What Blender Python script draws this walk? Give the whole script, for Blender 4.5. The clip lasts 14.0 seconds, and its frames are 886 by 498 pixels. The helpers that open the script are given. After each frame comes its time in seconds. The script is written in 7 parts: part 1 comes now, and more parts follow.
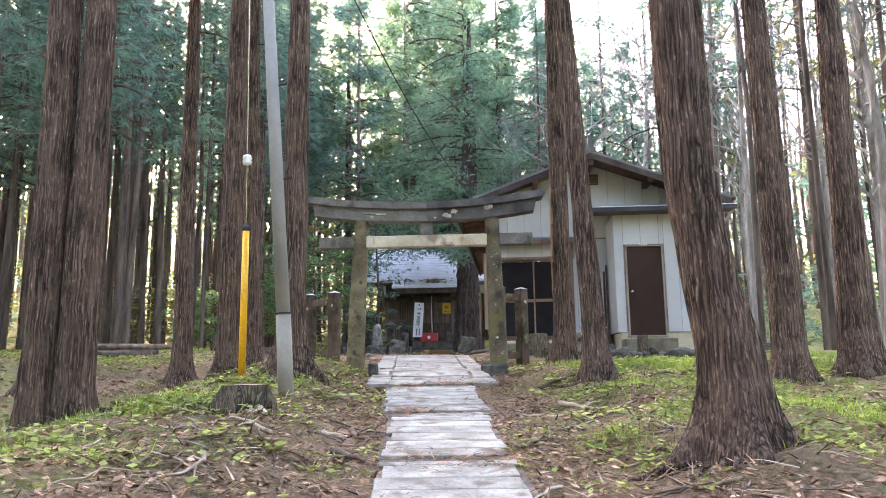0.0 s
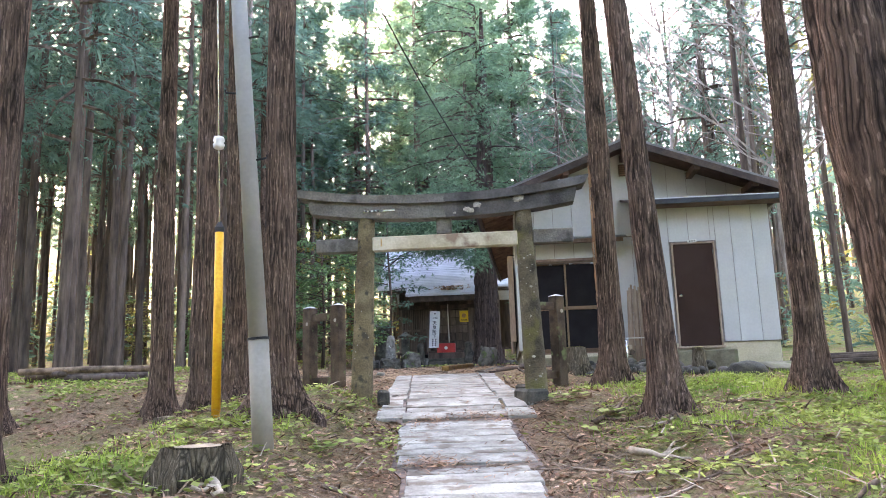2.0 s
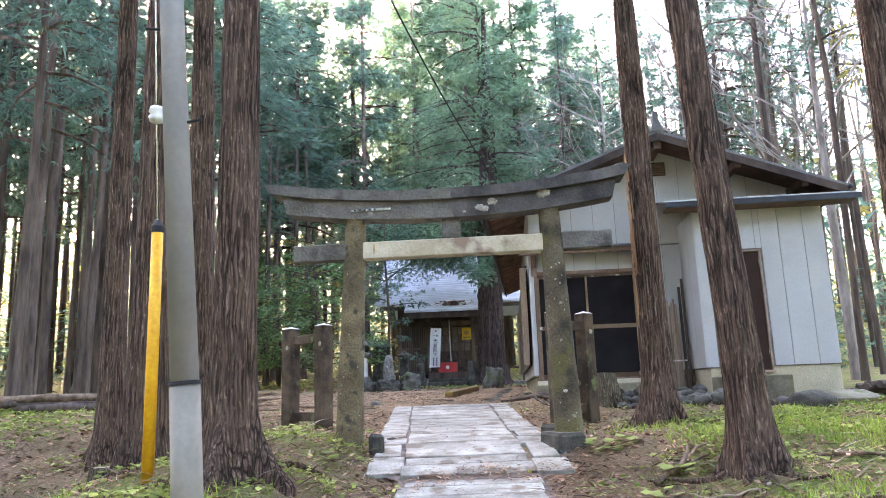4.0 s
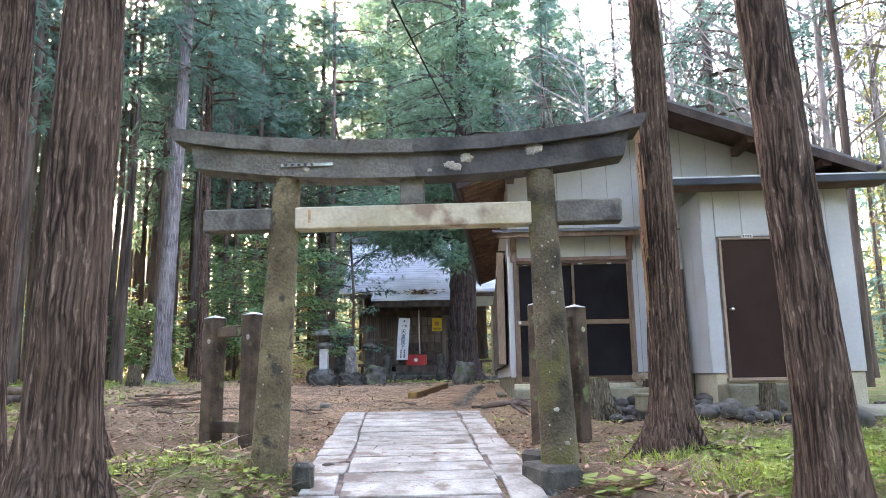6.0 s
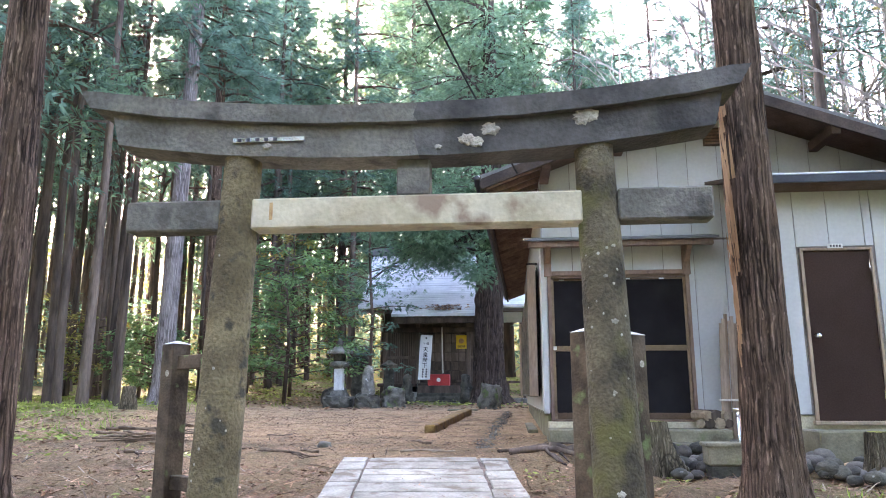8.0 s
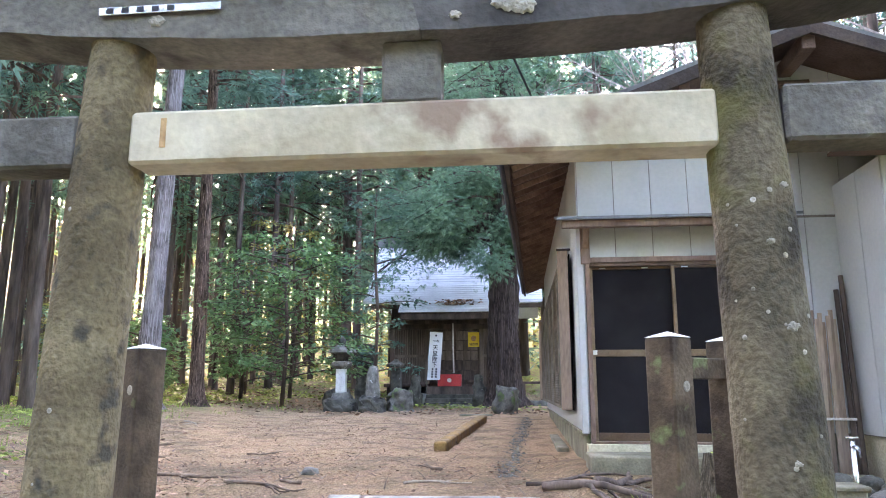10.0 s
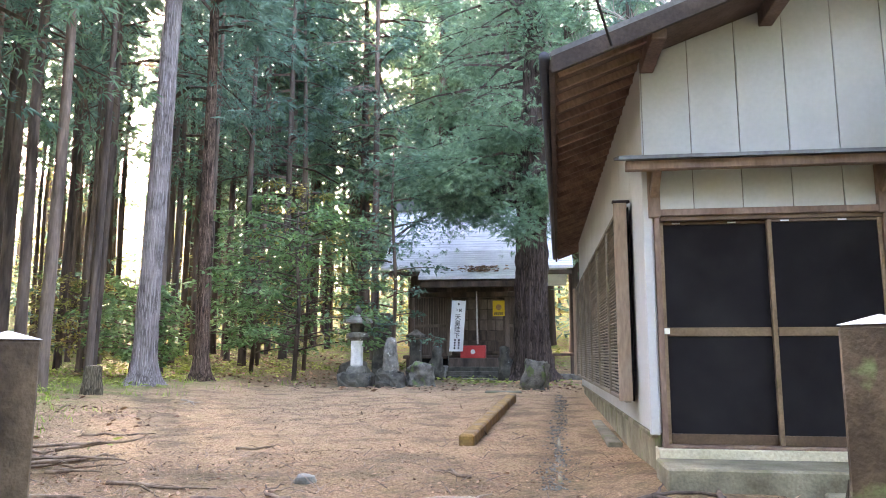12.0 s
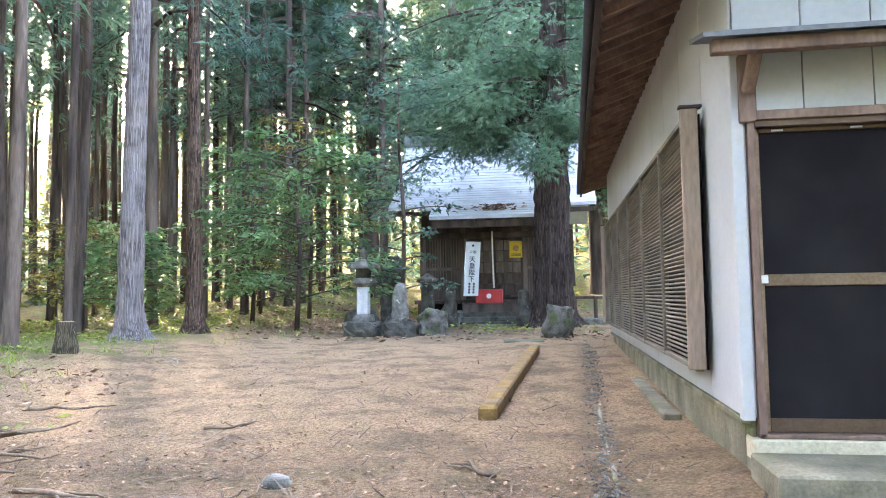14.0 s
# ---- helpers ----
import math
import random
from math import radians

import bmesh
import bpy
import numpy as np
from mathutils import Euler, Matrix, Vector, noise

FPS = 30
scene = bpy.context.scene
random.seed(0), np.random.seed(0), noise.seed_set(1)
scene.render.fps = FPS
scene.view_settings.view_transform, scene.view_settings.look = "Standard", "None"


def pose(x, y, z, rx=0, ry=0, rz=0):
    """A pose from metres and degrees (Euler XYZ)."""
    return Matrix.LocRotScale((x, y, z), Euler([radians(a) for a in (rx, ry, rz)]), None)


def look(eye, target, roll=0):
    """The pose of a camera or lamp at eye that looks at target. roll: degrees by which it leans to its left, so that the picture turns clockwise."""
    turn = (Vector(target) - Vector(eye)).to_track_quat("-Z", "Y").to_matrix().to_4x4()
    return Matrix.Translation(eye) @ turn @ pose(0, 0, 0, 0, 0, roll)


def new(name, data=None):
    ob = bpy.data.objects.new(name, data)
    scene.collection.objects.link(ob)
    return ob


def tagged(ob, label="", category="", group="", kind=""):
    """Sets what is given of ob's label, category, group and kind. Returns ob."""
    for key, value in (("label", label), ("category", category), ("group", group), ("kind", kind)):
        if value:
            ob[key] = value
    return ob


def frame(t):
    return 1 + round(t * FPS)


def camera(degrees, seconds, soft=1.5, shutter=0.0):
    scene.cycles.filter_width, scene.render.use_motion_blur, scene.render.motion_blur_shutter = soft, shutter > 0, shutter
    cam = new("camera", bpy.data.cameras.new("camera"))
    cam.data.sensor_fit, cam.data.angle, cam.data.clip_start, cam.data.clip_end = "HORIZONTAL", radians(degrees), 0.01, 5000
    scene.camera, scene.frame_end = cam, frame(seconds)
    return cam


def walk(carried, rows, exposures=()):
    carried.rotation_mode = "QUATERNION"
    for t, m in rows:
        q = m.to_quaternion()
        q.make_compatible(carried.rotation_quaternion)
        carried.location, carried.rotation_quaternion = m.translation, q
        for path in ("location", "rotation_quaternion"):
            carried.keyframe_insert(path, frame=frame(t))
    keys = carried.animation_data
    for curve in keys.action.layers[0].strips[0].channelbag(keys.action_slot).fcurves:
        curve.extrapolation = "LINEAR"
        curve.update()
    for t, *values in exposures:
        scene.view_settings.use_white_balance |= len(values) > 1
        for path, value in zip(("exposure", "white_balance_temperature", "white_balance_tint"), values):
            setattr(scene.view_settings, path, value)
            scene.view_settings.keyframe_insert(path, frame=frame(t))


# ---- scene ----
cam = camera(63.4, 14.0, soft=1.0)
PATH = [
    (0, (1.004, -3.015, -0.391), (0.863, -1.048, -0.059), -0.6),
    (0.5, (0.895, -2.496, -0.297), (0.753, -0.53, 0.044), -0.7),
    (1, (0.89, -1.99, -0.269), (0.743, -0.025, 0.074), -0.8),
    (1.5, (0.848, -1.544, -0.228), (0.689, 0.42, 0.115), -1.2),
    (2, (0.747, -1.063, -0.121), (0.57, 0.898, 0.229), -1.7),
    (2.5, (0.717, -0.58, -0.097), (0.526, 1.377, 0.267), -2.3),
    (3, (0.648, -0.125, -0.041), (0.451, 1.827, 0.345), -2.6),
    (3.2, (0.603, 0.084, 0.014), (0.406, 2.036, 0.407), -2.5),
    (5.3, (0.455, 1.878, 0.233), (0.335, 3.838, 0.612), -0.7),
    (5.5, (0.474, 2.113, 0.276), (0.358, 4.074, 0.65), -0.6),
    (6, (0.47, 2.612, 0.331), (0.367, 4.576, 0.691), -0.8),
    (6.5, (0.484, 3.078, 0.423), (0.389, 5.04, 0.797), -1.3),
    (7, (0.58, 3.535, 0.488), (0.474, 5.493, 0.883), -1.1),
    (7.5, (0.558, 3.953, 0.521), (0.413, 5.908, 0.918), -0.5),
    (8, (0.461, 4.311, 0.612), (0.283, 6.263, 1.009), -0.1),
    (8.2, (0.419, 4.432, 0.595), (0.232, 6.383, 0.995), 0.0),
    (10.3, (0.254, 6.368, 0.84), (0.042, 8.321, 1.215), -0.0),
    (10.5, (0.247, 6.509, 0.844), (0.029, 8.463, 1.209), -0.0),
    (11, (0.155, 6.992, 0.915), (-0.075, 8.948, 1.259), -0.2),
    (11.5, (0.08, 7.377, 0.938), (-0.165, 9.336, 1.263), 0.0),
    (12, (0.016, 7.812, 1.007), (-0.249, 9.772, 1.301), 0.1),
    (12.5, (-0.091, 8.23, 1.017), (-0.345, 10.199, 1.263), -0.2),
    (13, (-0.134, 8.644, 1.031), (-0.344, 10.625, 1.209), -1.1),
    (13.5, (-0.143, 9.068, 1.103), (-0.381, 11.049, 1.242), -1.5),
    (14, (-0.198, 9.455, 1.137), (-0.502, 11.427, 1.269), -0.8),
]
walk(cam, [(t, look(eye, target, roll)) for t, eye, target, roll in PATH], exposures=[(0.0, 4.75, 7300, 28), (5.5, 4.85, 6950, 28), (8.0, 5.0, 6900, 28), (11.0, 5.28, 6800, 28), (12.0, 5.28, 7300, 28), (12.5, 5.5, 6650, 23), (14.0, 5.5, 6850, 23)])

# ---- light ----
SUN_AZ, SUN_EL = radians(-33.0), radians(21.0)   # azimuth from +y towards +x
world = bpy.data.worlds.new("forest_sky")
world.use_nodes = True
scene.world = world
wn = world.node_tree
sky = wn.nodes.new("ShaderNodeTexSky")
sky.sky_type, sky.sun_disc = "NISHITA", False
sky.sun_elevation, sky.sun_rotation = SUN_EL, SUN_AZ
sky.air_density, sky.dust_density, sky.ozone_density = 1.0, 4.0, 1.0
wn.links.new(sky.outputs[0], wn.nodes["Background"].inputs[0])
wn.nodes["Background"].inputs[1].default_value = 0.15
sun = new("sun", bpy.data.lights.new("sun", "SUN"))
sun.data.energy, sun.data.angle, sun.data.color = 1.9, radians(5.0), (1.0, 0.86, 0.66)
to_sun = Vector((math.sin(SUN_AZ) * math.cos(SUN_EL), math.cos(SUN_AZ) * math.cos(SUN_EL), math.sin(SUN_EL)))
sun.matrix_world = look(to_sun * 60, (0, 0, 0))

# ---- materials ----
def material(name, c1, c2, scale=4.0, fine=40.0, rough=0.8, bump=0.3, metal=0.0, stretch=(1, 1, 1), c3=None, spots=0.0, spot_scale=6.0, detail=6.0, dist=0.02, trans=0.0, per_piece=0.25, island=False, overlay=0.45):
    """Two scales of noise between two colours, with spots of a third, bump, and a shift per object."""
    m = bpy.data.materials.new(name)
    m.use_nodes = True
    t = m.node_tree
    n, l = t.nodes, t.links
    b = n["Principled BSDF"]
    co, info, mp = n.new("ShaderNodeTexCoord"), n.new("ShaderNodeObjectInfo"), n.new("ShaderNodeMapping")
    mp.inputs["Scale"].default_value = stretch
    off = n.new("ShaderNodeVectorMath")
    off.operation = "MULTIPLY_ADD"
    comb = n.new("ShaderNodeCombineXYZ")
    for i in range(3):
        l.new(info.outputs["Random"], comb.inputs[i])
    l.new(comb.outputs[0], off.inputs[0])
    off.inputs[1].default_value = (37.0, 19.0, 53.0)
    l.new(co.outputs["Object"], off.inputs[2])
    l.new(off.outputs[0], mp.inputs["Vector"])
    big, small = n.new("ShaderNodeTexNoise"), n.new("ShaderNodeTexNoise")
    big.inputs["Scale"].default_value, big.inputs["Detail"].default_value = scale, detail
    small.inputs["Scale"].default_value, small.inputs["Detail"].default_value = fine, 4.0
    l.new(mp.outputs[0], big.inputs["Vector"])
    l.new(mp.outputs[0], small.inputs["Vector"])
    ramp = n.new("ShaderNodeValToRGB")
    ramp.color_ramp.elements[0].position, ramp.color_ramp.elements[1].position = 0.33, 0.68
    ramp.color_ramp.elements[0].color, ramp.color_ramp.elements[1].color = (*c1, 1), (*c2, 1)
    l.new(big.outputs["Fac"], ramp.inputs[0])
    grain = n.new("ShaderNodeMix")
    grain.data_type, grain.blend_type = "RGBA", "OVERLAY"
    grain.inputs[0].default_value = overlay
    l.new(ramp.outputs[0], grain.inputs[6])
    l.new(small.outputs["Fac"], grain.inputs[7])
    out = grain.outputs[2]
    if c3 is not None and spots > 0:
        sn = n.new("ShaderNodeTexNoise")
        sn.inputs["Scale"].default_value, sn.inputs["Detail"].default_value = spot_scale, 5.0
        l.new(mp.outputs[0], sn.inputs["Vector"])
        sr = n.new("ShaderNodeValToRGB")
        sr.color_ramp.elements[0].position, sr.color_ramp.elements[1].position = 1 - spots - 0.06, 1 - spots + 0.04
        l.new(sn.outputs["Fac"], sr.inputs[0])
        mx = n.new("ShaderNodeMix")
        mx.data_type = "RGBA"
        l.new(sr.outputs[0], mx.inputs[0])
        l.new(out, mx.inputs[6])
        mx.inputs[7].default_value = (*c3, 1)
        out = mx.outputs[2]
    vary = n.new("ShaderNodeHueSaturation")
    ma = n.new("ShaderNodeMath")
    ma.operation = "MULTIPLY_ADD"
    ma.inputs[1].default_value, ma.inputs[2].default_value = per_piece, 1 - per_piece / 2
    l.new(n.new("ShaderNodeNewGeometry").outputs["Random Per Island"] if island else info.outputs["Random"], ma.inputs[0])
    l.new(ma.outputs[0], vary.inputs["Value"])
    l.new(out, vary.inputs["Color"])
    l.new(vary.outputs[0], b.inputs["Base Color"])
    b.inputs["Roughness"].default_value, b.inputs["Metallic"].default_value = rough, metal
    b.inputs["Specular IOR Level"].default_value = 0.35
    if bump:
        bp = n.new("ShaderNodeBump")
        bp.inputs["Strength"].default_value, bp.inputs["Distance"].default_value = bump, dist
        add = n.new("ShaderNodeMath")
        l.new(big.outputs["Fac"], add.inputs[0])
        l.new(small.outputs["Fac"], add.inputs[1])
        l.new(add.outputs[0], bp.inputs["Height"])
        l.new(bp.outputs[0], b.inputs["Normal"])
    if trans:
        tr, mxs = n.new("ShaderNodeBsdfTranslucent"), n.new("ShaderNodeMixShader")
        mxs.inputs[0].default_value = trans
        l.new(vary.outputs[0], tr.inputs[0])
        l.new(b.outputs[0], mxs.inputs[1])
        l.new(tr.outputs[0], mxs.inputs[2])
        l.new(mxs.outputs[0], n["Material Output"].inputs[0])
    return m




def bark_material(name, dark, mid, light, plates=30.0, fleck=0.63, squash=0.055):
    """Long fibrous plates with cracks between them, and pale flecks."""
    m = bpy.data.materials.new(name)
    m.use_nodes = True
    n, l = m.node_tree.nodes, m.node_tree.links
    b = n["Principled BSDF"]
    co, info = n.new("ShaderNodeTexCoord"), n.new("ShaderNodeObjectInfo")
    warp, mp = n.new("ShaderNodeTexNoise"), n.new("ShaderNodeMapping")
    warp.inputs["Scale"].default_value, warp.inputs["Detail"].default_value = 3.0, 3.0
    l.new(co.outputs["Object"], warp.inputs["Vector"])
    bend = n.new("ShaderNodeVectorMath")
    bend.operation = "MULTIPLY_ADD"
    l.new(warp.outputs["Color"], bend.inputs[0])
    bend.inputs[1].default_value = (0.06, 0.06, 0.3)
    l.new(co.outputs["Object"], bend.inputs[2])
    l.new(bend.outputs[0], mp.inputs["Vector"])
    mp.inputs["Scale"].default_value = (1, 1, squash)
    vo = n.new("ShaderNodeTexVoronoi")
    vo.feature = "DISTANCE_TO_EDGE"
    vo.inputs["Scale"].default_value = plates
    fine, big = n.new("ShaderNodeTexNoise"), n.new("ShaderNodeTexNoise")
    fine.inputs["Scale"].default_value, fine.inputs["Detail"].default_value, fine.inputs["Roughness"].default_value = 60.0, 8.0, 0.7
    big.inputs["Scale"].default_value, big.inputs["Detail"].default_value = 7.0, 5.0
    for q in (vo, fine, big):
        l.new(mp.outputs[0], q.inputs["Vector"])

    def ramp(src, p0, p1, a, c):
        r = n.new("ShaderNodeValToRGB")
        r.color_ramp.elements[0].position, r.color_ramp.elements[1].position = p0, p1
        r.color_ramp.elements[0].color, r.color_ramp.elements[1].color = (*a, 1), (*c, 1)
        l.new(src, r.inputs[0])
        return r.outputs[0]

    def mix(fac, a, c, how="MIX"):
        q = n.new("ShaderNodeMix")
        q.data_type, q.blend_type = "RGBA", how
        l.new(fac, q.inputs[0])
        l.new(a, q.inputs[6])
        l.new(c, q.inputs[7])
        return q.outputs[2]
    tone = ramp(big.outputs["Fac"], 0.35, 0.66, dark, mid)
    grain = ramp(fine.outputs["Fac"], 0.36, 0.66, dark, light)
    half = n.new("ShaderNodeValue")
    half.outputs[0].default_value = 0.5
    c = mix(half.outputs[0], tone, grain)
    spot = n.new("ShaderNodeTexNoise")
    spot.inputs["Scale"].default_value, spot.inputs["Detail"].default_value = 30.0, 4.0
    sm = n.new("ShaderNodeMapping")
    sm.inputs["Scale"].default_value = (1.6, 1.6, 0.30)
    l.new(bend.outputs[0], sm.inputs["Vector"])
    l.new(sm.outputs[0], spot.inputs["Vector"])
    c = mix(ramp(spot.outputs["Fac"], fleck, fleck + 0.05, (0, 0, 0), (0.75, 0.75, 0.75)), c, ramp(fine.outputs["Fac"], 0.3, 0.7, mid, tuple(1.25 * v for v in light)))
    dk = n.new("ShaderNodeRGB")
    dk.outputs[0].default_value = (*(v * 0.45 for v in dark), 1)
    gate = n.new("ShaderNodeMath")
    gate.operation = "MULTIPLY"
    l.new(ramp(vo.outputs["Distance"], 0.0, 0.24, (0.95, 0.95, 0.95), (0, 0, 0)), gate.inputs[0])
    l.new(ramp(warp.outputs["Fac"], 0.36, 0.60, (0.30, 0.30, 0.30), (1, 1, 1)), gate.inputs[1])
    c = mix(gate.outputs[0], c, dk.outputs[0])
    l.new(c, b.inputs["Base Color"])
    b.inputs["Roughness"].default_value, b.inputs["Specular IOR Level"].default_value = 0.95, 0.2
    add = n.new("ShaderNodeMath")
    add.operation = "MULTIPLY_ADD"
    add.inputs[1].default_value = 0.6
    l.new(fine.outputs["Fac"], add.inputs[0])
    l.new(vo.outputs["Distance"], add.inputs[2])
    bp = n.new("ShaderNodeBump")
    bp.inputs["Strength"].default_value, bp.inputs["Distance"].default_value = 1.0, 0.05
    l.new(add.outputs[0], bp.inputs["Height"])
    l.new(bp.outputs[0], b.inputs["Normal"])
    return m


BARK = bark_material("cedar_bark", (0.022, 0.012, 0.008), (0.140, 0.082, 0.055), (0.43, 0.30, 0.22), 30.0, 0.585, 0.034)
BARK_OLD = bark_material("old_cedar_bark", (0.035, 0.024, 0.020), (0.095, 0.068, 0.056), (0.18, 0.135, 0.115), 16.0, 0.66, 0.03)
BARK_GREY = bark_material("grey_bark", (0.17, 0.14, 0.13), (0.34, 0.30, 0.29), (0.52, 0.47, 0.45), 26.0, 0.62, 0.03)
BARK_PALE = material("pale_thin_bark", (0.16, 0.135, 0.115), (0.33, 0.29, 0.25), 6, 30, 0.95, 0.4, stretch=(1, 1, 0.2), per_piece=0.4)
BARK_FAR = material("thin_bark", (0.045, 0.032, 0.025), (0.155, 0.115, 0.088), 6, 30, 0.95, 0.5, stretch=(1, 1, 0.15), per_piece=0.6)
ORANGE_STRIP = material("orange_slivers", (0.30, 0.165, 0.085), (0.48, 0.31, 0.18), 12, 50, 0.8, 0.5, stretch=(1, 1, 0.12))
STUMP_BARK = bark_material("weathered_stump_bark", (0.045, 0.036, 0.022), (0.17, 0.135, 0.085), (0.34, 0.285, 0.20), 30.0, 0.60, 0.12)
STUMP_MOSS = material("yellow_stump_moss", (0.16, 0.15, 0.03), (0.40, 0.38, 0.07), 7, 60, 0.95, 0.6)
CUT = material("cut_wood", (0.20, 0.15, 0.10), (0.42, 0.33, 0.22), 8, 60, 0.9, 0.4)
NEEDLE = material("cedar_needles", (0.075, 0.145, 0.11), (0.15, 0.25, 0.18), 0.9, 5, 0.7, 0, trans=0.6, per_piece=0.6, island=True)
PINE = material("pine_needles", (0.09, 0.175, 0.11), (0.19, 0.30, 0.175), 0.7, 5, 0.65, 0, trans=0.6, per_piece=0.6, island=True)
YELLOWING = material("turning_and_sunlit_leaves", (0.10, 0.17, 0.05), (0.36, 0.28, 0.09), 0.8, 6, 0.7, 0, trans=0.45, per_piece=0.8, island=True)
LEAF = material("broad_leaves", (0.09, 0.185, 0.08), (0.18, 0.30, 0.115), 1.2, 7, 0.5, 0, trans=0.55, per_piece=0.7, island=True)
WEED = material("weed_leaves", (0.13, 0.19, 0.035), (0.40, 0.45, 0.11), 1.5, 9, 0.6, 0, trans=0.4, per_piece=0.7, island=True)
GRASS = material("grass_blades", (0.17, 0.28, 0.045), (0.42, 0.52, 0.10), 1.2, 9, 0.7, 0, trans=0.4, per_piece=0.7, island=True)
LITTER = material("fallen_needles", (0.085, 0.038, 0.020), (0.48, 0.285, 0.172), 9, 40, 0.95, 0, per_piece=1.3, island=True)
TWIG = material("dead_twigs", (0.060, 0.040, 0.026), (0.25, 0.178, 0.120), 5, 40, 0.9, 0.4, per_piece=0.9, island=True)
DEAD_LEAF = material("dead_leaves", (0.17, 0.085, 0.045), (0.42, 0.27, 0.17), 6, 40, 0.85, 0, per_piece=1.3, island=True)
BONE = material("bleached_wood", (0.26, 0.205, 0.145), (0.47, 0.39, 0.29), 5, 40, 0.9, 0.4, stretch=(1, 1, 1))
STONE = material("weathered_granite", (0.085, 0.083, 0.068), (0.235, 0.225, 0.195), 6, 55, 0.95, 0.5, c3=(0.56, 0.57, 0.52), spots=0.30, spot_scale=9)
STONE_DARK = material("dark_volcanic_stone", (0.030, 0.029, 0.022), (0.105, 0.099, 0.078), 5, 45, 0.95, 0.6, c3=(0.30, 0.31, 0.28), spots=0.27, spot_scale=11)
STONE_PALE = material("pale_granite", (0.42, 0.42, 0.40), (0.62, 0.62, 0.59), 5, 70, 0.9, 0.3)
BOULDER = material("mossy_boulder", (0.055, 0.052, 0.040), (0.21, 0.195, 0.16), 5, 40, 0.95, 0.9, c3=(0.10, 0.14, 0.05), spots=0.40, spot_scale=4)
TORII = material("torii_concrete", (0.085, 0.078, 0.062), (0.205, 0.188, 0.155), 2.6, 38, 0.95, 0.6, overlay=0.5, c3=(0.060, 0.055, 0.047), spots=0.38, spot_scale=2.6)
PILLAR = material("lichened_pillar", (0.082, 0.062, 0.032), (0.205, 0.162, 0.088), 3.2, 48, 0.95, 0.9, overlay=0.6, c3=(0.060, 0.052, 0.036), spots=0.36, spot_scale=9)
PILLAR_DARK = material("dark_pillar", (0.036, 0.029, 0.019), (0.175, 0.142, 0.086), 3.0, 48, 0.95, 0.9, overlay=0.6, c3=(0.130, 0.118, 0.040), spots=0.42, spot_scale=2.4)
TORII_DARK = material("dark_concrete", (0.036, 0.033, 0.030), (0.125, 0.115, 0.102), 2.6, 34, 0.95, 0.5, overlay=0.4)
NUKI = material("cream_concrete", (0.37, 0.31, 0.20), (0.58, 0.51, 0.365), 2.5, 30, 0.9, 0.25, c3=(0.25, 0.175, 0.12), spots=0.40, spot_scale=3.4, overlay=0.25)
COBBLE = material("river_stone", (0.036, 0.032, 0.027), (0.130, 0.116, 0.098), 4, 60, 0.85, 0.3, per_piece=0.7)
LICHEN = material("pale_lichen", (0.27, 0.24, 0.18), (0.46, 0.42, 0.34), 14, 60, 0.95, 0.8)
RUST = material("rust_stain", (0.32, 0.17, 0.07), (0.48, 0.30, 0.14), 10, 50, 0.95, 0.2)
POST = material("dark_fence_stone", (0.034, 0.023, 0.015), (0.135, 0.098, 0.064), 4, 45, 0.95, 0.5, c3=(0.15, 0.19, 0.08), spots=0.33, spot_scale=5)
PAVE = material("pale_paving", (0.18, 0.172, 0.142), (0.385, 0.372, 0.315), 3.4, 35, 0.9, 0.5, c3=(0.15, 0.12, 0.09), spots=0.40, spot_scale=3.2, per_piece=0.35)
CONCRETE = material("old_concrete", (0.105, 0.092, 0.058), (0.27, 0.242, 0.165), 2.5, 45, 0.9, 0.35, c3=(0.13, 0.14, 0.065), spots=0.38, spot_scale=3)
CONCRETE_LT = material("clean_concrete", (0.48, 0.42, 0.29), (0.60, 0.53, 0.39), 2.5, 45, 0.9, 0.25)
SIDING = material("white_siding", (0.435, 0.434, 0.420), (0.495, 0.493, 0.478), 1.4, 25, 0.65, 0.05, overlay=0.1, per_piece=0.06, dist=0.004)
JOINT = material("siding_joint", (0.13, 0.11, 0.10), (0.22, 0.19, 0.17), 5, 40, 0.9, 0.2)
TRIM = material("brown_trim_wood", (0.15, 0.092, 0.068), (0.27, 0.18, 0.135), 4, 40, 0.8, 0.3, stretch=(1, 1, 0.3))
TAN = material("tan_board", (0.26, 0.185, 0.13), (0.38, 0.285, 0.21), 3, 40, 0.75, 0.2, stretch=(1, 1, 0.2))
EAVE = material("eave_boards", (0.085, 0.052, 0.042), (0.17, 0.11, 0.09), 3, 40, 0.85, 0.3)
BARGE = material("dark_barge_wood", (0.040, 0.030, 0.028), (0.085, 0.062, 0.054), 3, 40, 0.8, 0.3)
GUTTER = material("blue_black_gutter", (0.020, 0.023, 0.032), (0.045, 0.050, 0.064), 2, 30, 0.4, 0.05)
SASH = material("dark_sash", (0.085, 0.050, 0.030), (0.150, 0.095, 0.058), 4, 50, 0.5, 0.1, metal=0.2)
ROOF = material("dark_roof_metal", (0.10, 0.105, 0.11), (0.19, 0.19, 0.19), 2, 30, 0.55, 0.1, metal=0.2)
SILVER = material("light_roof_metal", (0.52, 0.54, 0.57), (0.68, 0.70, 0.72), 1.5, 25, 0.45, 0.08, metal=0.1, c3=(0.30, 0.24, 0.20), spots=0.25, spot_scale=1.6)
BRONZE = material("bronze_sash", (0.16, 0.105, 0.062), (0.27, 0.185, 0.115), 4, 50, 0.45, 0.1, metal=0.35)
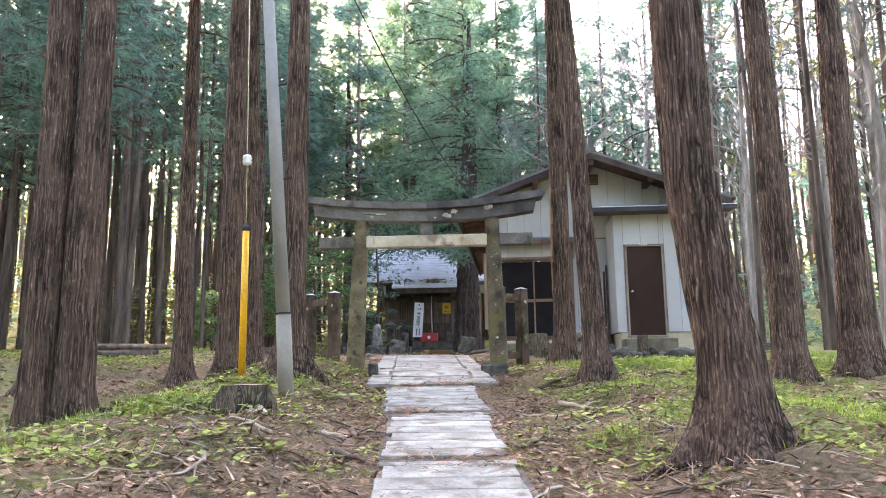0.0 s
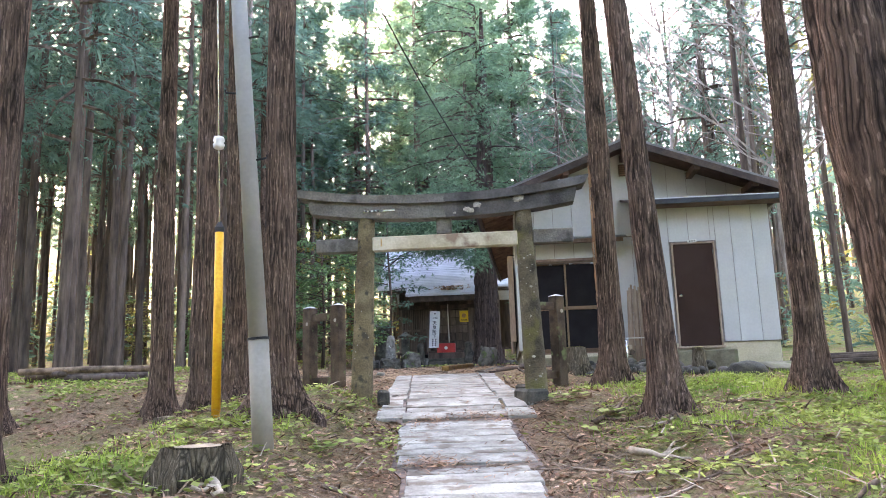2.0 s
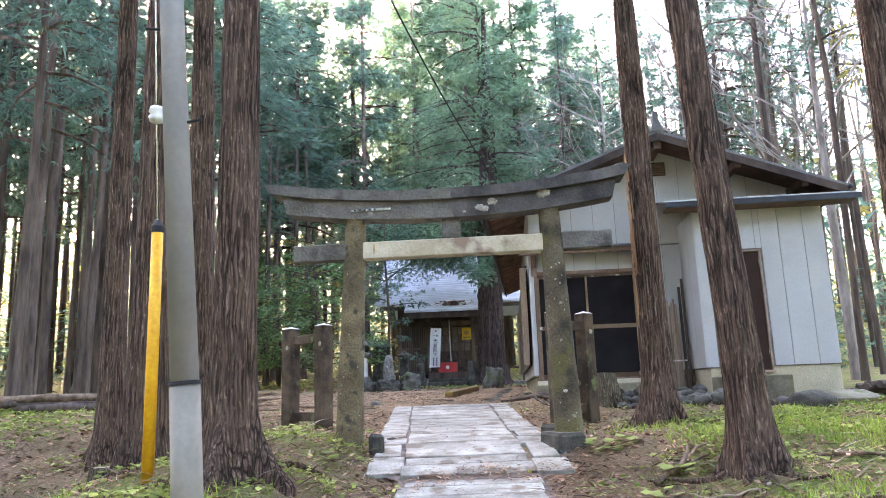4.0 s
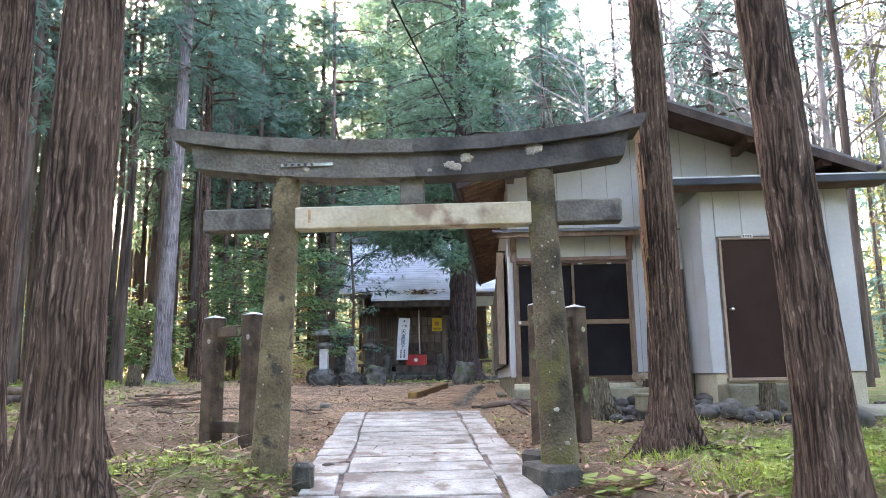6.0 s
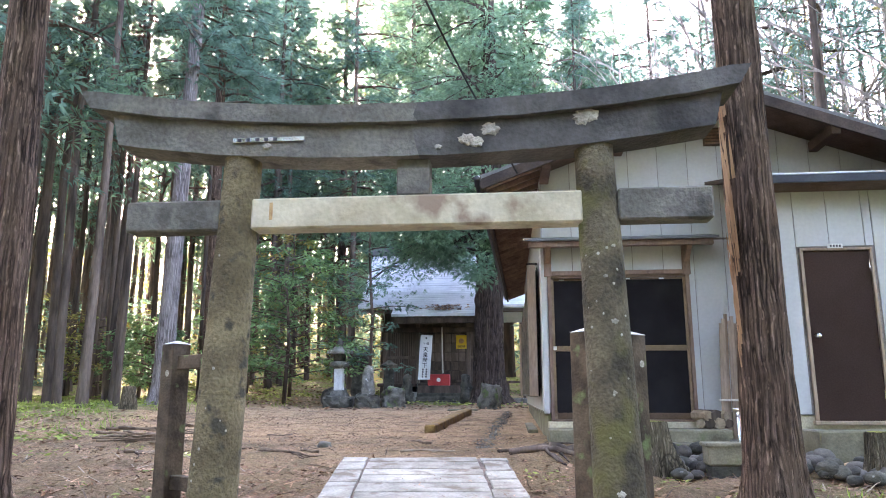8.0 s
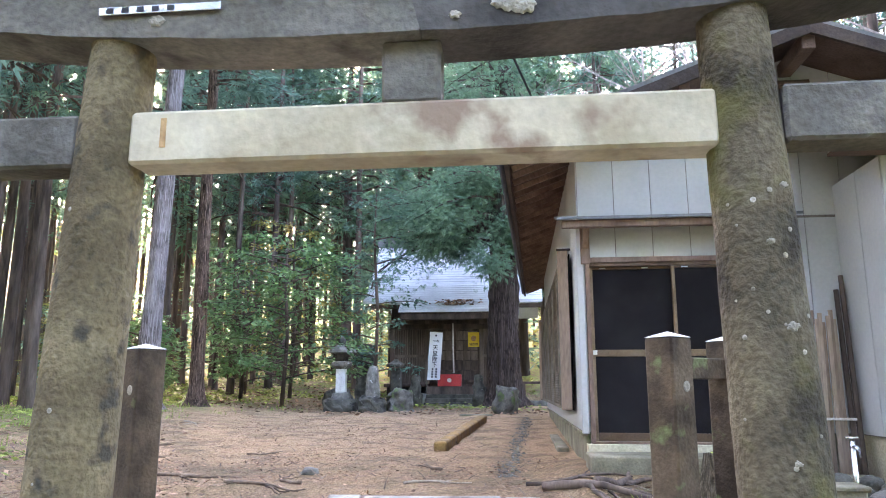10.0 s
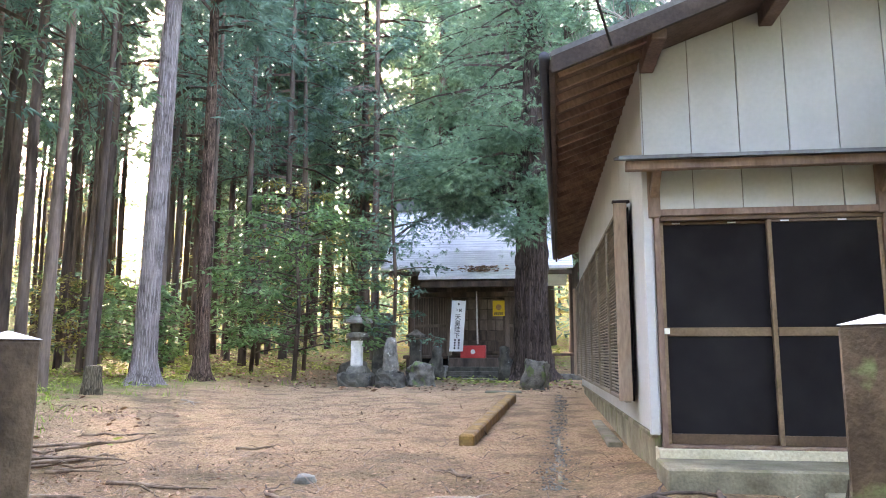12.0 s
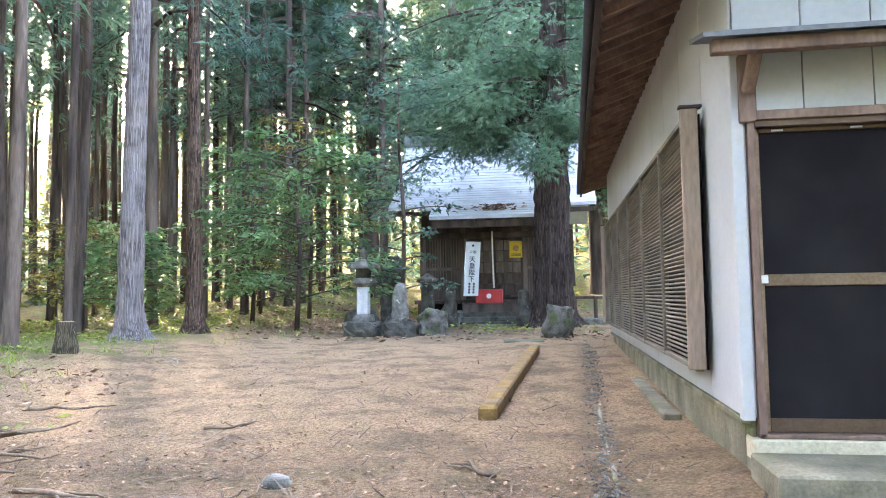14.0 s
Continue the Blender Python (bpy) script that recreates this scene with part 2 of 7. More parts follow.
SCREEN = material("insect_screen", (0.013, 0.011, 0.012), (0.022, 0.020, 0.021), 2, 300, 0.9, 0.15)
BROWN_DOOR = material("brown_steel_door", (0.040, 0.023, 0.018), (0.054, 0.032, 0.026), 1.5, 60, 0.85, 0.05)
for m, v in ((SCREEN, 0.06), (BROWN_DOOR, 0.12)):
    m.node_tree.nodes["Principled BSDF"].inputs["Specular IOR Level"].default_value = v
STEEL = material("bright_steel", (0.55, 0.55, 0.55), (0.72, 0.72, 0.72), 5, 50, 0.25, 0.05, metal=1.0)
POLE = material("galvanised_pole", (0.27, 0.265, 0.25), (0.36, 0.355, 0.335), 2.0, 30, 0.65, 0.06, overlay=0.12, c3=(0.31, 0.30, 0.25), spots=0.34, spot_scale=2)
POLE_LOW = material("pole_lower", (0.17, 0.152, 0.115), (0.26, 0.235, 0.185), 2.5, 30, 0.8, 0.1, overlay=0.15, c3=(0.26, 0.29, 0.17), spots=0.36, spot_scale=3)
YELLOW = material("yellow_plastic", (0.66, 0.30, 0.008), (0.78, 0.40, 0.015), 2.5, 30, 0.5, 0.1)
BLACK = material("black_rubber_and_shade", (0.012, 0.012, 0.012), (0.03, 0.03, 0.03), 6, 40, 0.7, 0.1)
PORCELAIN = material("white_porcelain", (0.68, 0.66, 0.60), (0.80, 0.78, 0.72), 6, 40, 0.3, 0.05)
OLDWOOD = material("dark_shrine_wood", (0.042, 0.030, 0.023), (0.125, 0.090, 0.070), 4, 45, 0.85, 0.4, stretch=(1, 1, 0.2))
PALEWOOD = material("greyed_shrine_wood", (0.085, 0.063, 0.048), (0.18, 0.138, 0.106), 4, 45, 0.85, 0.35, stretch=(1, 1, 0.2))
LATTICE = material("greyed_lattice_wood", (0.105, 0.090, 0.066), (0.21, 0.185, 0.14), 4, 45, 0.85, 0.35, stretch=(1, 0.2, 1))
CLOTH = material("white_cloth", (0.72, 0.72, 0.72), (0.80, 0.80, 0.80), 3, 120, 0.9, 0.15)
INK = material("black_ink", (0.02, 0.02, 0.022), (0.05, 0.05, 0.055), 6, 60, 0.8, 0)
RED = material("red_lacquer", (0.40, 0.025, 0.025), (0.52, 0.05, 0.045), 3, 40, 0.5, 0.1)
POSTER = material("yellow_poster", (0.72, 0.47, 0.02), (0.80, 0.56, 0.05), 3, 50, 0.7, 0)
MOSS = material("moss_on_timber", (0.15, 0.092, 0.036), (0.31, 0.19, 0.060), 6, 50, 0.95, 0.7, c3=(0.22, 0.15, 0.09), spots=0.42, spot_scale=4)
ROPE = material("pale_rope", (0.52, 0.48, 0.42), (0.68, 0.64, 0.57), 20, 90, 0.9, 0.4)


# ---- mesh helpers ----
class Geo:
    """Collects vertices and faces for one mesh."""
    def __init__(self):
        self.v, self.f = [], []

    def add(self, verts, faces):
        k = len(self.v)
        self.v += [tuple(p) for p in verts]
        self.f += [tuple(i + k for i in q) for q in faces]
        return self

    def box(self, x0, y0, z0, x1, y1, z1, c=0.006, m=None):
        """A box with chamfered edges (24 corners)."""
        c = min(c, abs(x1 - x0) / 3, abs(y1 - y0) / 3, abs(z1 - z0) / 3)
        xs, ys, zs = (x0, x1), (y0, y1), (z0, z1)
        vs, idx = [], {}
        for i in (0, 1):
            for j in (0, 1):
                for k in (0, 1):
                    sx, sy, sz = (1 - 2 * i) * c, (1 - 2 * j) * c, (1 - 2 * k) * c
                    for ax, p in enumerate(((xs[i], ys[j] + sy, zs[k] + sz), (xs[i] + sx, ys[j], zs[k] + sz), (xs[i] + sx, ys[j] + sy, zs[k]))):
                        idx[i, j, k, ax] = len(vs)
                        vs.append(p)
        fs = []
        for s in (0, 1):
            for ax in range(3):
                ring = []
                for a, b in ((0, 0), (1, 0), (1, 1), (0, 1)):
                    key = [0, 0, 0]
                    key[ax], key[(ax + 1) % 3], key[(ax + 2) % 3] = s, a, b
                    ring.append(idx[(*key, ax)])
                fs.append(ring if s else ring[::-1])
        for ax in range(3):
            u, w = (ax + 1) % 3, (ax + 2) % 3
            for a in (0, 1):
                for b in (0, 1):
                    k0, k1 = [0, 0, 0], [0, 0, 0]
                    k0[u] = k1[u] = a
                    k0[w] = k1[w] = b
                    k1[ax] = 1
                    q = [idx[(*k0, u)], idx[(*k1, u)], idx[(*k1, w)], idx[(*k0, w)]]
                    fs.append(q if a != b else q[::-1])
        for i in (0, 1):
            for j in (0, 1):
                for k in (0, 1):
                    q = [idx[i, j, k, 0], idx[i, j, k, 1], idx[i, j, k, 2]]
                    fs.append(q if (i + j + k) % 2 else q[::-1])
        if m is not None:
            vs = [m @ Vector(p) for p in vs]
        return self.add(vs, fs)

    def prism(self, poly, y0, y1):
        """A polygon in x and z, pulled along y."""
        n = len(poly)
        vs = [(x, y0, z) for x, z in poly] + [(x, y1, z) for x, z in poly]
        fs = [tuple(range(n)), tuple(range(2 * n - 1, n - 1, -1))]
        fs += [((i + 1) % n, i, n + i, n + (i + 1) % n) for i in range(n)]
        return self.add(vs, fs)

    def tube(self, pts, radii, n=8, cap=True):
        pts = [Vector(p) for p in pts]
        vs, fs = [], []
        for i, p in enumerate(pts):
            d = (pts[min(i + 1, len(pts) - 1)] - pts[max(i - 1, 0)]).normalized()
            a = d.cross(Vector((0.31, 0.95, 0.05)) if abs(d.z) > 0.9 else Vector((0, 0, 1))).normalized()
            b = d.cross(a)
            for k in range(n):
                w = 2 * math.pi * k / n
                vs.append(p + (a * math.cos(w) + b * math.sin(w)) * radii[i])
        for i in range(len(pts) - 1):
            for k in range(n):
                fs.append((i * n + k, i * n + (k + 1) % n, (i + 1) * n + (k + 1) % n, (i + 1) * n + k))
        if cap:
            fs += [tuple(range(n))[::-1], tuple(range((len(pts) - 1) * n, len(pts) * n))]
        return self.add(vs, fs)

    def lathe(self, prof, n=16, sx=1.0, sy=1.0, turn=0.0):
        """A profile of (radius, height), turned round z."""
        vs, fs = [], []
        for r, z in prof:
            for k in range(n):
                w = 2 * math.pi * k / n + turn
                vs.append((r * math.cos(w) * sx, r * math.sin(w) * sy, z))
        for i in range(len(prof) - 1):
            for k in range(n):
                fs.append((i * n + k, i * n + (k + 1) % n, (i + 1) * n + (k + 1) % n, (i + 1) * n + k))
        fs += [tuple(range(n))[::-1], tuple(range((len(prof) - 1) * n, len(prof) * n))]
        return self.add(vs, fs)

    def mesh(self, name, mat, smooth=False):
        me = bpy.data.meshes.new(name)
        me.from_pydata(self.v, [], self.f)
        me.materials.append(mat)
        if smooth:
            me.polygons.foreach_set("use_smooth", [True] * len(me.polygons))
        me.update()
        return me


def part(name, geo, mat, parent=None, label="", smooth=False, at=None):
    ob = new(name, geo if isinstance(geo, bpy.types.Mesh) else geo.mesh(name, mat, smooth))
    if at is not None:
        ob.matrix_basis = at
    if parent is not None:
        ob.parent = parent
    if label:
        ob["label"] = label
    return ob


def thing(name, at, label, category, group=""):
    ob = new(name)
    ob.empty_display_size = 0.2
    ob.matrix_basis = at
    return tagged(ob, label, category, group)


def setting(name, geo, mat, label, category, smooth=False, at=None):
    return tagged(part(name, geo, mat, None, "", smooth, at), label, category, kind="structure")


def fbm(x, y, z=0.0, o=3):
    return noise.fractal(Vector((x, y, z)), 0.9, 2.1, o)


def smooth_step(a, b, v):
    v = min(1.0, max(0.0, (v - a) / (b - a)))
    return v * v * (3 - 2 * v)


# ---- ground ----
PY = (-400, -40, -12, -4, 0, 4.3, 5.2, 7.3, 8.2, 9, 10.6, 12.7, 14.5, 16, 24, 30, 45, 80, 400)
PZ = (-9, -4.5, -2.5, -1.75, -1.36, -0.96, -0.88, -0.65, -0.49, -0.40, -0.30, -0.11, -0.04, 0, 0.16, 0.3, 1.6, 8.0, 60)


def path_z(y):
    return float(np.interp(y, PY, PZ))


def path_x(y):
    return 0.92 - 0.114 * y


def ground_z(x, y):
    z = path_z(y)
    near = 1 - smooth_step(7.0, 10.5, y)
    d = x - path_x(y)
    z += near * (0.30 * smooth_step(0.75, 1.7, -d) + 0.20 * smooth_step(0.8, 2.6, d))
    z -= 0.8 * smooth_step(2.2, 5.0, -x) * (1 - smooth_step(7.0, 12.0, y)) * smooth_step(-6, 2, y)
    z += 0.22 * smooth_step(5, 9, -x) * smooth_step(12, 20, y)
    z += 0.10 * smooth_step(0.35, 1.0, x) * (1 - smooth_step(1.6, 2.3, x)) * smooth_step(12.6, 13.4, y) * (1 - smooth_step(14.0, 16.0, y))
    z += 0.16 * max(0.0, -x - 22) + 0.05 * max(0.0, x - 22)
    return z


def rough_z(x, y):
    d = abs(x - path_x(y))
    calm = 0.25 + 0.75 * smooth_step(0.8, 1.6, d) if y < 13 else 0.35
    if x > 0.6 and 12.9 < y < 25:
        calm *= 0.3
    return ground_z(x, y) + calm * (0.085 * fbm(x * 0.8, y * 0.8, 3.1) + 0.05 * fbm(x * 2.7, y * 2.7, 7.7) + 0.02 * fbm(x * 7, y * 7, 1.7, 2))


def spread(lo, hi, step, outer, grow=1.22):
    """Even steps from lo to hi, then wider and wider ones to the outer limit on both sides."""
    mid = list(np.arange(lo, hi + step / 2, step))
    a, s = [lo], step
    while a[-1] > -outer:
        s *= grow
        a.append(a[-1] - s)
    b, s = [mid[-1]], step
    while b[-1] < outer:
        s *= grow
        b.append(b[-1] + s)
    return a[:0:-1] + mid + b[1:]


def ground_material():
    m = bpy.data.materials.new("forest_floor")
    m.use_nodes = True
    n, l = m.node_tree.nodes, m.node_tree.links
    b = n["Principled BSDF"]
    co = n.new("ShaderNodeTexCoord")

    def tex(scale, detail=8.0, rough=0.6):
        q = n.new("ShaderNodeTexNoise")
        q.inputs["Scale"].default_value, q.inputs["Detail"].default_value, q.inputs["Roughness"].default_value = scale, detail, rough
        l.new(co.outputs["Object"], q.inputs["Vector"])
        return q.outputs["Fac"]

    def ramp(src, p0, p1, a, c):
        r = n.new("ShaderNodeValToRGB")
        r.color_ramp.elements[0].position, r.color_ramp.elements[1].position = p0, p1
        r.color_ramp.elements[0].color, r.color_ramp.elements[1].color = (*a, 1), (*c, 1)
        l.new(src, r.inputs[0])
        return r.outputs[0]

    def mix(fac, a, c, how="MIX"):
        q = n.new("ShaderNodeMix")
        q.data_type, q.blend_type = "RGBA", how
        if isinstance(fac, float):
            q.inputs[0].default_value = fac
        else:
            l.new(fac, q.inputs[0])
        l.new(a, q.inputs[6])
        l.new(c, q.inputs[7])
        return q.outputs[2]
    litter = ramp(tex(38, 10, 0.75), 0.34, 0.68, (0.10, 0.053, 0.028), (0.82, 0.54, 0.32))
    soil = ramp(tex(20, 10, 0.75), 0.34, 0.68, (0.022, 0.014, 0.009), (0.35, 0.24, 0.155))
    green = ramp(tex(26, 10, 0.75), 0.34, 0.70, (0.05, 0.085, 0.018), (0.33, 0.41, 0.10))
    red, moss = n.new("ShaderNodeAttribute"), n.new("ShaderNodeAttribute")
    red.attribute_name, moss.attribute_name = "litter", "moss"
    c = mix(red.outputs["Fac"], soil, litter)
    c = mix(ramp(tex(1.6, 6), 0.48, 0.62, (0, 0, 0), (0.75, 0.75, 0.75)), c, soil)
    c = mix(ramp(tex(7.0, 6, 0.7), 0.56, 0.66, (0, 0, 0), (0.6, 0.6, 0.6)), c, soil)
    patch = n.new("ShaderNodeMath")
    patch.operation = "MULTIPLY"
    l.new(moss.outputs["Fac"], patch.inputs[0])
    l.new(ramp(tex(2.3, 8, 0.7), 0.40, 0.56, (0, 0, 0), (1, 1, 1)), patch.inputs[1])
    c = mix(patch.outputs[0], c, green)
    l.new(c, b.inputs["Base Color"])
    b.inputs["Roughness"].default_value = 0.95
    b.inputs["Specular IOR Level"].default_value = 0.2
    bp = n.new("ShaderNodeBump")
    bp.inputs["Strength"].default_value, bp.inputs["Distance"].default_value = 1.0, 0.05
    l.new(tex(55, 8, 0.8), bp.inputs["Height"])
    l.new(bp.outputs[0], b.inputs["Normal"])
    return m


def moss_amount(x, y):
    right = smooth_step(1.2, 2.6, x) * smooth_step(1, 4, y) * (1 - smooth_step(10.0, 11.5, y) * (1 - smooth_step(4.5, 6, x)))
    left = smooth_step(0.5, 1.6, -x) * (1 - smooth_step(7.5, 10.0, y)) * 0.8
    rim = max(smooth_step(6.5, 9, -x) * 0.8, smooth_step(32, 36, y), smooth_step(6.5, 9, x))
    return min(1.0, max(right, left, rim, 0.12))


def litter_amount(x, y):
    bare = 0.42 * (1 - smooth_step(14.6, 15.6, y + 0.9 * fbm(x * 0.8, y * 0.8, 1.7)))
    drip = 0.7 * math.exp(-((x - 0.06 - 0.03 * (y - 14)) / 0.16) ** 2) * smooth_step(13, 14.2, y) * (1 - smooth_step(23, 25, y))
    wood = smooth_step(24.6, 26.4, y + 1.2 * fbm(x * 0.5, y * 0.5, 6.1)) * smooth_step(-0.5, 2.0, -x)
    if wood > 0:
        return 0.75 * (1 - wood) + 0.10 * wood
    return max((1 - bare) * (1 - drip) * smooth_step(9, 13, y) * (1 - smooth_step(8, 11, -x)) * (1 - smooth_step(31, 35, y)), 0.3 * (1 - smooth_step(31, 36, y)))


def build_ground():
    xs, ys = spread(-7.0, 7.0, 0.13, 420), spread(-4.0, 18.0, 0.13, 420)
    g = Geo()
    g.v = [(x, y, rough_z(x, y)) for y in ys for x in xs]
    w = len(xs)
    g.f = [(j * w + i, j * w + i + 1, (j + 1) * w + i + 1, (j + 1) * w + i) for j in range(len(ys) - 1) for i in range(w - 1)]
    me = g.mesh("ground", ground_material(), True)
    for name, fn in (("moss", moss_amount), ("litter", litter_amount)):
        at = me.attributes.new(name, "FLOAT", "POINT")
        at.data.foreach_set("value", [fn(p[0], p[1]) for p in g.v])
    tagged(new("ground", me), "brown forest floor of needles, soil and moss patches", "ground", kind="structure")


build_ground()


# ---- paving ----
def build_paving():
    bed = Geo()
    ys = np.linspace(-4.0, 12.7, 60)
    vs = []
    for y in ys:
        hw = 0.93 if y > 7.4 else 0.64 if y > 5 else 0.54
        vs += [(path_x(y) - hw, y, ground_z(path_x(y), y) + 0.012), (path_x(y) + hw, y, ground_z(path_x(y), y) + 0.012)]
    bed.add(vs, [(2 * i, 2 * i + 1, 2 * i + 3, 2 * i + 2) for i in range(len(ys) - 1)])
    pv = setting("pavement", bed, material("packed_joint_soil", (0.07, 0.052, 0.042), (0.20, 0.15, 0.12), 6, 60, 0.95, 0.5), "pale worn stone slabs laid across the approach", "pavement")
    rnd = random.Random(5)

    def lay(x, y, sx, sy, lift=0.0):
        k = rnd.uniform(0, 90)
        q = Geo().box(-sx / 2, -sy / 2, -0.05, sx / 2, sy / 2, 0.0, 0.007)
        q.v = [(a + 0.016 * fbm(a * 4 + k, b * 4), b + 0.012 * fbm(a * 3, b * 3 + k), c + 0.003 * fbm(a * 3, b * 5, k)) for a, b, c in q.v]
        slope = math.degrees(math.atan((path_z(y + 0.2) - path_z(y - 0.2)) / 0.4))
        part("paving_slab", q, PAVE, pv, at=pose(x, y, ground_z(path_x(y), y) + 0.042 + lift, slope + rnd.uniform(-0.6, 0.6), rnd.uniform(-0.5, 0.5), 6.5 + rnd.uniform(-0.7, 0.7)))
    y = -3.8
    while y < 12.55:
        d = rnd.uniform(0.25, 0.40)
        gap = 0.012
        for band in (-1.0, 2.6, 5.0, 7.2):
            if y <= band < y + d:
                d = max(0.12, band - y)
                after = 0.2
                break
        else:
            after = 0.0
        x = path_x(y + d / 2)
        if y > 7.4:
            lay(x + 0.0, y + d / 2, 1.18 + rnd.uniform(-0.03, 0.03), d - gap)
        else:
            lay(x + rnd.uniform(-0.03, 0.03), y + d / 2, (1.2 if y > 5 else 0.98) + rnd.uniform(-0.08, 0.06), d - gap)
        y += d + after
    for s in (-1, 1):
        y = 7.45
        while y < 12.5:
            d = min(rnd.uniform(0.35, 0.75), 12.62 - y)
            lay(path_x(y + d / 2) + s * 0.775, y + d / 2, 0.33 + rnd.uniform(-0.07, 0.03), d - 0.018, -0.005)
            y += d


build_paving()


# ---- hall ----
RIDGE_X, RIDGE_Z, EAVE_Z, EAVE_L, EAVE_R = 3.30, 4.60, 3.44, 0.14, 6.42
WALL_Y, BAY_Y, HALL_L, HALL_R, HALL_END = 14.10, 13.05, 0.94, 5.80, 24.5


def roof_z(x):
    k = abs(x - RIDGE_X) / (RIDGE_X - EAVE_L)
    return RIDGE_Z - k * (RIDGE_Z - EAVE_Z)


def panel(parent, x0, x1, zlow, y, clip, ztop=None):
    """A siding panel on a front wall; with clip, its top follows the roof."""
    if clip:
        xm = [x0] + ([RIDGE_X] if x0 < RIDGE_X < x1 else []) + [x1]
        poly = [(x0, zlow), (x1, zlow)] + [(x, roof_z(x) - 0.10) for x in xm[::-1]]
    else:
        poly = [(x0, zlow), (x1, zlow), (x1, ztop), (x0, ztop)]
    part("siding_panel", Geo().prism(poly, y - 0.014, y + 0.02), SIDING, parent)


def side_panel(parent, y0, y1, z0, z1, x, out=-1):
    part("siding_panel", Geo().box(min(x, x + out * 0.014), y0, z0, max(x, x + out * 0.014), y1, z1, 0.003), SIDING, parent)


def build_hall():
    hall = thing("assembly_hall", pose(0, 0, 0), "white panel-clad hall with dark gabled metal roof", "building")
    f = Geo().box(HALL_L + 0.03, WALL_Y + 0.17, -0.35, HALL_R - 0.03, HALL_END, 0.37, 0.01)
    f.box(HALL_L + 0.03, WALL_Y + 0.02, -0.35, 1.0, WALL_Y + 0.17, 0.37, 0.006).box(2.88, WALL_Y + 0.02, -0.35, 3.75, WALL_Y + 0.17, 0.37, 0.006)
    part("foundation", f, CONCRETE, hall, "stained concrete footing")
    part("foundation", Geo().box(3.75, BAY_Y + 0.02, -0.45, HALL_R, WALL_Y + 0.02, 0.37, 0.01), CONCRETE_LT, hall, "pale concrete footing under the bay")
    # main front wall: core with the doorway left out, then panels
    core = Geo()
    core.prism([(HALL_L, 0.37), (1.0, 0.37), (1.0, roof_z(1.0) - 0.09), (HALL_L, roof_z(HALL_L) - 0.09)], WALL_Y + 0.0, WALL_Y + 0.12)
    core.prism([(1.0, 2.25), (2.88, 2.25), (2.88, roof_z(2.88) - 0.09), (1.0, roof_z(1.0) - 0.09)], WALL_Y, WALL_Y + 0.12)
    core.prism([(2.88, 0.37), (HALL_R, 0.37), (HALL_R, roof_z(HALL_R) - 0.09), (RIDGE_X, RIDGE_Z - 0.09), (2.88, roof_z(2.88) - 0.09)], WALL_Y, WALL_Y + 0.12)
    fw = part("front_wall", core, JOINT, hall, "white vertical siding with dark joints")
    x = HALL_L + 0.004
    step = 0.405
    edges = [x]
    while x < HALL_R - 0.1:
        x = min(x + step, HALL_R - 0.004)
        edges.append(x)
    for a, b in zip(edges, edges[1:]):
        b -= 0.009
        panel(fw, a, b, 2.685, WALL_Y, True)
        if a < 1.0:
            panel(fw, a, 0.995, 0.38, WALL_Y, False, 2.655)
            panel(fw, 1.0, b, 2.26, WALL_Y, False, 2.655)
        elif b < 2.88:
            panel(fw, a, b, 2.26, WALL_Y, False, 2.655)
        elif a < 2.88:
            panel(fw, a, 2.88, 2.26, WALL_Y, False, 2.655)
            panel(fw, 2.885, b, 0.38, WALL_Y, False, 2.655)
        elif a < 3.75:
            panel(fw, a, min(b, 3.76), 0.38, WALL_Y, False, 2.655)
    # side, far and right walls
    sw = part("side_wall", Geo().box(HALL_L, WALL_Y + 0.12, 0.37, HALL_L + 0.12, HALL_END, roof_z(HALL_L) - 0.10, 0.004), JOINT, hall, "white side wall")
    y = WALL_Y + 0.0
    while y < HALL_END - 0.1:
        y1 = min(y + 0.91, HALL_END)
        side_panel(sw, y + 0.002, y1 - 0.005, 0.38, roof_z(HALL_L) - 0.13, HALL_L)
        y = y1
    part("corner_trim", Geo().box(HALL_L - 0.03, WALL_Y - 0.03, 0.36, HALL_L + 0.045, WALL_Y + 0.05, 2.66, 0.006), SIDING, hall, "white corner board")
    part("right_wall", Geo().box(HALL_R - 0.12, WALL_Y + 0.12, 0.37, HALL_R, HALL_END, roof_z(HALL_R) - 0.10, 0.004), SIDING, hall)
    part("back_wall", Geo().prism([(HALL_L, 0.37), (HALL_R, 0.37), (HALL_R, roof_z(HALL_R) - 0.09), (RIDGE_X, RIDGE_Z - 0.09), (HALL_L, roof_z(HALL_L) - 0.09)], HALL_END, HALL_END + 0.1), SIDING, hall)
    part("floor_slab", Geo().box(HALL_L + 0.13, WALL_Y + 0.13, 0.20, HALL_R - 0.13, HALL_END - 0.02, 0.26, 0.004), OLDWOOD, hall)
    # bay with the steel door
    bay = Geo()
    top = 3.0
    bay.box(3.70, BAY_Y, 0.37, 3.92, BAY_Y + 0.1, top, 0.003)
    bay.box(3.92, BAY_Y, 2.30, 4.745, BAY_Y + 0.1, top, 0.003)
    bay.box(4.745, BAY_Y, 0.37, HALL_R, BAY_Y + 0.1, top, 0.003)
    bay.box(3.70, BAY_Y + 0.1, 0.37, 3.80, WALL_Y - 0.02, top, 0.003)
    bay.box(HALL_R - 0.1, BAY_Y + 0.1, 0.37, HALL_R, WALL_Y - 0.02, top, 0.003)
    bw = part("bay_wall", bay, JOINT, hall, "white siding of the projecting bay")
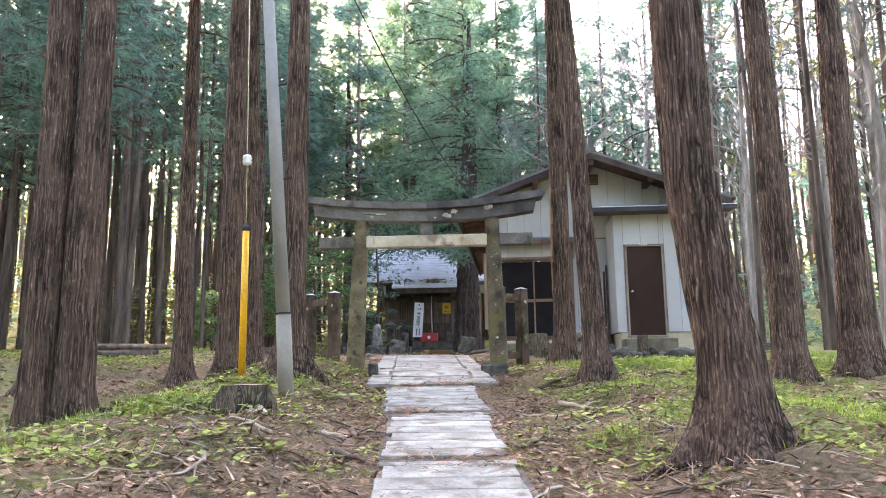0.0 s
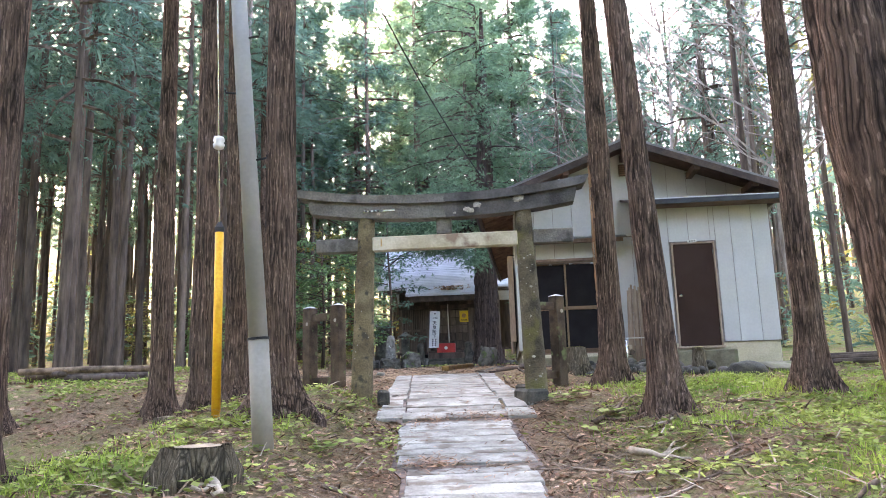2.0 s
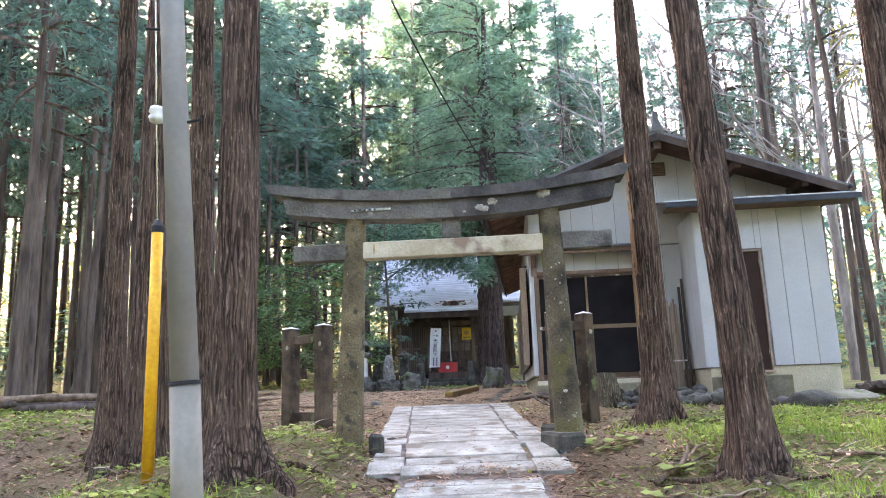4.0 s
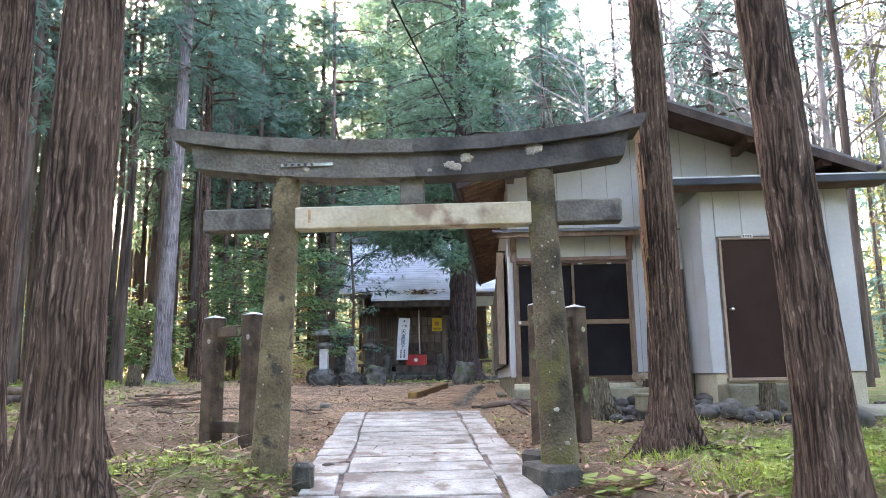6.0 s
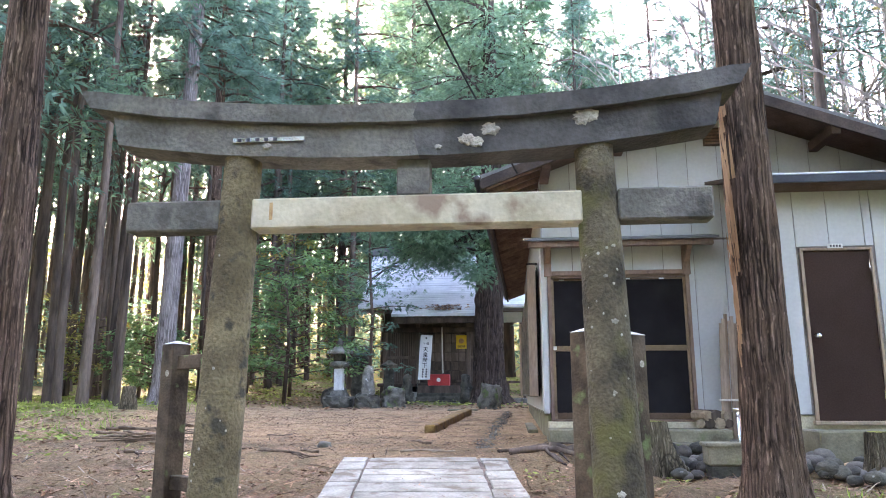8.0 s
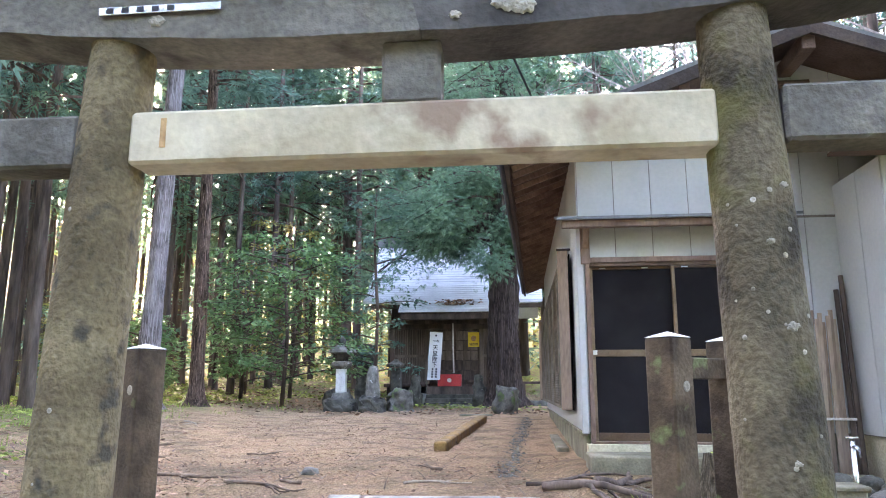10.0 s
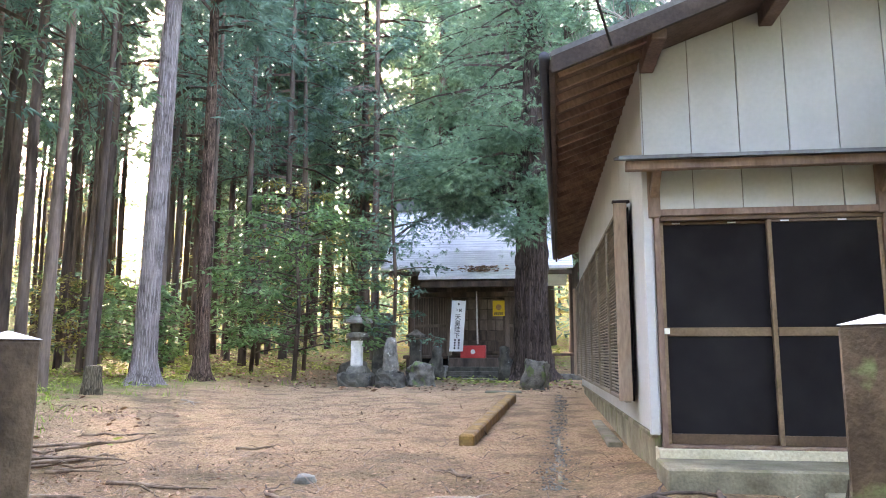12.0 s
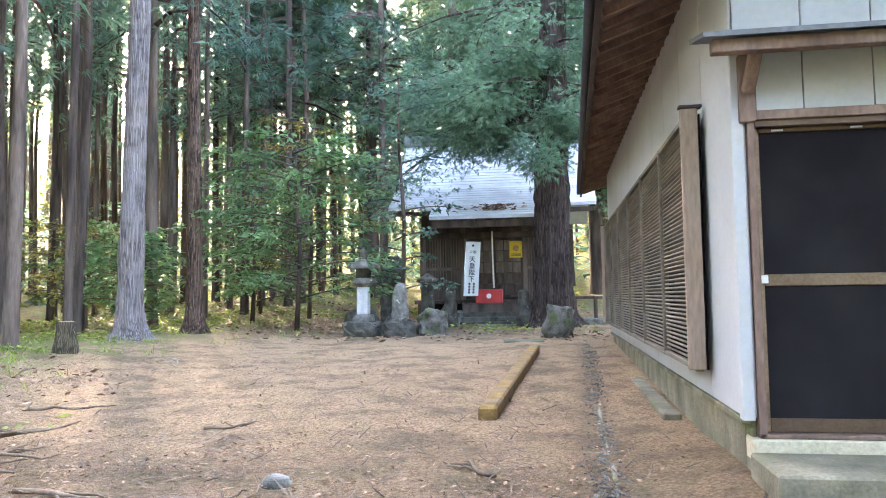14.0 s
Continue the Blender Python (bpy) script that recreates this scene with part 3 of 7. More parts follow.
    for a, b, z0 in ((3.70, 3.885, 0.38), (3.895, 4.27, 2.33), (4.28, 4.675, 2.33), (4.685, 4.775, 2.33), (4.785, 5.075, 0.38), (5.085, 5.475, 0.38), (5.485, 5.80, 0.38)):
        panel(bw, a, b, z0, BAY_Y, False, top)
    for a, b in ((BAY_Y, BAY_Y + 0.5), (BAY_Y + 0.51, WALL_Y - 0.02)):
        side_panel(bw, a, b, 0.38, top, 3.70)
        side_panel(bw, a, b, 0.38, top, HALL_R, 1)
    pent = Geo()
    pent.add([(3.18, 12.62, 3.055), (6.28, 12.62, 3.055), (6.28, 14.08, 3.42), (3.18, 14.08, 3.42), (3.18, 12.62, 3.10), (6.28, 12.62, 3.10), (6.28, 14.08, 3.465), (3.18, 14.08, 3.465)],
             [(3, 2, 1, 0), (4, 5, 6, 7), (0, 1, 5, 4), (1, 2, 6, 5), (2, 3, 7, 6), (3, 0, 4, 7)])
    pr = part("pent_roof", pent, BARGE, hall, "sheet-metal pent roof over the bay")
    part("drip_edge", Geo().box(3.16, 12.598, 3.098, 6.30, 12.628, 3.115, 0.003), SILVER, pr, "pale drip edge")
    part("fascia", Geo().box(3.16, 12.60, 3.00, 6.30, 12.625, 3.096, 0.004), GUTTER, pr)
    part("soffit", Geo().box(3.22, 12.64, 3.0, 6.24, BAY_Y - 0.02, 3.03, 0.003), EAVE, pr)
    # steel door
    dr = part("door", Geo().box(3.96, BAY_Y + 0.0, 0.31, 4.715, BAY_Y + 0.045, 2.275, 0.004), BROWN_DOOR, hall, "dark brown flush steel door, closed")
    fr = Geo()
    fr.box(3.922, BAY_Y - 0.03, 0.29, 3.957, BAY_Y + 0.06, 2.30, 0.003).box(4.718, BAY_Y - 0.03, 0.29, 4.745, BAY_Y + 0.06, 2.30, 0.003)
    fr.box(3.922, BAY_Y - 0.031, 2.277, 4.745, BAY_Y + 0.061, 2.305, 0.003).box(3.90, BAY_Y - 0.05, 0.265, 4.77, BAY_Y + 0.06, 0.306, 0.004)
    part("door_frame", fr, TAN, dr, "tan metal frame")
    part("door_handle", Geo().lathe([(0.012, 0), (0.03, 0.004), (0.03, 0.012), (0.014, 0.02), (0.014, 0.04), (0.027, 0.05), (0.030, 0.066), (0.02, 0.08)], 14), STEEL, dr, "round chrome knob", True, pose(4.03, BAY_Y, 1.27, 90, 0, 0))
    for z in (0.55, 2.05):
        part("hinge", Geo().box(4.70, BAY_Y - 0.012, z, 4.725, BAY_Y - 0.001, z + 0.10, 0.003), STEEL, dr)
    sg = part("door_sign", Geo().box(4.24, BAY_Y - 0.045, 2.30, 4.41, BAY_Y - 0.033, 2.35, 0.002), PORCELAIN, hall, "small white name plate")
    for k in range(4):
        part("sign_mark", Geo().box(4.265 + k * 0.034, BAY_Y - 0.047, 2.312, 4.285 + k * 0.034, BAY_Y - 0.0455, 2.338, 0.0005), INK, sg)
    # sliding screen doors
    jm = Geo()
    jm.box(1.0, WALL_Y - 0.05, 0.265, 1.045, WALL_Y + 0.13, 2.25, 0.004).box(2.835, WALL_Y - 0.05, 0.265, 2.88, WALL_Y + 0.13, 2.25, 0.004)
    jm.box(0.985, WALL_Y - 0.055, 2.195, 2.895, WALL_Y + 0.13, 2.252, 0.004).box(1.0, WALL_Y - 0.05, 0.26, 2.88, WALL_Y + 0.13, 0.285, 0.004)
    part("door_frame", jm, TRIM, hall, "brown wooden door surround")
    part("door_sill", Geo().box(0.96, WALL_Y - 0.07, 0.12, 2.92, WALL_Y + 0.13, 0.258, 0.008), CONCRETE_LT, hall, "pale mossy concrete sill")
    part("track", Geo().box(1.046, WALL_Y - 0.03, 2.155, 2.834, WALL_Y + 0.06, 2.194, 0.002), SASH, hall)
    for x0, x1, yy in ((1.047, 1.965, WALL_Y + 0.025), (1.925, 2.833, WALL_Y - 0.02)):
        sc = part("screen_door", Geo().box(x0 + 0.03, yy + 0.012, 0.30, x1 - 0.03, yy + 0.022, 2.15, 0.001), SCREEN, hall, "dark mesh sliding screen door")
        for xa in (x0, x1 - 0.036):
            part("stile", Geo().box(xa, yy, 0.288, xa + 0.036, yy + 0.034, 2.152, 0.003), BRONZE, sc, "golden brown stile")
        for za, zb in ((0.288, 0.37), (2.128, 2.152)):
            part("rail", Geo().box(x0 + 0.037, yy, za, x1 - 0.037, yy + 0.034, zb, 0.003), SASH, sc, "dark brown rail")
        for q in (0.12, 0.62):
            part("roller_clip", Geo().box(x0 + q * (x1 - x0), yy - 0.004, 2.132, x0 + q * (x1 - x0) + 0.07, yy - 0.001, 2.145, 0.001), SILVER, sc, "small bright clip")
        part("mid_rail", Geo().box(x0 + 0.042, yy - 0.003, 1.172, x1 - 0.042, yy + 0.032, 1.245, 0.003), BRONZE, sc)
    part("latch", Geo().box(1.055, WALL_Y + 0.005, 1.19, 1.10, WALL_Y + 0.024, 1.24, 0.003), PORCELAIN, hall, "pale latch")
    # awning over the sliding doors
    aw = Geo()
    aw.add([(0.68, 13.66, 2.60), (3.20, 13.66, 2.60), (3.20, 14.08, 2.70), (0.68, 14.08, 2.70), (0.68, 13.66, 2.63), (3.20, 13.66, 2.63), (3.20, 14.08, 2.73), (0.68, 14.08, 2.73)],
           [(3, 2, 1, 0), (4, 5, 6, 7), (0, 1, 5, 4), (1, 2, 6, 5), (2, 3, 7, 6), (3, 0, 4, 7)])
    a = part("awning", aw, ROOF, hall, "dark sheet-metal awning on wooden brackets")
    part("beam", Geo().box(0.74, 13.72, 2.525, 3.14, 13.80, 2.604, 0.005), TRIM, a, "brown wooden front beam")
    for x in (0.955, 2.80):
        part("bracket", Geo().box(x, 14.03, 2.18, x + 0.10, 14.085, 2.60, 0.006), TRIM, a)
        m = pose(x + 0.05, 13.90, 2.48, -42, 0, 0)
        part("bracket_arm", Geo().box(-0.035, -0.17, -0.03, 0.035, 0.17, 0.03, 0.005, m), TRIM, a)
    # main roof; its court-side eave runs slightly askew of the wall
    Y0, Y1 = 13.30, 26.2

    def askew(g):
        out = []
        for x, y, z in g.v:
            k = max(0.0, (RIDGE_X - x) / (RIDGE_X - EAVE_L))
            dx = k * 0.024 * (y - Y0)
            out.append((x + dx, y, z + 0.367 * dx - 0.03 * k))
        g.v = out
        return g
    for s, xe in ((-1, EAVE_L), (1, EAVE_R)):
        ez = roof_z(xe) if s < 0 else EAVE_Z
        poly = [(RIDGE_X, RIDGE_Z + 0.02), (xe, ez), (xe, ez - 0.045), (RIDGE_X, RIDGE_Z - 0.03)]
        rf = part("roof_slope", askew(Geo().prism(poly if s > 0 else poly[::-1], Y0, Y1)), ROOF, hall, "dark ribbed sheet-metal roof")
        sl = math.degrees(math.atan2(ez - RIDGE_Z, xe - RIDGE_X))
        ln = math.hypot(xe - RIDGE_X, ez - RIDGE_Z)
        yy = Y0 + 0.15
        # pale blocks that put the bright glints of the rib ends into colour
        cap = Geo().box(-0.02, -0.022, -0.016, 0.02, 0.022, 0.02, 0.008).mesh("rib_cap", SILVER)
        rib = Geo().box(0, -0.018, 0, ln + 0.02, 0.018, 0.028, 0.005).mesh("roof_rib", ROOF)
        while yy < Y1:
            k = 1.0 if s > 0 else 1.0 - 0.024 * (yy - Y0) / (RIDGE_X - EAVE_L)
            part("roof_rib", rib, ROOF, rf, at=Matrix.Translation((RIDGE_X, yy, RIDGE_Z + 0.018)) @ Matrix.Rotation(-math.radians(sl), 4, "Y") @ Matrix.Diagonal((k, 1, 1, 1)))
            if s < 0:
                ex = EAVE_L + 0.024 * (yy - Y0)
                part("rib_cap", cap, SILVER, rf, at=Matrix.Translation((ex - 0.045, yy, roof_z(ex) - 0.012)))
            yy += 0.33
        # barge board, rafters and soffit boards
        bg = [(RIDGE_X, RIDGE_Z - 0.035), (xe, ez - 0.05), (xe, ez - 0.19), (RIDGE_X, RIDGE_Z - 0.175)]
        part("barge_board", askew(Geo().prism(bg if s > 0 else bg[::-1], Y0 - 0.012, Y0 + 0.03)), BARGE, hall, "dark brown barge board")
        part("fascia", askew(Geo().box(xe - 0.02, Y0 + 0.035, ez - 0.15, xe + 0.03, Y1, ez - 0.055, 0.004)), BARGE, hall, "dark eave fascia")
        part("gutter", askew(Geo().tube([(xe + s * 0.055, Y0 - 0.01, ez - 0.05), (xe + s * 0.055, (Y0 + Y1) / 2, ez - 0.05), (xe + s * 0.055, Y1, ez - 0.05)], [0.045] * 3, 10)), GUTTER, hall, "blue-black eave gutter", True)
        sf = [(RIDGE_X, RIDGE_Z - 0.062), (xe, ez - 0.052), (xe, ez - 0.066), (RIDGE_X, RIDGE_Z - 0.076)]
        part("soffit", askew(Geo().prism(sf if s > 0 else sf[::-1], Y0 + 0.035, Y1 - 0.02)), EAVE, hall, "reddish brown eave boarding")
        wx = HALL_L if s < 0 else HALL_R
        rl = abs(wx - xe) + 0.12
        raf = Geo().box(-rl, -0.022, -0.085, 0.0, 0.022, -0.005, 0.004).mesh("rafter", TRIM)
        yy = Y0 + 0.3
        while yy < Y1 - 0.1 and s < 0:
            m = Matrix.Translation((wx + 0.1, yy, roof_z(wx + 0.1) - 0.068)) @ Matrix.Rotation(-math.atan2(RIDGE_Z - EAVE_Z, RIDGE_X - EAVE_L), 4, "Y") @ Matrix.Diagonal((1 - 0.024 * (yy - Y0) / rl, 1, 1, 1))
            part("rafter", raf, EAVE, hall, at=m)
            yy += 0.303
        for k, xx in enumerate((wx - s * 0.05, (wx + RIDGE_X) / 2 + s * 0.1)):
            part("purlin_end", Geo().box(xx - 0.06, Y0 + 0.06, roof_z(xx) - 0.26, xx + 0.06, WALL_Y - 0.02, roof_z(xx) - 0.12, 0.008), EAVE, hall)
    part("purlin_end", Geo().box(RIDGE_X - 0.07, Y0 + 0.06, RIDGE_Z - 0.32, RIDGE_X + 0.07, WALL_Y - 0.02, RIDGE_Z - 0.17, 0.008), EAVE, hall)
    part("ridge_cap", Geo().prism([(RIDGE_X - 0.16, RIDGE_Z - 0.01), (RIDGE_X + 0.16, RIDGE_Z - 0.01), (RIDGE_X + 0.06, RIDGE_Z + 0.09), (RIDGE_X - 0.06, RIDGE_Z + 0.09)], Y0 - 0.02, Y1), ROOF, hall)
    part("ridge_finial", Geo().prism([(RIDGE_X - 0.10, RIDGE_Z), (RIDGE_X + 0.10, RIDGE_Z), (RIDGE_X + 0.05, RIDGE_Z + 0.2), (RIDGE_X + 0.045, RIDGE_Z + 0.36), (RIDGE_X - 0.045, RIDGE_Z + 0.36), (RIDGE_X - 0.05, RIDGE_Z + 0.2)], Y0 - 0.03, Y0 + 0.12), ROOF, hall, "dark ridge end tile")
    vent = part("gable_vent", Geo().box(3.2, WALL_Y - 0.05, 3.98, 3.56, WALL_Y - 0.016, 4.24, 0.005), OLDWOOD, hall, "dark louvred gable vent")
    for k in range(5):
        part("louvre", Geo().box(3.22, WALL_Y - 0.07, 4.0 + k * 0.045, 3.54, WALL_Y - 0.052, 4.025 + k * 0.045, 0.002), TRIM, vent)
    # latticed window guard along the side wall
    lat = part("window_lattice", Geo().box(0.885, 14.92, 0.58, 0.895, 24.0, 2.46, 0.001), SCREEN, hall, "weathered slatted window guard along the wall")
    for yy in (14.86, 24.0):
        part("end_board", Geo().box(0.745, yy, 0.585, 0.868, yy + 0.045, 2.49, 0.005), TAN, lat, "tan end board")
        part("board_cap", Geo().box(0.735, yy - 0.012, 2.492, 0.90, yy + 0.06, 2.515, 0.004), BARGE, lat, "dark cap strip")
    n = 6
    pw = (24.0 - 14.91) / n
    slat = Geo().box(-0.012, 0.035, -0.009, 0.012, pw - 0.035, 0.009, 0.002).mesh("slat", LATTICE)
    for k in range(n):
        y0 = 14.91 + k * pw
        st = Geo().box(0.80, y0 + 0.002, 0.57, 0.86, y0 + 0.032, 2.49, 0.004).box(0.80, y0 + pw - 0.032, 0.57, 0.86, y0 + pw - 0.002, 2.49, 0.004)
        st.box(0.805, y0 + 0.032, 0.57, 0.855, y0 + pw - 0.032, 0.61, 0.004).box(0.805, y0 + 0.032, 2.45, 0.855, y0 + pw - 0.032, 2.49, 0.004)
        part("lattice_frame", st, LATTICE, lat)
        zs = list(np.arange(0.640, 2.43, 0.036))
        if k < 3:
            for z in zs:
                part("slat", slat, LATTICE, lat, at=Matrix.Translation((0.832, y0, z)) @ Matrix.Rotation(0.5, 4, "Y"))
        else:
            g = Geo()
            for z in zs:
                g.box(-0.012, 0.035, -0.010, 0.012, pw - 0.035, 0.010, 0.002, Matrix.Translation((0.832, y0, z)) @ Matrix.Rotation(0.5, 4, "Y"))
            tagged(part("slats", g, LATTICE, lat), kind="stuff")
    part("plinth_ledge", Geo().box(HALL_L - 0.03, WALL_Y + 0.02, 0.335, HALL_L + 0.03, HALL_END, 0.375, 0.005), CONCRETE, hall)
    part("step", Geo().box(0.93, 13.46, -0.2, 3.12, WALL_Y - 0.072, 0.185, 0.015), CONCRETE, hall, "worn concrete doorstep")
    part("step", Geo().box(2.0, 13.10, -0.2, 3.45, 13.455, 0.045, 0.015), CONCRETE, hall)
    part("step", Geo().box(3.75, 12.55, -0.4, 4.85, BAY_Y + 0.015, 0.22, 0.015), CONCRETE, hall, "mossy concrete block below the steel door")
    tagged(part("concrete_strip", Geo().box(0.74, 16.2, -0.1, 0.90, 20.0, 0.06, 0.012), CONCRETE), "low mossy concrete strip beside the wall", "kerb")


build_hall()


# ---- torii ----
def build_torii():
    Y = 8.42
    to = thing("torii_gate", pose(0, Y, 0), "weathered grey stone torii gate with lichen and dark stains", "gate")

    def pillar(xb, xt, mat):
        zb, zt, n, rings = -0.62, 2.06, 28, 40
        g = Geo()
        for i in range(rings + 1):
            k = i / rings
            r = 0.150 * (1 - k) + 0.112 * k
            for a in range(n):
                w = 2 * math.pi * a / n
                rr = r * (1 + 0.025 * fbm(math.cos(w) * 2 + xb, math.sin(w) * 2, k * 9) + 0.012 * fbm(math.cos(w) * 7, math.sin(w) * 7 + xb, k * 30))
                g.v.append((xb + (xt - xb) * k + rr * math.cos(w), rr * math.sin(w), zb + (zt - zb) * k))
        for i in range(rings):
            for a in range(n):
                g.f.append((i * n + a, i * n + (a + 1) % n, (i + 1) * n + (a + 1) % n, (i + 1) * n + a))
        p = part("pillar", g, mat, to, "mottled greenish stone pillar with white lichen", True)
        b = Geo().lathe([(0.30, -0.75), (0.30, -0.50), (0.27, -0.455), (0.20, -0.44)], 12)
        b.v = [(x + xb, y, z + 0.03 * fbm(x * 4, y * 4, xb)) for x, y, z in b.v]
        part("footing", b, POST, to, "mossy footing stone")
    pillar(-1.25, -1.145, PILLAR)
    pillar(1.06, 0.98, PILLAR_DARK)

    def curve_z(x):
        k = (x + 0.14) / 2.0
        return 0.17 * abs(k) ** 2.2

    def beam(x0, x1, z0, z1, hy, cut, n=36, rough=0.0035):
        g = Geo()
        for i in range(n + 1):
            x = x0 + (x1 - x0) * i / n
            for sy, z, ins in ((-1, z0, 0.0), (-1, z1, 0.0), (1, z1, 0.0), (1, z0, 0.0)):
                sh = cut * (1 if z == z1 else 0) * (-1 if i == 0 else 1 if i == n else 0)
                c = rough * fbm(x * 5, z * 9, sy)
                g.v.append((x + sh, sy * (hy + c), z + curve_z(x) + c))
        for i in range(n):
            for a in range(4):
                g.f.append((i * 4 + a, (i + 1) * 4 + a, (i + 1) * 4 + (a + 1) % 4, i * 4 + (a + 1) % 4))
        g.f += [(0, 1, 2, 3), (n * 4 + 3, n * 4 + 2, n * 4 + 1, n * 4)]
        return g
    # each beam is in two lengths, the right one in darker concrete
    part("top_beam", beam(-2.08, -0.055, 2.185, 2.30, 0.17, 0.07), TORII, to, "grey curved top beam")
    part("top_beam", beam(-0.05, 1.80, 2.185, 2.30, 0.17, 0.07), TORII_DARK, to, "dark curved top beam")
    part("under_beam", beam(-1.90, -0.05, 1.985, 2.183, 0.125, 0.05), TORII, to, "grey under-beam")
    part("under_beam", beam(-0.045, 1.66, 1.985, 2.183, 0.125, 0.05), TORII_DARK, to, "dark under-beam")
    part("tie_beam", Geo().box(-1.06, -0.075, 1.575, 0.90, 0.075, 1.765, 0.012), NUKI, to, "cream-coloured tie beam")
    part("tie_beam_end", Geo().box(-1.84, -0.073, 1.573, -1.25, 0.073, 1.763, 0.012), TORII, to)
    part("tie_beam_end", Geo().box(1.10, -0.073, 1.582, 1.63, 0.073, 1.772, 0.012), TORII, to, "pale greenish tie beam end")
    part("strut", Geo().box(-0.185, -0.06, 1.766, 0.015, 0.06, 1.99, 0.01), TORII, to)
    rnd = random.Random(3)

    def lichen(x, z, r, y):
        g = Geo()
        n = 22
        ring = []
        for k in range(n):
            w = 2 * math.pi * k / n
            rr = r * (0.75 + 0.5 * rnd.random())
            ring.append((x + rr * math.cos(w), y - 0.002, z + rr * 0.75 * math.sin(w)))
        inner = [(x + (p[0] - x) * 0.7, y - 0.010, z + (p[2] - z) * 0.7) for p in ring]
        g.add(ring + inner + [(x, y - 0.012, z)], [(k, (k + 1) % n, n + (k + 1) % n, n + k) for k in range(n)] + [(n + k, n + (k + 1) % n, 2 * n) for k in range(n)])
        part("lichen_patch", g, LICHEN, to, "pale crusty lichen")
    for x, z, r in ((0.24, 2.075, 0.048), (0.38, 2.13, 0.052), (0.30, 2.055, 0.04), (0.915, 2.19, 0.062), (0.955, 2.20, 0.055), (0.07, 2.035, 0.02), (-0.96, 2.07, 0.03)):
        lichen(x, z, r, -0.128)
    for z, x, r in ((1.0, 1.04, 0.018), (0.1, 1.03, 0.022), (-0.15, 1.10, 0.02), (1.25, 1.0, 0.012), (0.62, 1.02, 0.012), (1.42, 1.05, 0.012)):
        lichen(x, z, r, -0.139)
    for k in range(34):
        right = k < 24
        z = rnd.uniform(-0.35, 1.5)
        kk = (z + 0.62) / 2.68
        r = 0.150 * (1 - kk) + 0.112 * kk
        w = rnd.uniform(-2.6, -0.6)
        xc = (1.06 - 0.08 * kk) if right else (-1.25 + 0.105 * kk)
        q = rnd.uniform(0.004, 0.010)
        dot = Geo().lathe([(q, 0.0), (q * 0.8, 0.003), (q * 0.3, 0.004)], 8)
        part("lichen_patch", dot, LICHEN, to, at=Matrix.Translation((xc + (r + 0.001) * math.cos(w), (r + 0.001) * math.sin(w), z)) @ Matrix.Rotation(w, 4, "Z") @ Matrix.Rotation(math.pi / 2, 4, "Y"))
    part("rust_streak", Geo().box(-0.945, -0.080, 1.63, -0.925, -0.0755, 1.735, 0.001), RUST, to, "orange rust streak")
    pl = part("name_strip", Geo().box(-1.17, -0.142, 2.095, -0.73, -0.131, 2.125, 0.002), STEEL, to, "thin metal strip with dark marks")
    for k in range(5):
        part("strip_mark", Geo().box(-1.14 + k * 0.055, -0.1445, 2.10, -1.115 + k * 0.055, -0.1425, 2.12, 0.0005), INK, pl)
    for x, y, sx, sy, h, r in ((0.97, 8.35, 0.30, 0.5, 0.16, 20), (0.95, 8.86, 0.26, 0.28, 0.16, 35), (-0.92, 8.25, 0.16, 0.16, 0.2, 10)):
        z = ground_z(x, y)
        g = Geo().box(-sx / 2, -sy / 2, -0.08, sx / 2, sy / 2, h, 0.03)
        g.v = [(a + 0.02 * fbm(a * 7, b * 7, c * 7 + x), b + 0.02 * fbm(b * 7, c * 7, x), c + 0.015 * fbm(a * 9, b * 9, 2)) for a, b, c in g.v]
        tagged(part("edging_stone", g, STONE_DARK, at=pose(x, y, z, 0, 0, r)), "rough squared stone beside the gate pillar", "stone")


build_torii()


# ---- fence posts in pairs behind the gate ----
def build_posts(x0, x1, y0, y1, top, flip):
    fp = thing("fence_post_pair", pose(0, 0, 0), "two dark stone fence posts joined by short rails", "fence post", "fence posts beside the approach")
    ang = math.degrees(math.atan2(y1 - y0, x1 - x0))
    for i, (x, y) in enumerate(((x0, y0), (x1, y1))):
        z0 = ground_z(x, y) - 0.1
        w = 0.092
        g = Geo().box(-w, -w, z0, w, w, top - 0.035, 0.012)
        g.v = [(a + 0.006 * fbm(a * 9, b * 9, c * 3), b + 0.006 * fbm(b * 9, a * 9, c * 3), c) for a, b, c in g.v]
        p = part("post", g, POST, fp, at=pose(x, y, 0, 0, 0, ang))
        cap = Geo()
        cap.add([(-w, -w, top - 0.034), (w, -w, top - 0.034), (w, w, top - 0.034), (-w, w, top - 0.034), (0, 0, top)], [(0, 1, 4), (1, 2, 4), (2, 3, 4), (3, 0, 4), (3, 2, 1, 0)])
        part("cap", cap, STONE_PALE, p, "pale weathered pyramid top")
        patch = Geo().lathe([(0.03, 0), (0.024, 0.004), (0.01, 0.006)], 12)
        part("lichen_patch", patch, LICHEN, p, at=pose(0.02, -w, top - 0.30 + 0.02 * i, 90, 0, 0))
    mx, my, ln = (x0 + x1) / 2, (y0 + y1) / 2, math.hypot(x1 - x0, y1 - y0) / 2 - 0.088
    for z in (top - 0.20, -0.14):
        part("rail", Geo().box(-ln, -0.04, z - 0.06, ln, 0.04, z + 0.06, 0.006, pose(mx, my, 0, 0, 0, ang)), POST, fp)


build_posts(-2.58, -2.02, 10.7, 10.35, 1.10, False)
build_posts(1.08, 1.50, 10.25, 10.62, 1.14, True)


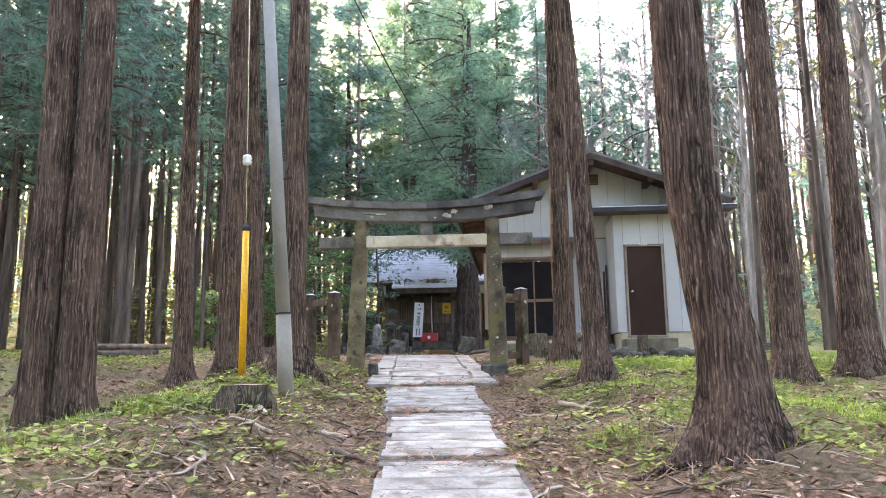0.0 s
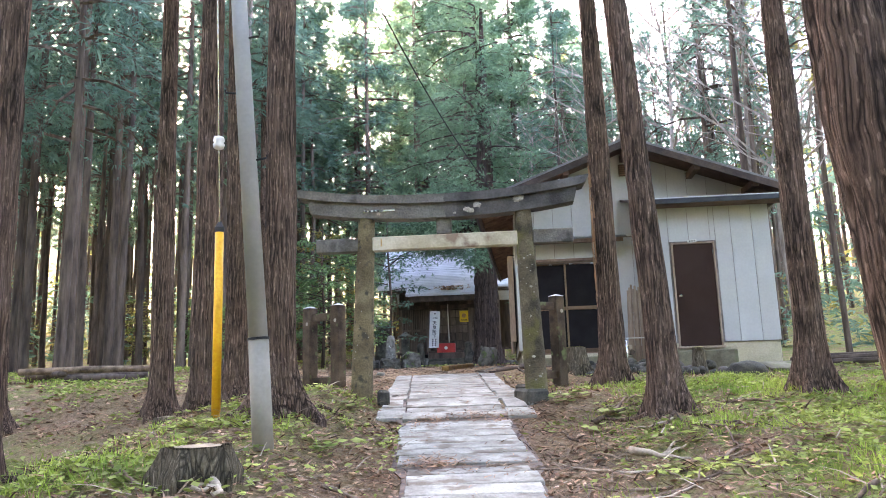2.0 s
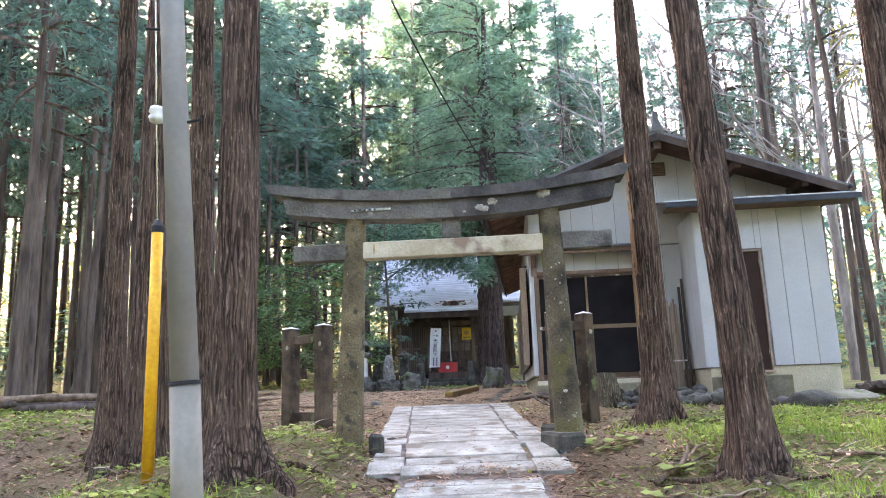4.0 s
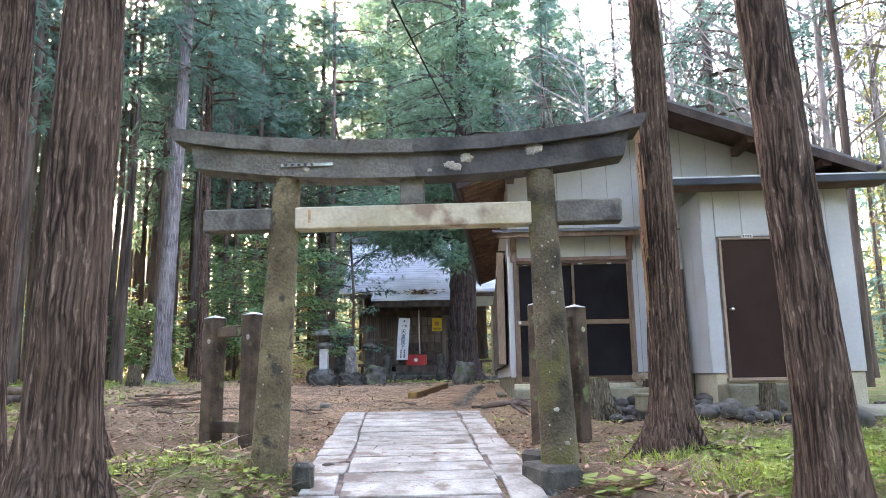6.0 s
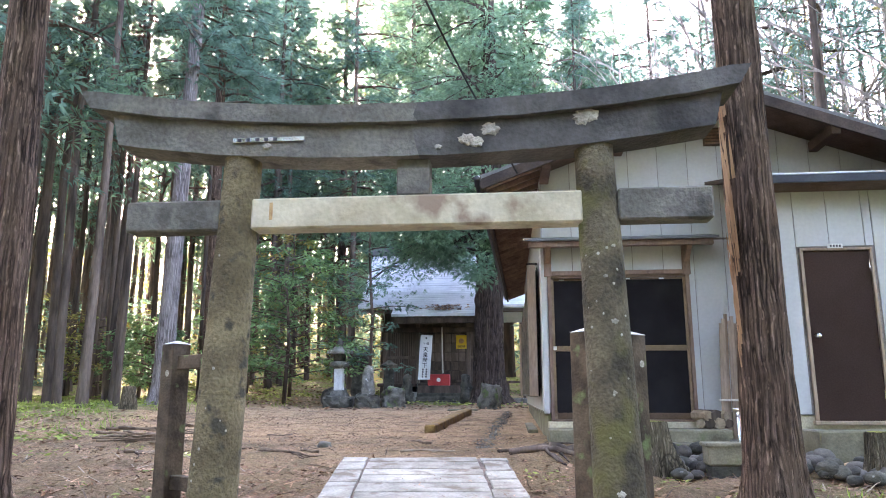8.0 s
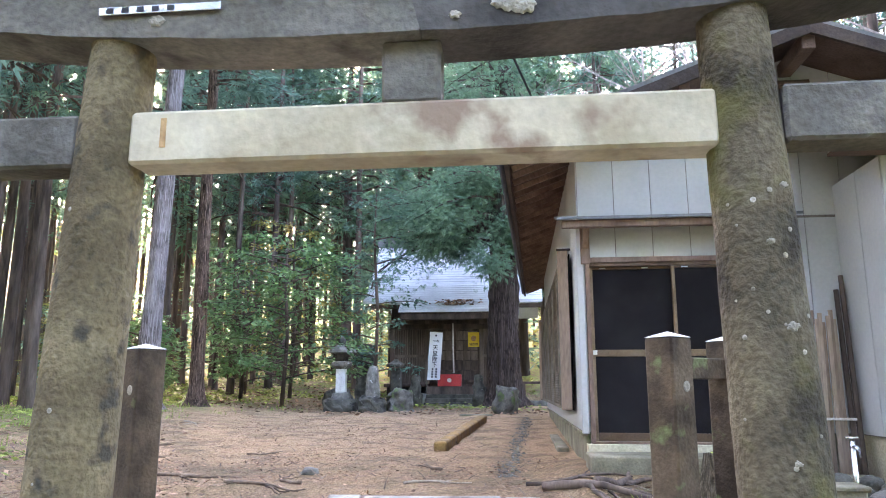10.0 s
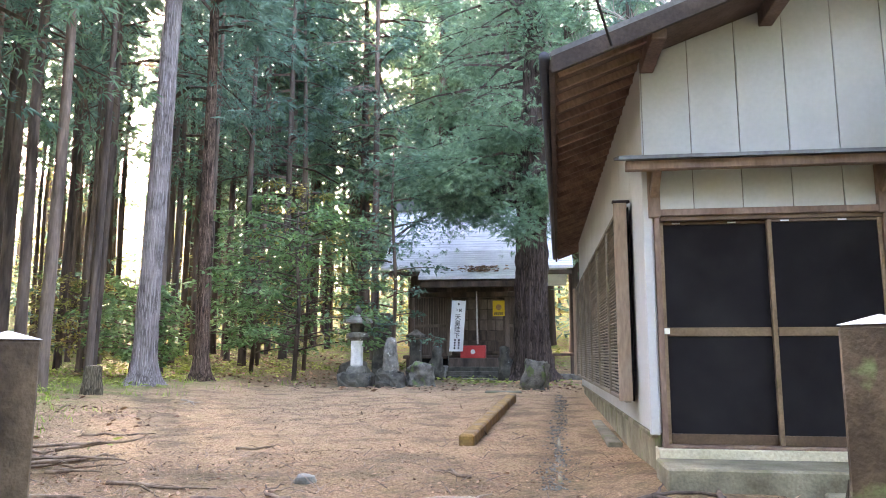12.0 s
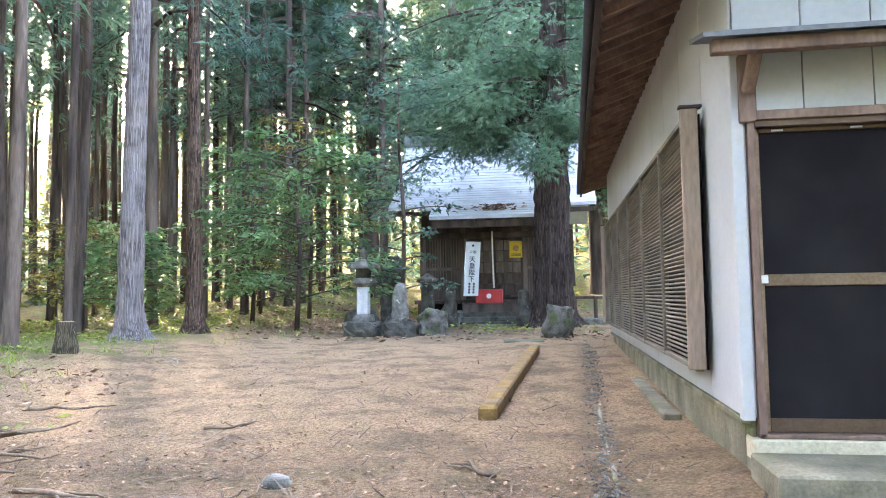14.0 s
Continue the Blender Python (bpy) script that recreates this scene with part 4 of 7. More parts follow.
# ---- trees ----
def trunk_geo(pts, radii, sides=28, step=0.12, flare=0.7, ridge=0.05, seed=0, lobes=5):
    """A trunk along a line of points, with root flare and long bark ridges."""
    pts = [Vector(p) for p in pts]
    cum = [0.0]
    for a, b in zip(pts, pts[1:]):
        cum.append(cum[-1] + (b - a).length)
    g = Geo()
    ss, s = [], 0.0
    while s < cum[-1]:
        ss.append(s)
        s += step if s < 5 else step * 3
    ss.append(cum[-1])
    for s in ss:
        cx, cy, cz = (float(np.interp(s, cum, [p[k] for p in pts])) for k in range(3))
        r = float(np.interp(s, cum, radii))
        fl = flare * math.exp(-max(0.0, s - 0.20) / 0.25)
        for k in range(sides):
            w = 2 * math.pi * k / sides
            c, q = math.cos(w), math.sin(w)
            lobe = fl * (0.55 + 0.9 * max(0.0, math.cos(w * lobes + seed * 1.7 + 0.6 * math.sin(w * 2 + seed))) ** 1.5)
            rid = ridge * (0.9 * fbm(c * 3.2 + seed, q * 3.2, s * 0.6) + 1.1 * abs(fbm(c * 8 + seed, q * 8, s * 1.1, 2)))
            rr = r * (1 + lobe + rid * 1.6)
            g.v.append((cx + rr * c, cy + rr * q, cz))
    n = len(ss)
    for i in range(n - 1):
        for k in range(sides):
            g.f.append((i * sides + k, i * sides + (k + 1) % sides, (i + 1) * sides + (k + 1) % sides, (i + 1) * sides + k))
    return g


def sprays(placed, template):
    """placed: rows of (position, forward, up, size). One mesh of all."""
    tv, tf = template
    P = np.array([p[0] for p in placed])
    Fw = np.array([p[1] for p in placed])
    U = np.array([p[2] for p in placed])
    S = np.array([p[3] for p in placed])[:, None]
    Fw = Fw / (np.linalg.norm(Fw, axis=1, keepdims=True) + 1e-9)
    R = np.cross(Fw, U)
    R = R / (np.linalg.norm(R, axis=1, keepdims=True) + 1e-9)
    N = np.cross(R, Fw)
    V = (P[:, None, :] + S[:, None] * (tv[None, :, 0:1] * R[:, None, :] + tv[None, :, 1:2] * Fw[:, None, :] + tv[None, :, 2:3] * N[:, None, :])).reshape(-1, 3)
    T = (tf[None] + (np.arange(len(placed)) * len(tv))[:, None, None]).reshape(-1, 3)
    return V, T


def mesh_np(name, V, T, mat):
    me = bpy.data.meshes.new(name)
    me.vertices.add(len(V))
    me.vertices.foreach_set("co", V.astype(np.float32).ravel())
    me.loops.add(len(T) * 3)
    me.loops.foreach_set("vertex_index", T.astype(np.int32).ravel())
    me.polygons.add(len(T))
    me.polygons.foreach_set("loop_start", np.arange(0, len(T) * 3, 3, dtype=np.int32))
    me.materials.append(mat)
    me.update(calc_edges=True)
    me.validate()
    return me




def tuft_template(blades, wide):
    """A fan of slim blades, as one needle spray ends."""
    v, f = [], []
    for k in range(blades):
        w = (k / (blades - 1) - 0.5) * 2.3
        ln = 1.0 - 0.30 * abs(w)
        d, q = (math.sin(w), math.cos(w)), (math.cos(w), -math.sin(w))
        b = len(v)
        v += [(0.12 * d[0] - wide * q[0] * 0.4, 0.12 * d[1] - wide * q[1] * 0.4, 0), (0.45 * ln * d[0] + wide * q[0], 0.45 * ln * d[1] + wide * q[1], 0.03), (ln * d[0], ln * d[1], -0.16 * ln)]
        f.append((b, b + 1, b + 2))
    return np.array(v), np.array(f)


TUFT = tuft_template(5, 0.085)
TUFT_FINE = tuft_template(7, 0.055)


def clump_crown(h0, h1, rad, branches, clumps, per, size, seed, droop=0.35, template=TUFT, lean=(0, 0), mat=NEEDLE, tip=0.25, bark=BARK_FAR, flat=0.45):
    """Limbs that carry uneven clumps of needle tufts, with gaps between, as two meshes."""
    rnd = random.Random(seed)
    placed, wood = [], Geo()
    for b in range(branches):
        k = (b + rnd.random()) / branches
        h = h0 + (h1 - h0) * k
        w = rnd.uniform(0, 2 * math.pi)
        ln = rad * ((1 - k) ** 0.75 * (1 - tip) + tip) * rnd.uniform(0.45, 1.15)
        d = Vector((math.cos(w) + lean[0], math.sin(w) + lean[1], 0))
        ln *= max(0.35, d.length)
        d = d.normalized()
        side = Vector((-d.y, d.x, 0))
        bend, rise = rnd.uniform(-0.35, 0.35), rnd.uniform(-0.05, 0.35)
        line = [Vector((0, 0, h)) + d * (ln * t) + side * (bend * ln * t * t) + Vector((0, 0, ln * (rise * t - droop * t * t))) for t in (0, 0.33, 0.67, 1)]
        wood.tube(line, [0.045 * (1 - t) * (0.5 + ln / 4) + 0.006 for t in (0, .33, .67, 1)], 3, False)
        for c in range(clumps):
            t = rnd.uniform(0.3, 1.0)
            q = min(2, int(t * 3))
            mid = line[q].lerp(line[q + 1], t * 3 - q) + side * rnd.gauss(0, 0.17 * ln) * (1.2 - t) + Vector((0, 0, rnd.gauss(-0.03, 0.05) * ln))
            if c:
                wood.tube([line[q], line[q].lerp(mid, 0.6) + Vector((0, 0, 0.03 * ln)), mid], [0.013, 0.009, 0.004], 3, False)
            cr = rnd.uniform(0.10, 0.24) * ln + 0.12
            for _ in range(per):
                o = Vector((rnd.gauss(0, 0.5), rnd.gauss(0, 0.5), rnd.gauss(0, 0.5) * flat)) * cr
                fw = o * (1.6 / cr) + d * 0.6 + Vector((rnd.gauss(0, 0.4), rnd.gauss(0, 0.4), rnd.uniform(-0.7, 0.35)))
                placed.append((tuple(mid + o), tuple(fw), (rnd.gauss(0, 0.7), rnd.gauss(0, 0.7), 1), size * rnd.uniform(0.55, 1.35)))
    V, T = sprays(placed, template)
    return mesh_np("crown", V, T, mat), wood.mesh("limbwork", bark)


def bare_crown(h0, h1, rad, limbs, seed, bark):
    """A leafless crown: limbs that fork into finer and finer twigs."""
    rnd = random.Random(seed)
    wood = Geo()

    def limb(p, d, ln, r, depth):
        pts, q, v = [p], p, d.copy()
        for i in range(3):
            v = (v + Vector((rnd.gauss(0, 0.14), rnd.gauss(0, 0.14), rnd.gauss(0.06, 0.10)))).normalized()
            q = q + v * (ln / 3)
            pts.append(q)
        wood.tube(pts, [r, r * 0.8, r * 0.6, r * 0.3], 3, False)
        if depth:
            for _ in range(3 if depth > 1 else 4):
                i = rnd.randint(1, 3)
                e = (v + Vector((rnd.gauss(0, 0.6), rnd.gauss(0, 0.6), rnd.gauss(0.15, 0.35)))).normalized()
                limb(pts[i], e, ln * rnd.uniform(0.45, 0.7), r * 0.5, depth - 1)
    for b in range(limbs):
        h = h0 + (h1 - h0) * b / limbs
        w = b * 2.4 + rnd.uniform(-0.5, 0.5)
        limb(Vector((0, 0, h)), Vector((math.cos(w), math.sin(w), rnd.uniform(0.5, 1.1))).normalized(), rad * (1.1 - 0.5 * b / limbs), 0.05, 2)
    return wood.mesh("limbwork", bark)


def tree_near(name, pts, radii, label, crown_pair, group="cedars by the approach", bark=BARK, flare=1.05, seed=0, ridge=0.07, sides=40):
    """A tree at true place; its points begin at the ground."""
    base = Vector(pts[0])
    tr = thing(name, Matrix.Translation(base), label, "tree", group)
    loc = [Vector(p) - base for p in pts]
    loc[0].z -= 0.25
    part("trunk", trunk_geo(loc, radii, sides, 0.09, flare, ridge, seed), bark, tr, "", True)
    if crown_pair is not None:
        top = loc[-1]
        m = Matrix.Translation((top.x, top.y, 0)) @ Matrix.Rotation(seed * 1.3, 4, "Z")
        part("crown", crown_pair[0], None, tr, at=m)
        tagged(part("limbwork", crown_pair[1], None, tr, at=m), kind="stuff")
    return tr


HIGH = [clump_crown(9.0, 19, 2.4, 54, 3, 13, 0.34, 40 + k, 0.4, TUFT_FINE, flat=0.6) for k in range(2)]


def up(x, y, dx, dy, h=18.0):
    """A straight leaning trunk line: dx and dy are metres of lean in a height of 4 m."""
    z = rough_z(x, y)
    return [(x, y, z), (x + dx * h / 4, y + dy * h / 4, z + h)]


def near_trees():
    cedar = "tall red-brown cedar with long fibrous bark"
    tree_near("cedar_tree", [(2.72, 2.42, rough_z(2.72, 2.42)), (2.70, 2.42, -0.35), (2.61, 2.42, 0.22), (2.49, 2.42, 1.1), (2.45, 2.42, 2.5), (2.5, 2.4, 7), (2.6, 2.2, 18)],
              [0.23, 0.215, 0.185, 0.168, 0.160, 0.13, 0.03], "leaning red-brown cedar with broad root flare", HIGH[0], seed=1, flare=0.95, ridge=0.09, sides=48)
    tree_near("cedar_tree", up(2.18, 9.35, -0.02, 0), [0.168, 0.03], "cedar with a ragged orange strip up its left side", HIGH[1], seed=2)
    tree_near("cedar_tree", up(2.36, 6.68, -0.22, 0), [0.15, 0.03], cedar + ", leaning", HIGH[0], seed=3)
    tree_near("cedar_tree", up(4.62, 6.2, -0.06, 0), [0.19, 0.03], cedar, HIGH[1], seed=4)
    tree_near("cedar_tree", up(5.62, 6.6, 0.05, 0), [0.20, 0.03], cedar, HIGH[0], seed=5)
    tree_near("cedar_tree", up(4.12, 7.5, 0.02, 0), [0.155, 0.03], cedar, HIGH[1], seed=6)
    tree_near("cedar_tree", up(-3.52, 3.95, -0.05, 0), [0.18, 0.03], "twin-stemmed cedar with shaggy bark", HIGH[0], seed=7, flare=0.5, ridge=0.11, sides=44)
    tree_near("cedar_tree", up(-3.20, 3.98, 0.0, 0), [0.175, 0.03], "twin-stemmed cedar with shaggy bark", HIGH[1], seed=17, flare=0.5, ridge=0.11, sides=44)
    tree_near("cedar_tree", up(-7.1, 9.3, -0.1, 0), [0.21, 0.03], cedar, HIGH[1], seed=8)
    tree_near("cedar_tree", up(-4.78, 10.0, -0.05, 0), [0.17, 0.03], cedar, HIGH[0], seed=9)
    tree_near("cedar_tree", up(-2.86, 7.25, -0.03, 0), [0.175, 0.03], cedar, HIGH[1], seed=10)
    tree_near("cedar_tree", up(-3.27, 9.3, -0.08, 0), [0.17, 0.03], cedar, HIGH[0], seed=11)
    tree_near("cedar_tree", up(-1.62, 6.15, 0.0, 0), [0.172, 0.03], cedar + " and spreading roots", HIGH[1], seed=12, flare=1.5)
    tree_near("peeling_cypress", up(-8.75, 22.9, 0.10, 0), [0.24, 0.12], "tall cypress with pale grey peeling bark", HIGH[0], seed=13, bark=BARK_GREY, group="courtyard trees")
    tree_near("cedar_tree", up(-8.3, 24.8, -0.05, 0), [0.18, 0.05], cedar, HIGH[1], seed=18, group="courtyard trees")


near_trees()


def great_cedar():
    z = rough_z(-0.25, 29.3)
    tr = thing("great_cedar", pose(-0.25, 29.3, z), "huge old cedar with fluted bark beside the shrine", "tree", "courtyard trees")
    part("trunk", trunk_geo([(0, 0, -0.2), (0.0, 0, 1), (0.05, 0, 4), (0.2, 0, 9), (0.3, 0, 16)], [0.50, 0.46, 0.42, 0.30, 0.05], 64, 0.14, 0.75, 0.17, 21, 7), BARK_OLD, tr, "", True)
    c, w = clump_crown(5.4, 18, 4.0, 100, 4, 24, 0.21, 77, 0.30, TUFT_FINE, (-0.30, -0.10), PINE, 0.35, BARK_OLD, 0.55)
    part("crown", c, None, tr)
    tagged(part("limbwork", w, None, tr), kind="stuff")
    # low limbs that hang before the shrine roof
    c, w = clump_crown(4.7, 7.4, 3.6, 22, 7, 80, 0.19, 78, 0.34, TUFT_FINE, (-0.75, -0.25), PINE, 0.5, BARK_OLD, 0.85)
    part("crown", c, None, tr, "low hanging needle sprays")
    tagged(part("limbwork", w, None, tr), kind="stuff")


great_cedar()


# ---- forest round the court ----
def forest_kinds():
    kinds = []
    for k in range(5):
        h = 17 + 2 * (k % 4)
        t = trunk_geo([(0, 0, -0.4), (0.1 * (k % 3 - 1), 0.05, 5), (0.12 * (k % 2), 0, h)], [0.135, 0.105, 0.02], 10, 0.5, 0.5, 0.04, k)
        c, w = clump_crown(6.5 + 1.2 * (k % 3), h + 0.5, 2.5, 40, 3, 6, 0.40, 100 + k, 0.42, TUFT, mat=NEEDLE if k != 3 else PINE, flat=0.7)
        kinds.append((t.mesh("trunk", BARK_FAR, True), c, w))
    return kinds


def plant(kind, x, y, s, turn, label, group, name="conifer", wide=1.0):
    tr = thing(name, Matrix.Translation((x, y, rough_z(x, y))) @ Matrix.Rotation(turn, 4, "Z") @ Matrix.Diagonal((s * wide, s * wide, s, 1)), label, "tree", group)
    for nm, me in zip(("trunk", "crown", "limbwork"), kind):
        if me is not None:
            ob = part(nm, me, None, tr)
            if nm == "limbwork":
                ob["kind"] = "stuff"
    return tr


def near_beam(x, y, w):
    """Whether a tree would stand in the gap through which the low sun comes."""
    dx, dy = x - 0.6, y - 9.4
    along = dx * math.sin(SUN_AZ) + dy * math.cos(SUN_AZ)
    return along > 0 and abs(dx * math.cos(SUN_AZ) - dy * math.sin(SUN_AZ)) < w


def forest():
    rnd = random.Random(11)
    kinds = forest_kinds()
    bare = []
    for k in range(3):
        t = trunk_geo([(0, 0, -0.4), (0.15 * (k - 1), 0.05, 6), (0.2 * (k % 2), 0, 18)], [0.125, 0.10, 0.02], 8, 0.6, 0.4, 0.03, 30 + k)
        c, w = clump_crown(7.5, 18.5, 2.0, 34, 3, 5, 0.42, 130 + k, 0.30, TUFT, mat=NEEDLE if k else YELLOWING)
        bare.append((t.mesh("trunk", BARK_FAR, True), c, w))
    stems = []
    for k in range(3):
        t = trunk_geo([(0, 0, -0.4), (0.12 * (k - 1), 0.1, 7), (0.2 * (1 - k), 0, 17)], [0.108, 0.09, 0.02], 8, 0.6, 0.4, 0.03, 40 + k)
        c, w = clump_crown(8.0 + 1.5 * k, 17.5, 1.6, 26, 2, 5, 0.40, 230 + k, 0.30, TUFT, flat=0.7)
        stems.append((t.mesh("trunk", BARK_FAR, True), c, w))
    dense = []
    for k in range(2):
        t = trunk_geo([(0, 0, -0.4), (0.1, 0, 16)], [0.22, 0.03], 10, 0.5, 0.5, 0.04, 60 + k)
        c, w = clump_crown(3.2, 17.0, 3.3, 84, 4, 13, 0.35, 160 + k, 0.40, TUFT, mat=PINE, flat=0.6)
        dense.append((t.mesh("trunk", BARK_FAR, True), c, w))
    spots, distant = [], {}

    def free(x, y, gap):
        if -9.2 < x < 7.5 and -8 < y < 34:
            return False
        if near_beam(x, y, 0.4):
            return False
        return all((x - a) ** 2 + (y - b) ** 2 > gap * gap for a, b in spots)

    def fill(n, x0, x1, y0, y1, gap, pool, label, group, name="conifer"):
        tries = 0
        while n and tries < 4000:
            tries += 1
            x, y = rnd.uniform(x0, x1), rnd.uniform(y0, y1)
            if free(x, y, gap):
                spots.append((x, y))
                kind, s, turn, wide = rnd.choice(pool), rnd.uniform(0.85, 1.2), rnd.uniform(0, 6.28), rnd.uniform(0.75, 1.25)
                if math.hypot(x, y - 8) < 33:
                    plant(kind, x, y, s, turn, label, group, name, wide)
                else:
                    m = Matrix.Translation((x, y, rough_z(x, y))) @ Matrix.Rotation(turn, 4, "Z") @ Matrix.Diagonal((s * wide, s * wide, s, 1))
                    for me in kind:
                        distant.setdefault(me.materials[0], []).append((me, np.array(m)))
                n -= 1
    green, thin, full = "plantation conifer with a bare lower trunk", "slender bare-stemmed conifer against the sky", "dense dark green conifer, branched low"
    for x, y, s in ((-7.5, 38, 1.35), (-4.2, 39.5, 1.5), (-1.2, 38.5, 1.25), (1.6, 40, 1.5), (4.4, 39, 1.2), (-10.5, 37, 1.4), (-2.8, 43, 1.7), (0.4, 44, 1.7), (-6.2, 44, 1.65), (-13.5, 40, 1.5)):
        spots.append((x, y))
        plant(dense[len(spots) % 2], x, y, s, x * 2.1, full, "dense conifers behind the shrine")
    mid = []
    for k in range(2):
        t = trunk_geo([(0, 0, -0.4), (0.1, 0, 19)], [0.135, 0.03], 12, 0.4, 0.5, 0.05, 70 + k)
        c, w = clump_crown(6.2 + k, 19.5, 3.0, 52, 4, 10, 0.30, 190 + k, 0.45, TUFT, flat=0.75)
        mid.append((t.mesh("trunk", BARK_FAR, True), c, w))
    for k, (x, y) in enumerate(((-10.6, 16.5), (-11.8, 20.5), (-11.0, 27.5), (-13.0, 32.0), (-9.6, 34.0), (-14.0, 25.0), (-16.5, 19.0), (9.0, 28.0), (-6.4, 35.4), (3.6, 35.0), (7.4, 37.0), (-13.5, 12.5))):
        spots.append((x, y))
        plant(mid[k % 2], x, y, 1.0 + 0.12 * (k % 3), x + y, "tall conifer hung with drooping needle sprays", "conifers at the court edge")
    fill(30, -24, -9, 14, 42, 2.1, kinds, green, "plantation beside the court")
    fill(34, -34, -8, 24, 58, 2.0, kinds + bare, green, "plantation beside the court")
    fill(150, -30, -9.2, 17, 52, 0.95, stems, "slender plantation stem with a high crown", "plantation beside the court")
    fill(26, -9, 12, 40, 62, 1.3, stems, "slender plantation stem with a high crown", "plantation behind the shrine")
    fill(14, -28, -10.5, -2, 16, 1.8, stems, "slender plantation stem with a high crown", "plantation beside the court")
    fill(7, -26, -11, -4, 14, 2.6, kinds, green, "plantation beside the court")
    fill(20, -9, 8, 38, 60, 2.2, kinds, green, "plantation behind the shrine")
    fill(46, 8, 34, 14, 60, 1.5, bare + stems, thin, "thin trees behind the hall")
    fill(14, 7.6, 20, 2, 16, 2.2, bare, thin, "thin trees behind the hall")
    fill(8, 7, 14, 34, 46, 2.4, kinds, green, "thin trees behind the hall")
    fill(14, 8, 32, 18, 50, 1.2, stems, thin, "thin trees behind the hall")
    leafless = []
    for k in range(3):
        t = trunk_geo([(0, 0, -0.4), (0.25 * (k - 1), 0.1, 5), (0.3 * (1 - k), 0, 13)], [0.15, 0.11, 0.02], 8, 0.5, 0.4, 0.03, 50 + k)
        leafless.append((t.mesh("trunk", BARK_PALE, True), None, bare_crown(3.5 + k, 12.5, 3.2, 15, 330 + k, BARK_PALE)))
    for k, (x, y) in enumerate(((2.2, 36.5), (5.6, 34.5), (8.6, 31.5), (10.2, 26.0), (9.4, 20.5), (12.5, 29.5), (14.5, 23.0), (-0.6, 41.5), (6.8, 41.0), (11.5, 17.0), (16.5, 31.0), (13.0, 36.0))):
        spots.append((x, y))
        plant(leafless[k % 3], x, y, 1.0 + 0.15 * (k % 4), 1.7 * k, "bare deciduous tree with fine grey twigs", "bare trees behind the hall", "deciduous_tree")
    # unseen trees behind the camera, added to keep sky light off the hall front
    fill(26, -20, 20, -26, -9, 2.4, dense, full, "plantation down the slope")
    fill(34, -24, 24, -32, -8.5, 2.4, kinds, green, "plantation down the slope")
    for mat, lot in distant.items():
        V, T, k = [], [], 0
        for me, m in lot:
            me.calc_loop_triangles()
            co, tri = np.empty(len(me.vertices) * 3), np.empty(len(me.loop_triangles) * 3, dtype=np.int32)
            me.vertices.foreach_get("co", co)
            me.loop_triangles.foreach_get("vertices", tri)
            V.append(co.reshape(-1, 3) @ m[:3, :3].T + m[:3, 3])
            T.append(tri.reshape(-1, 3) + k)
            k += len(me.vertices)
        ob = new("distant_conifers", mesh_np("distant_conifers", np.concatenate(V), np.concatenate(T), mat))
        tagged(ob, "bare stems of the plantation far behind the court" if mat is BARK_FAR else "green crowns of the plantation far behind the court", "woods", kind="stuff")


forest()


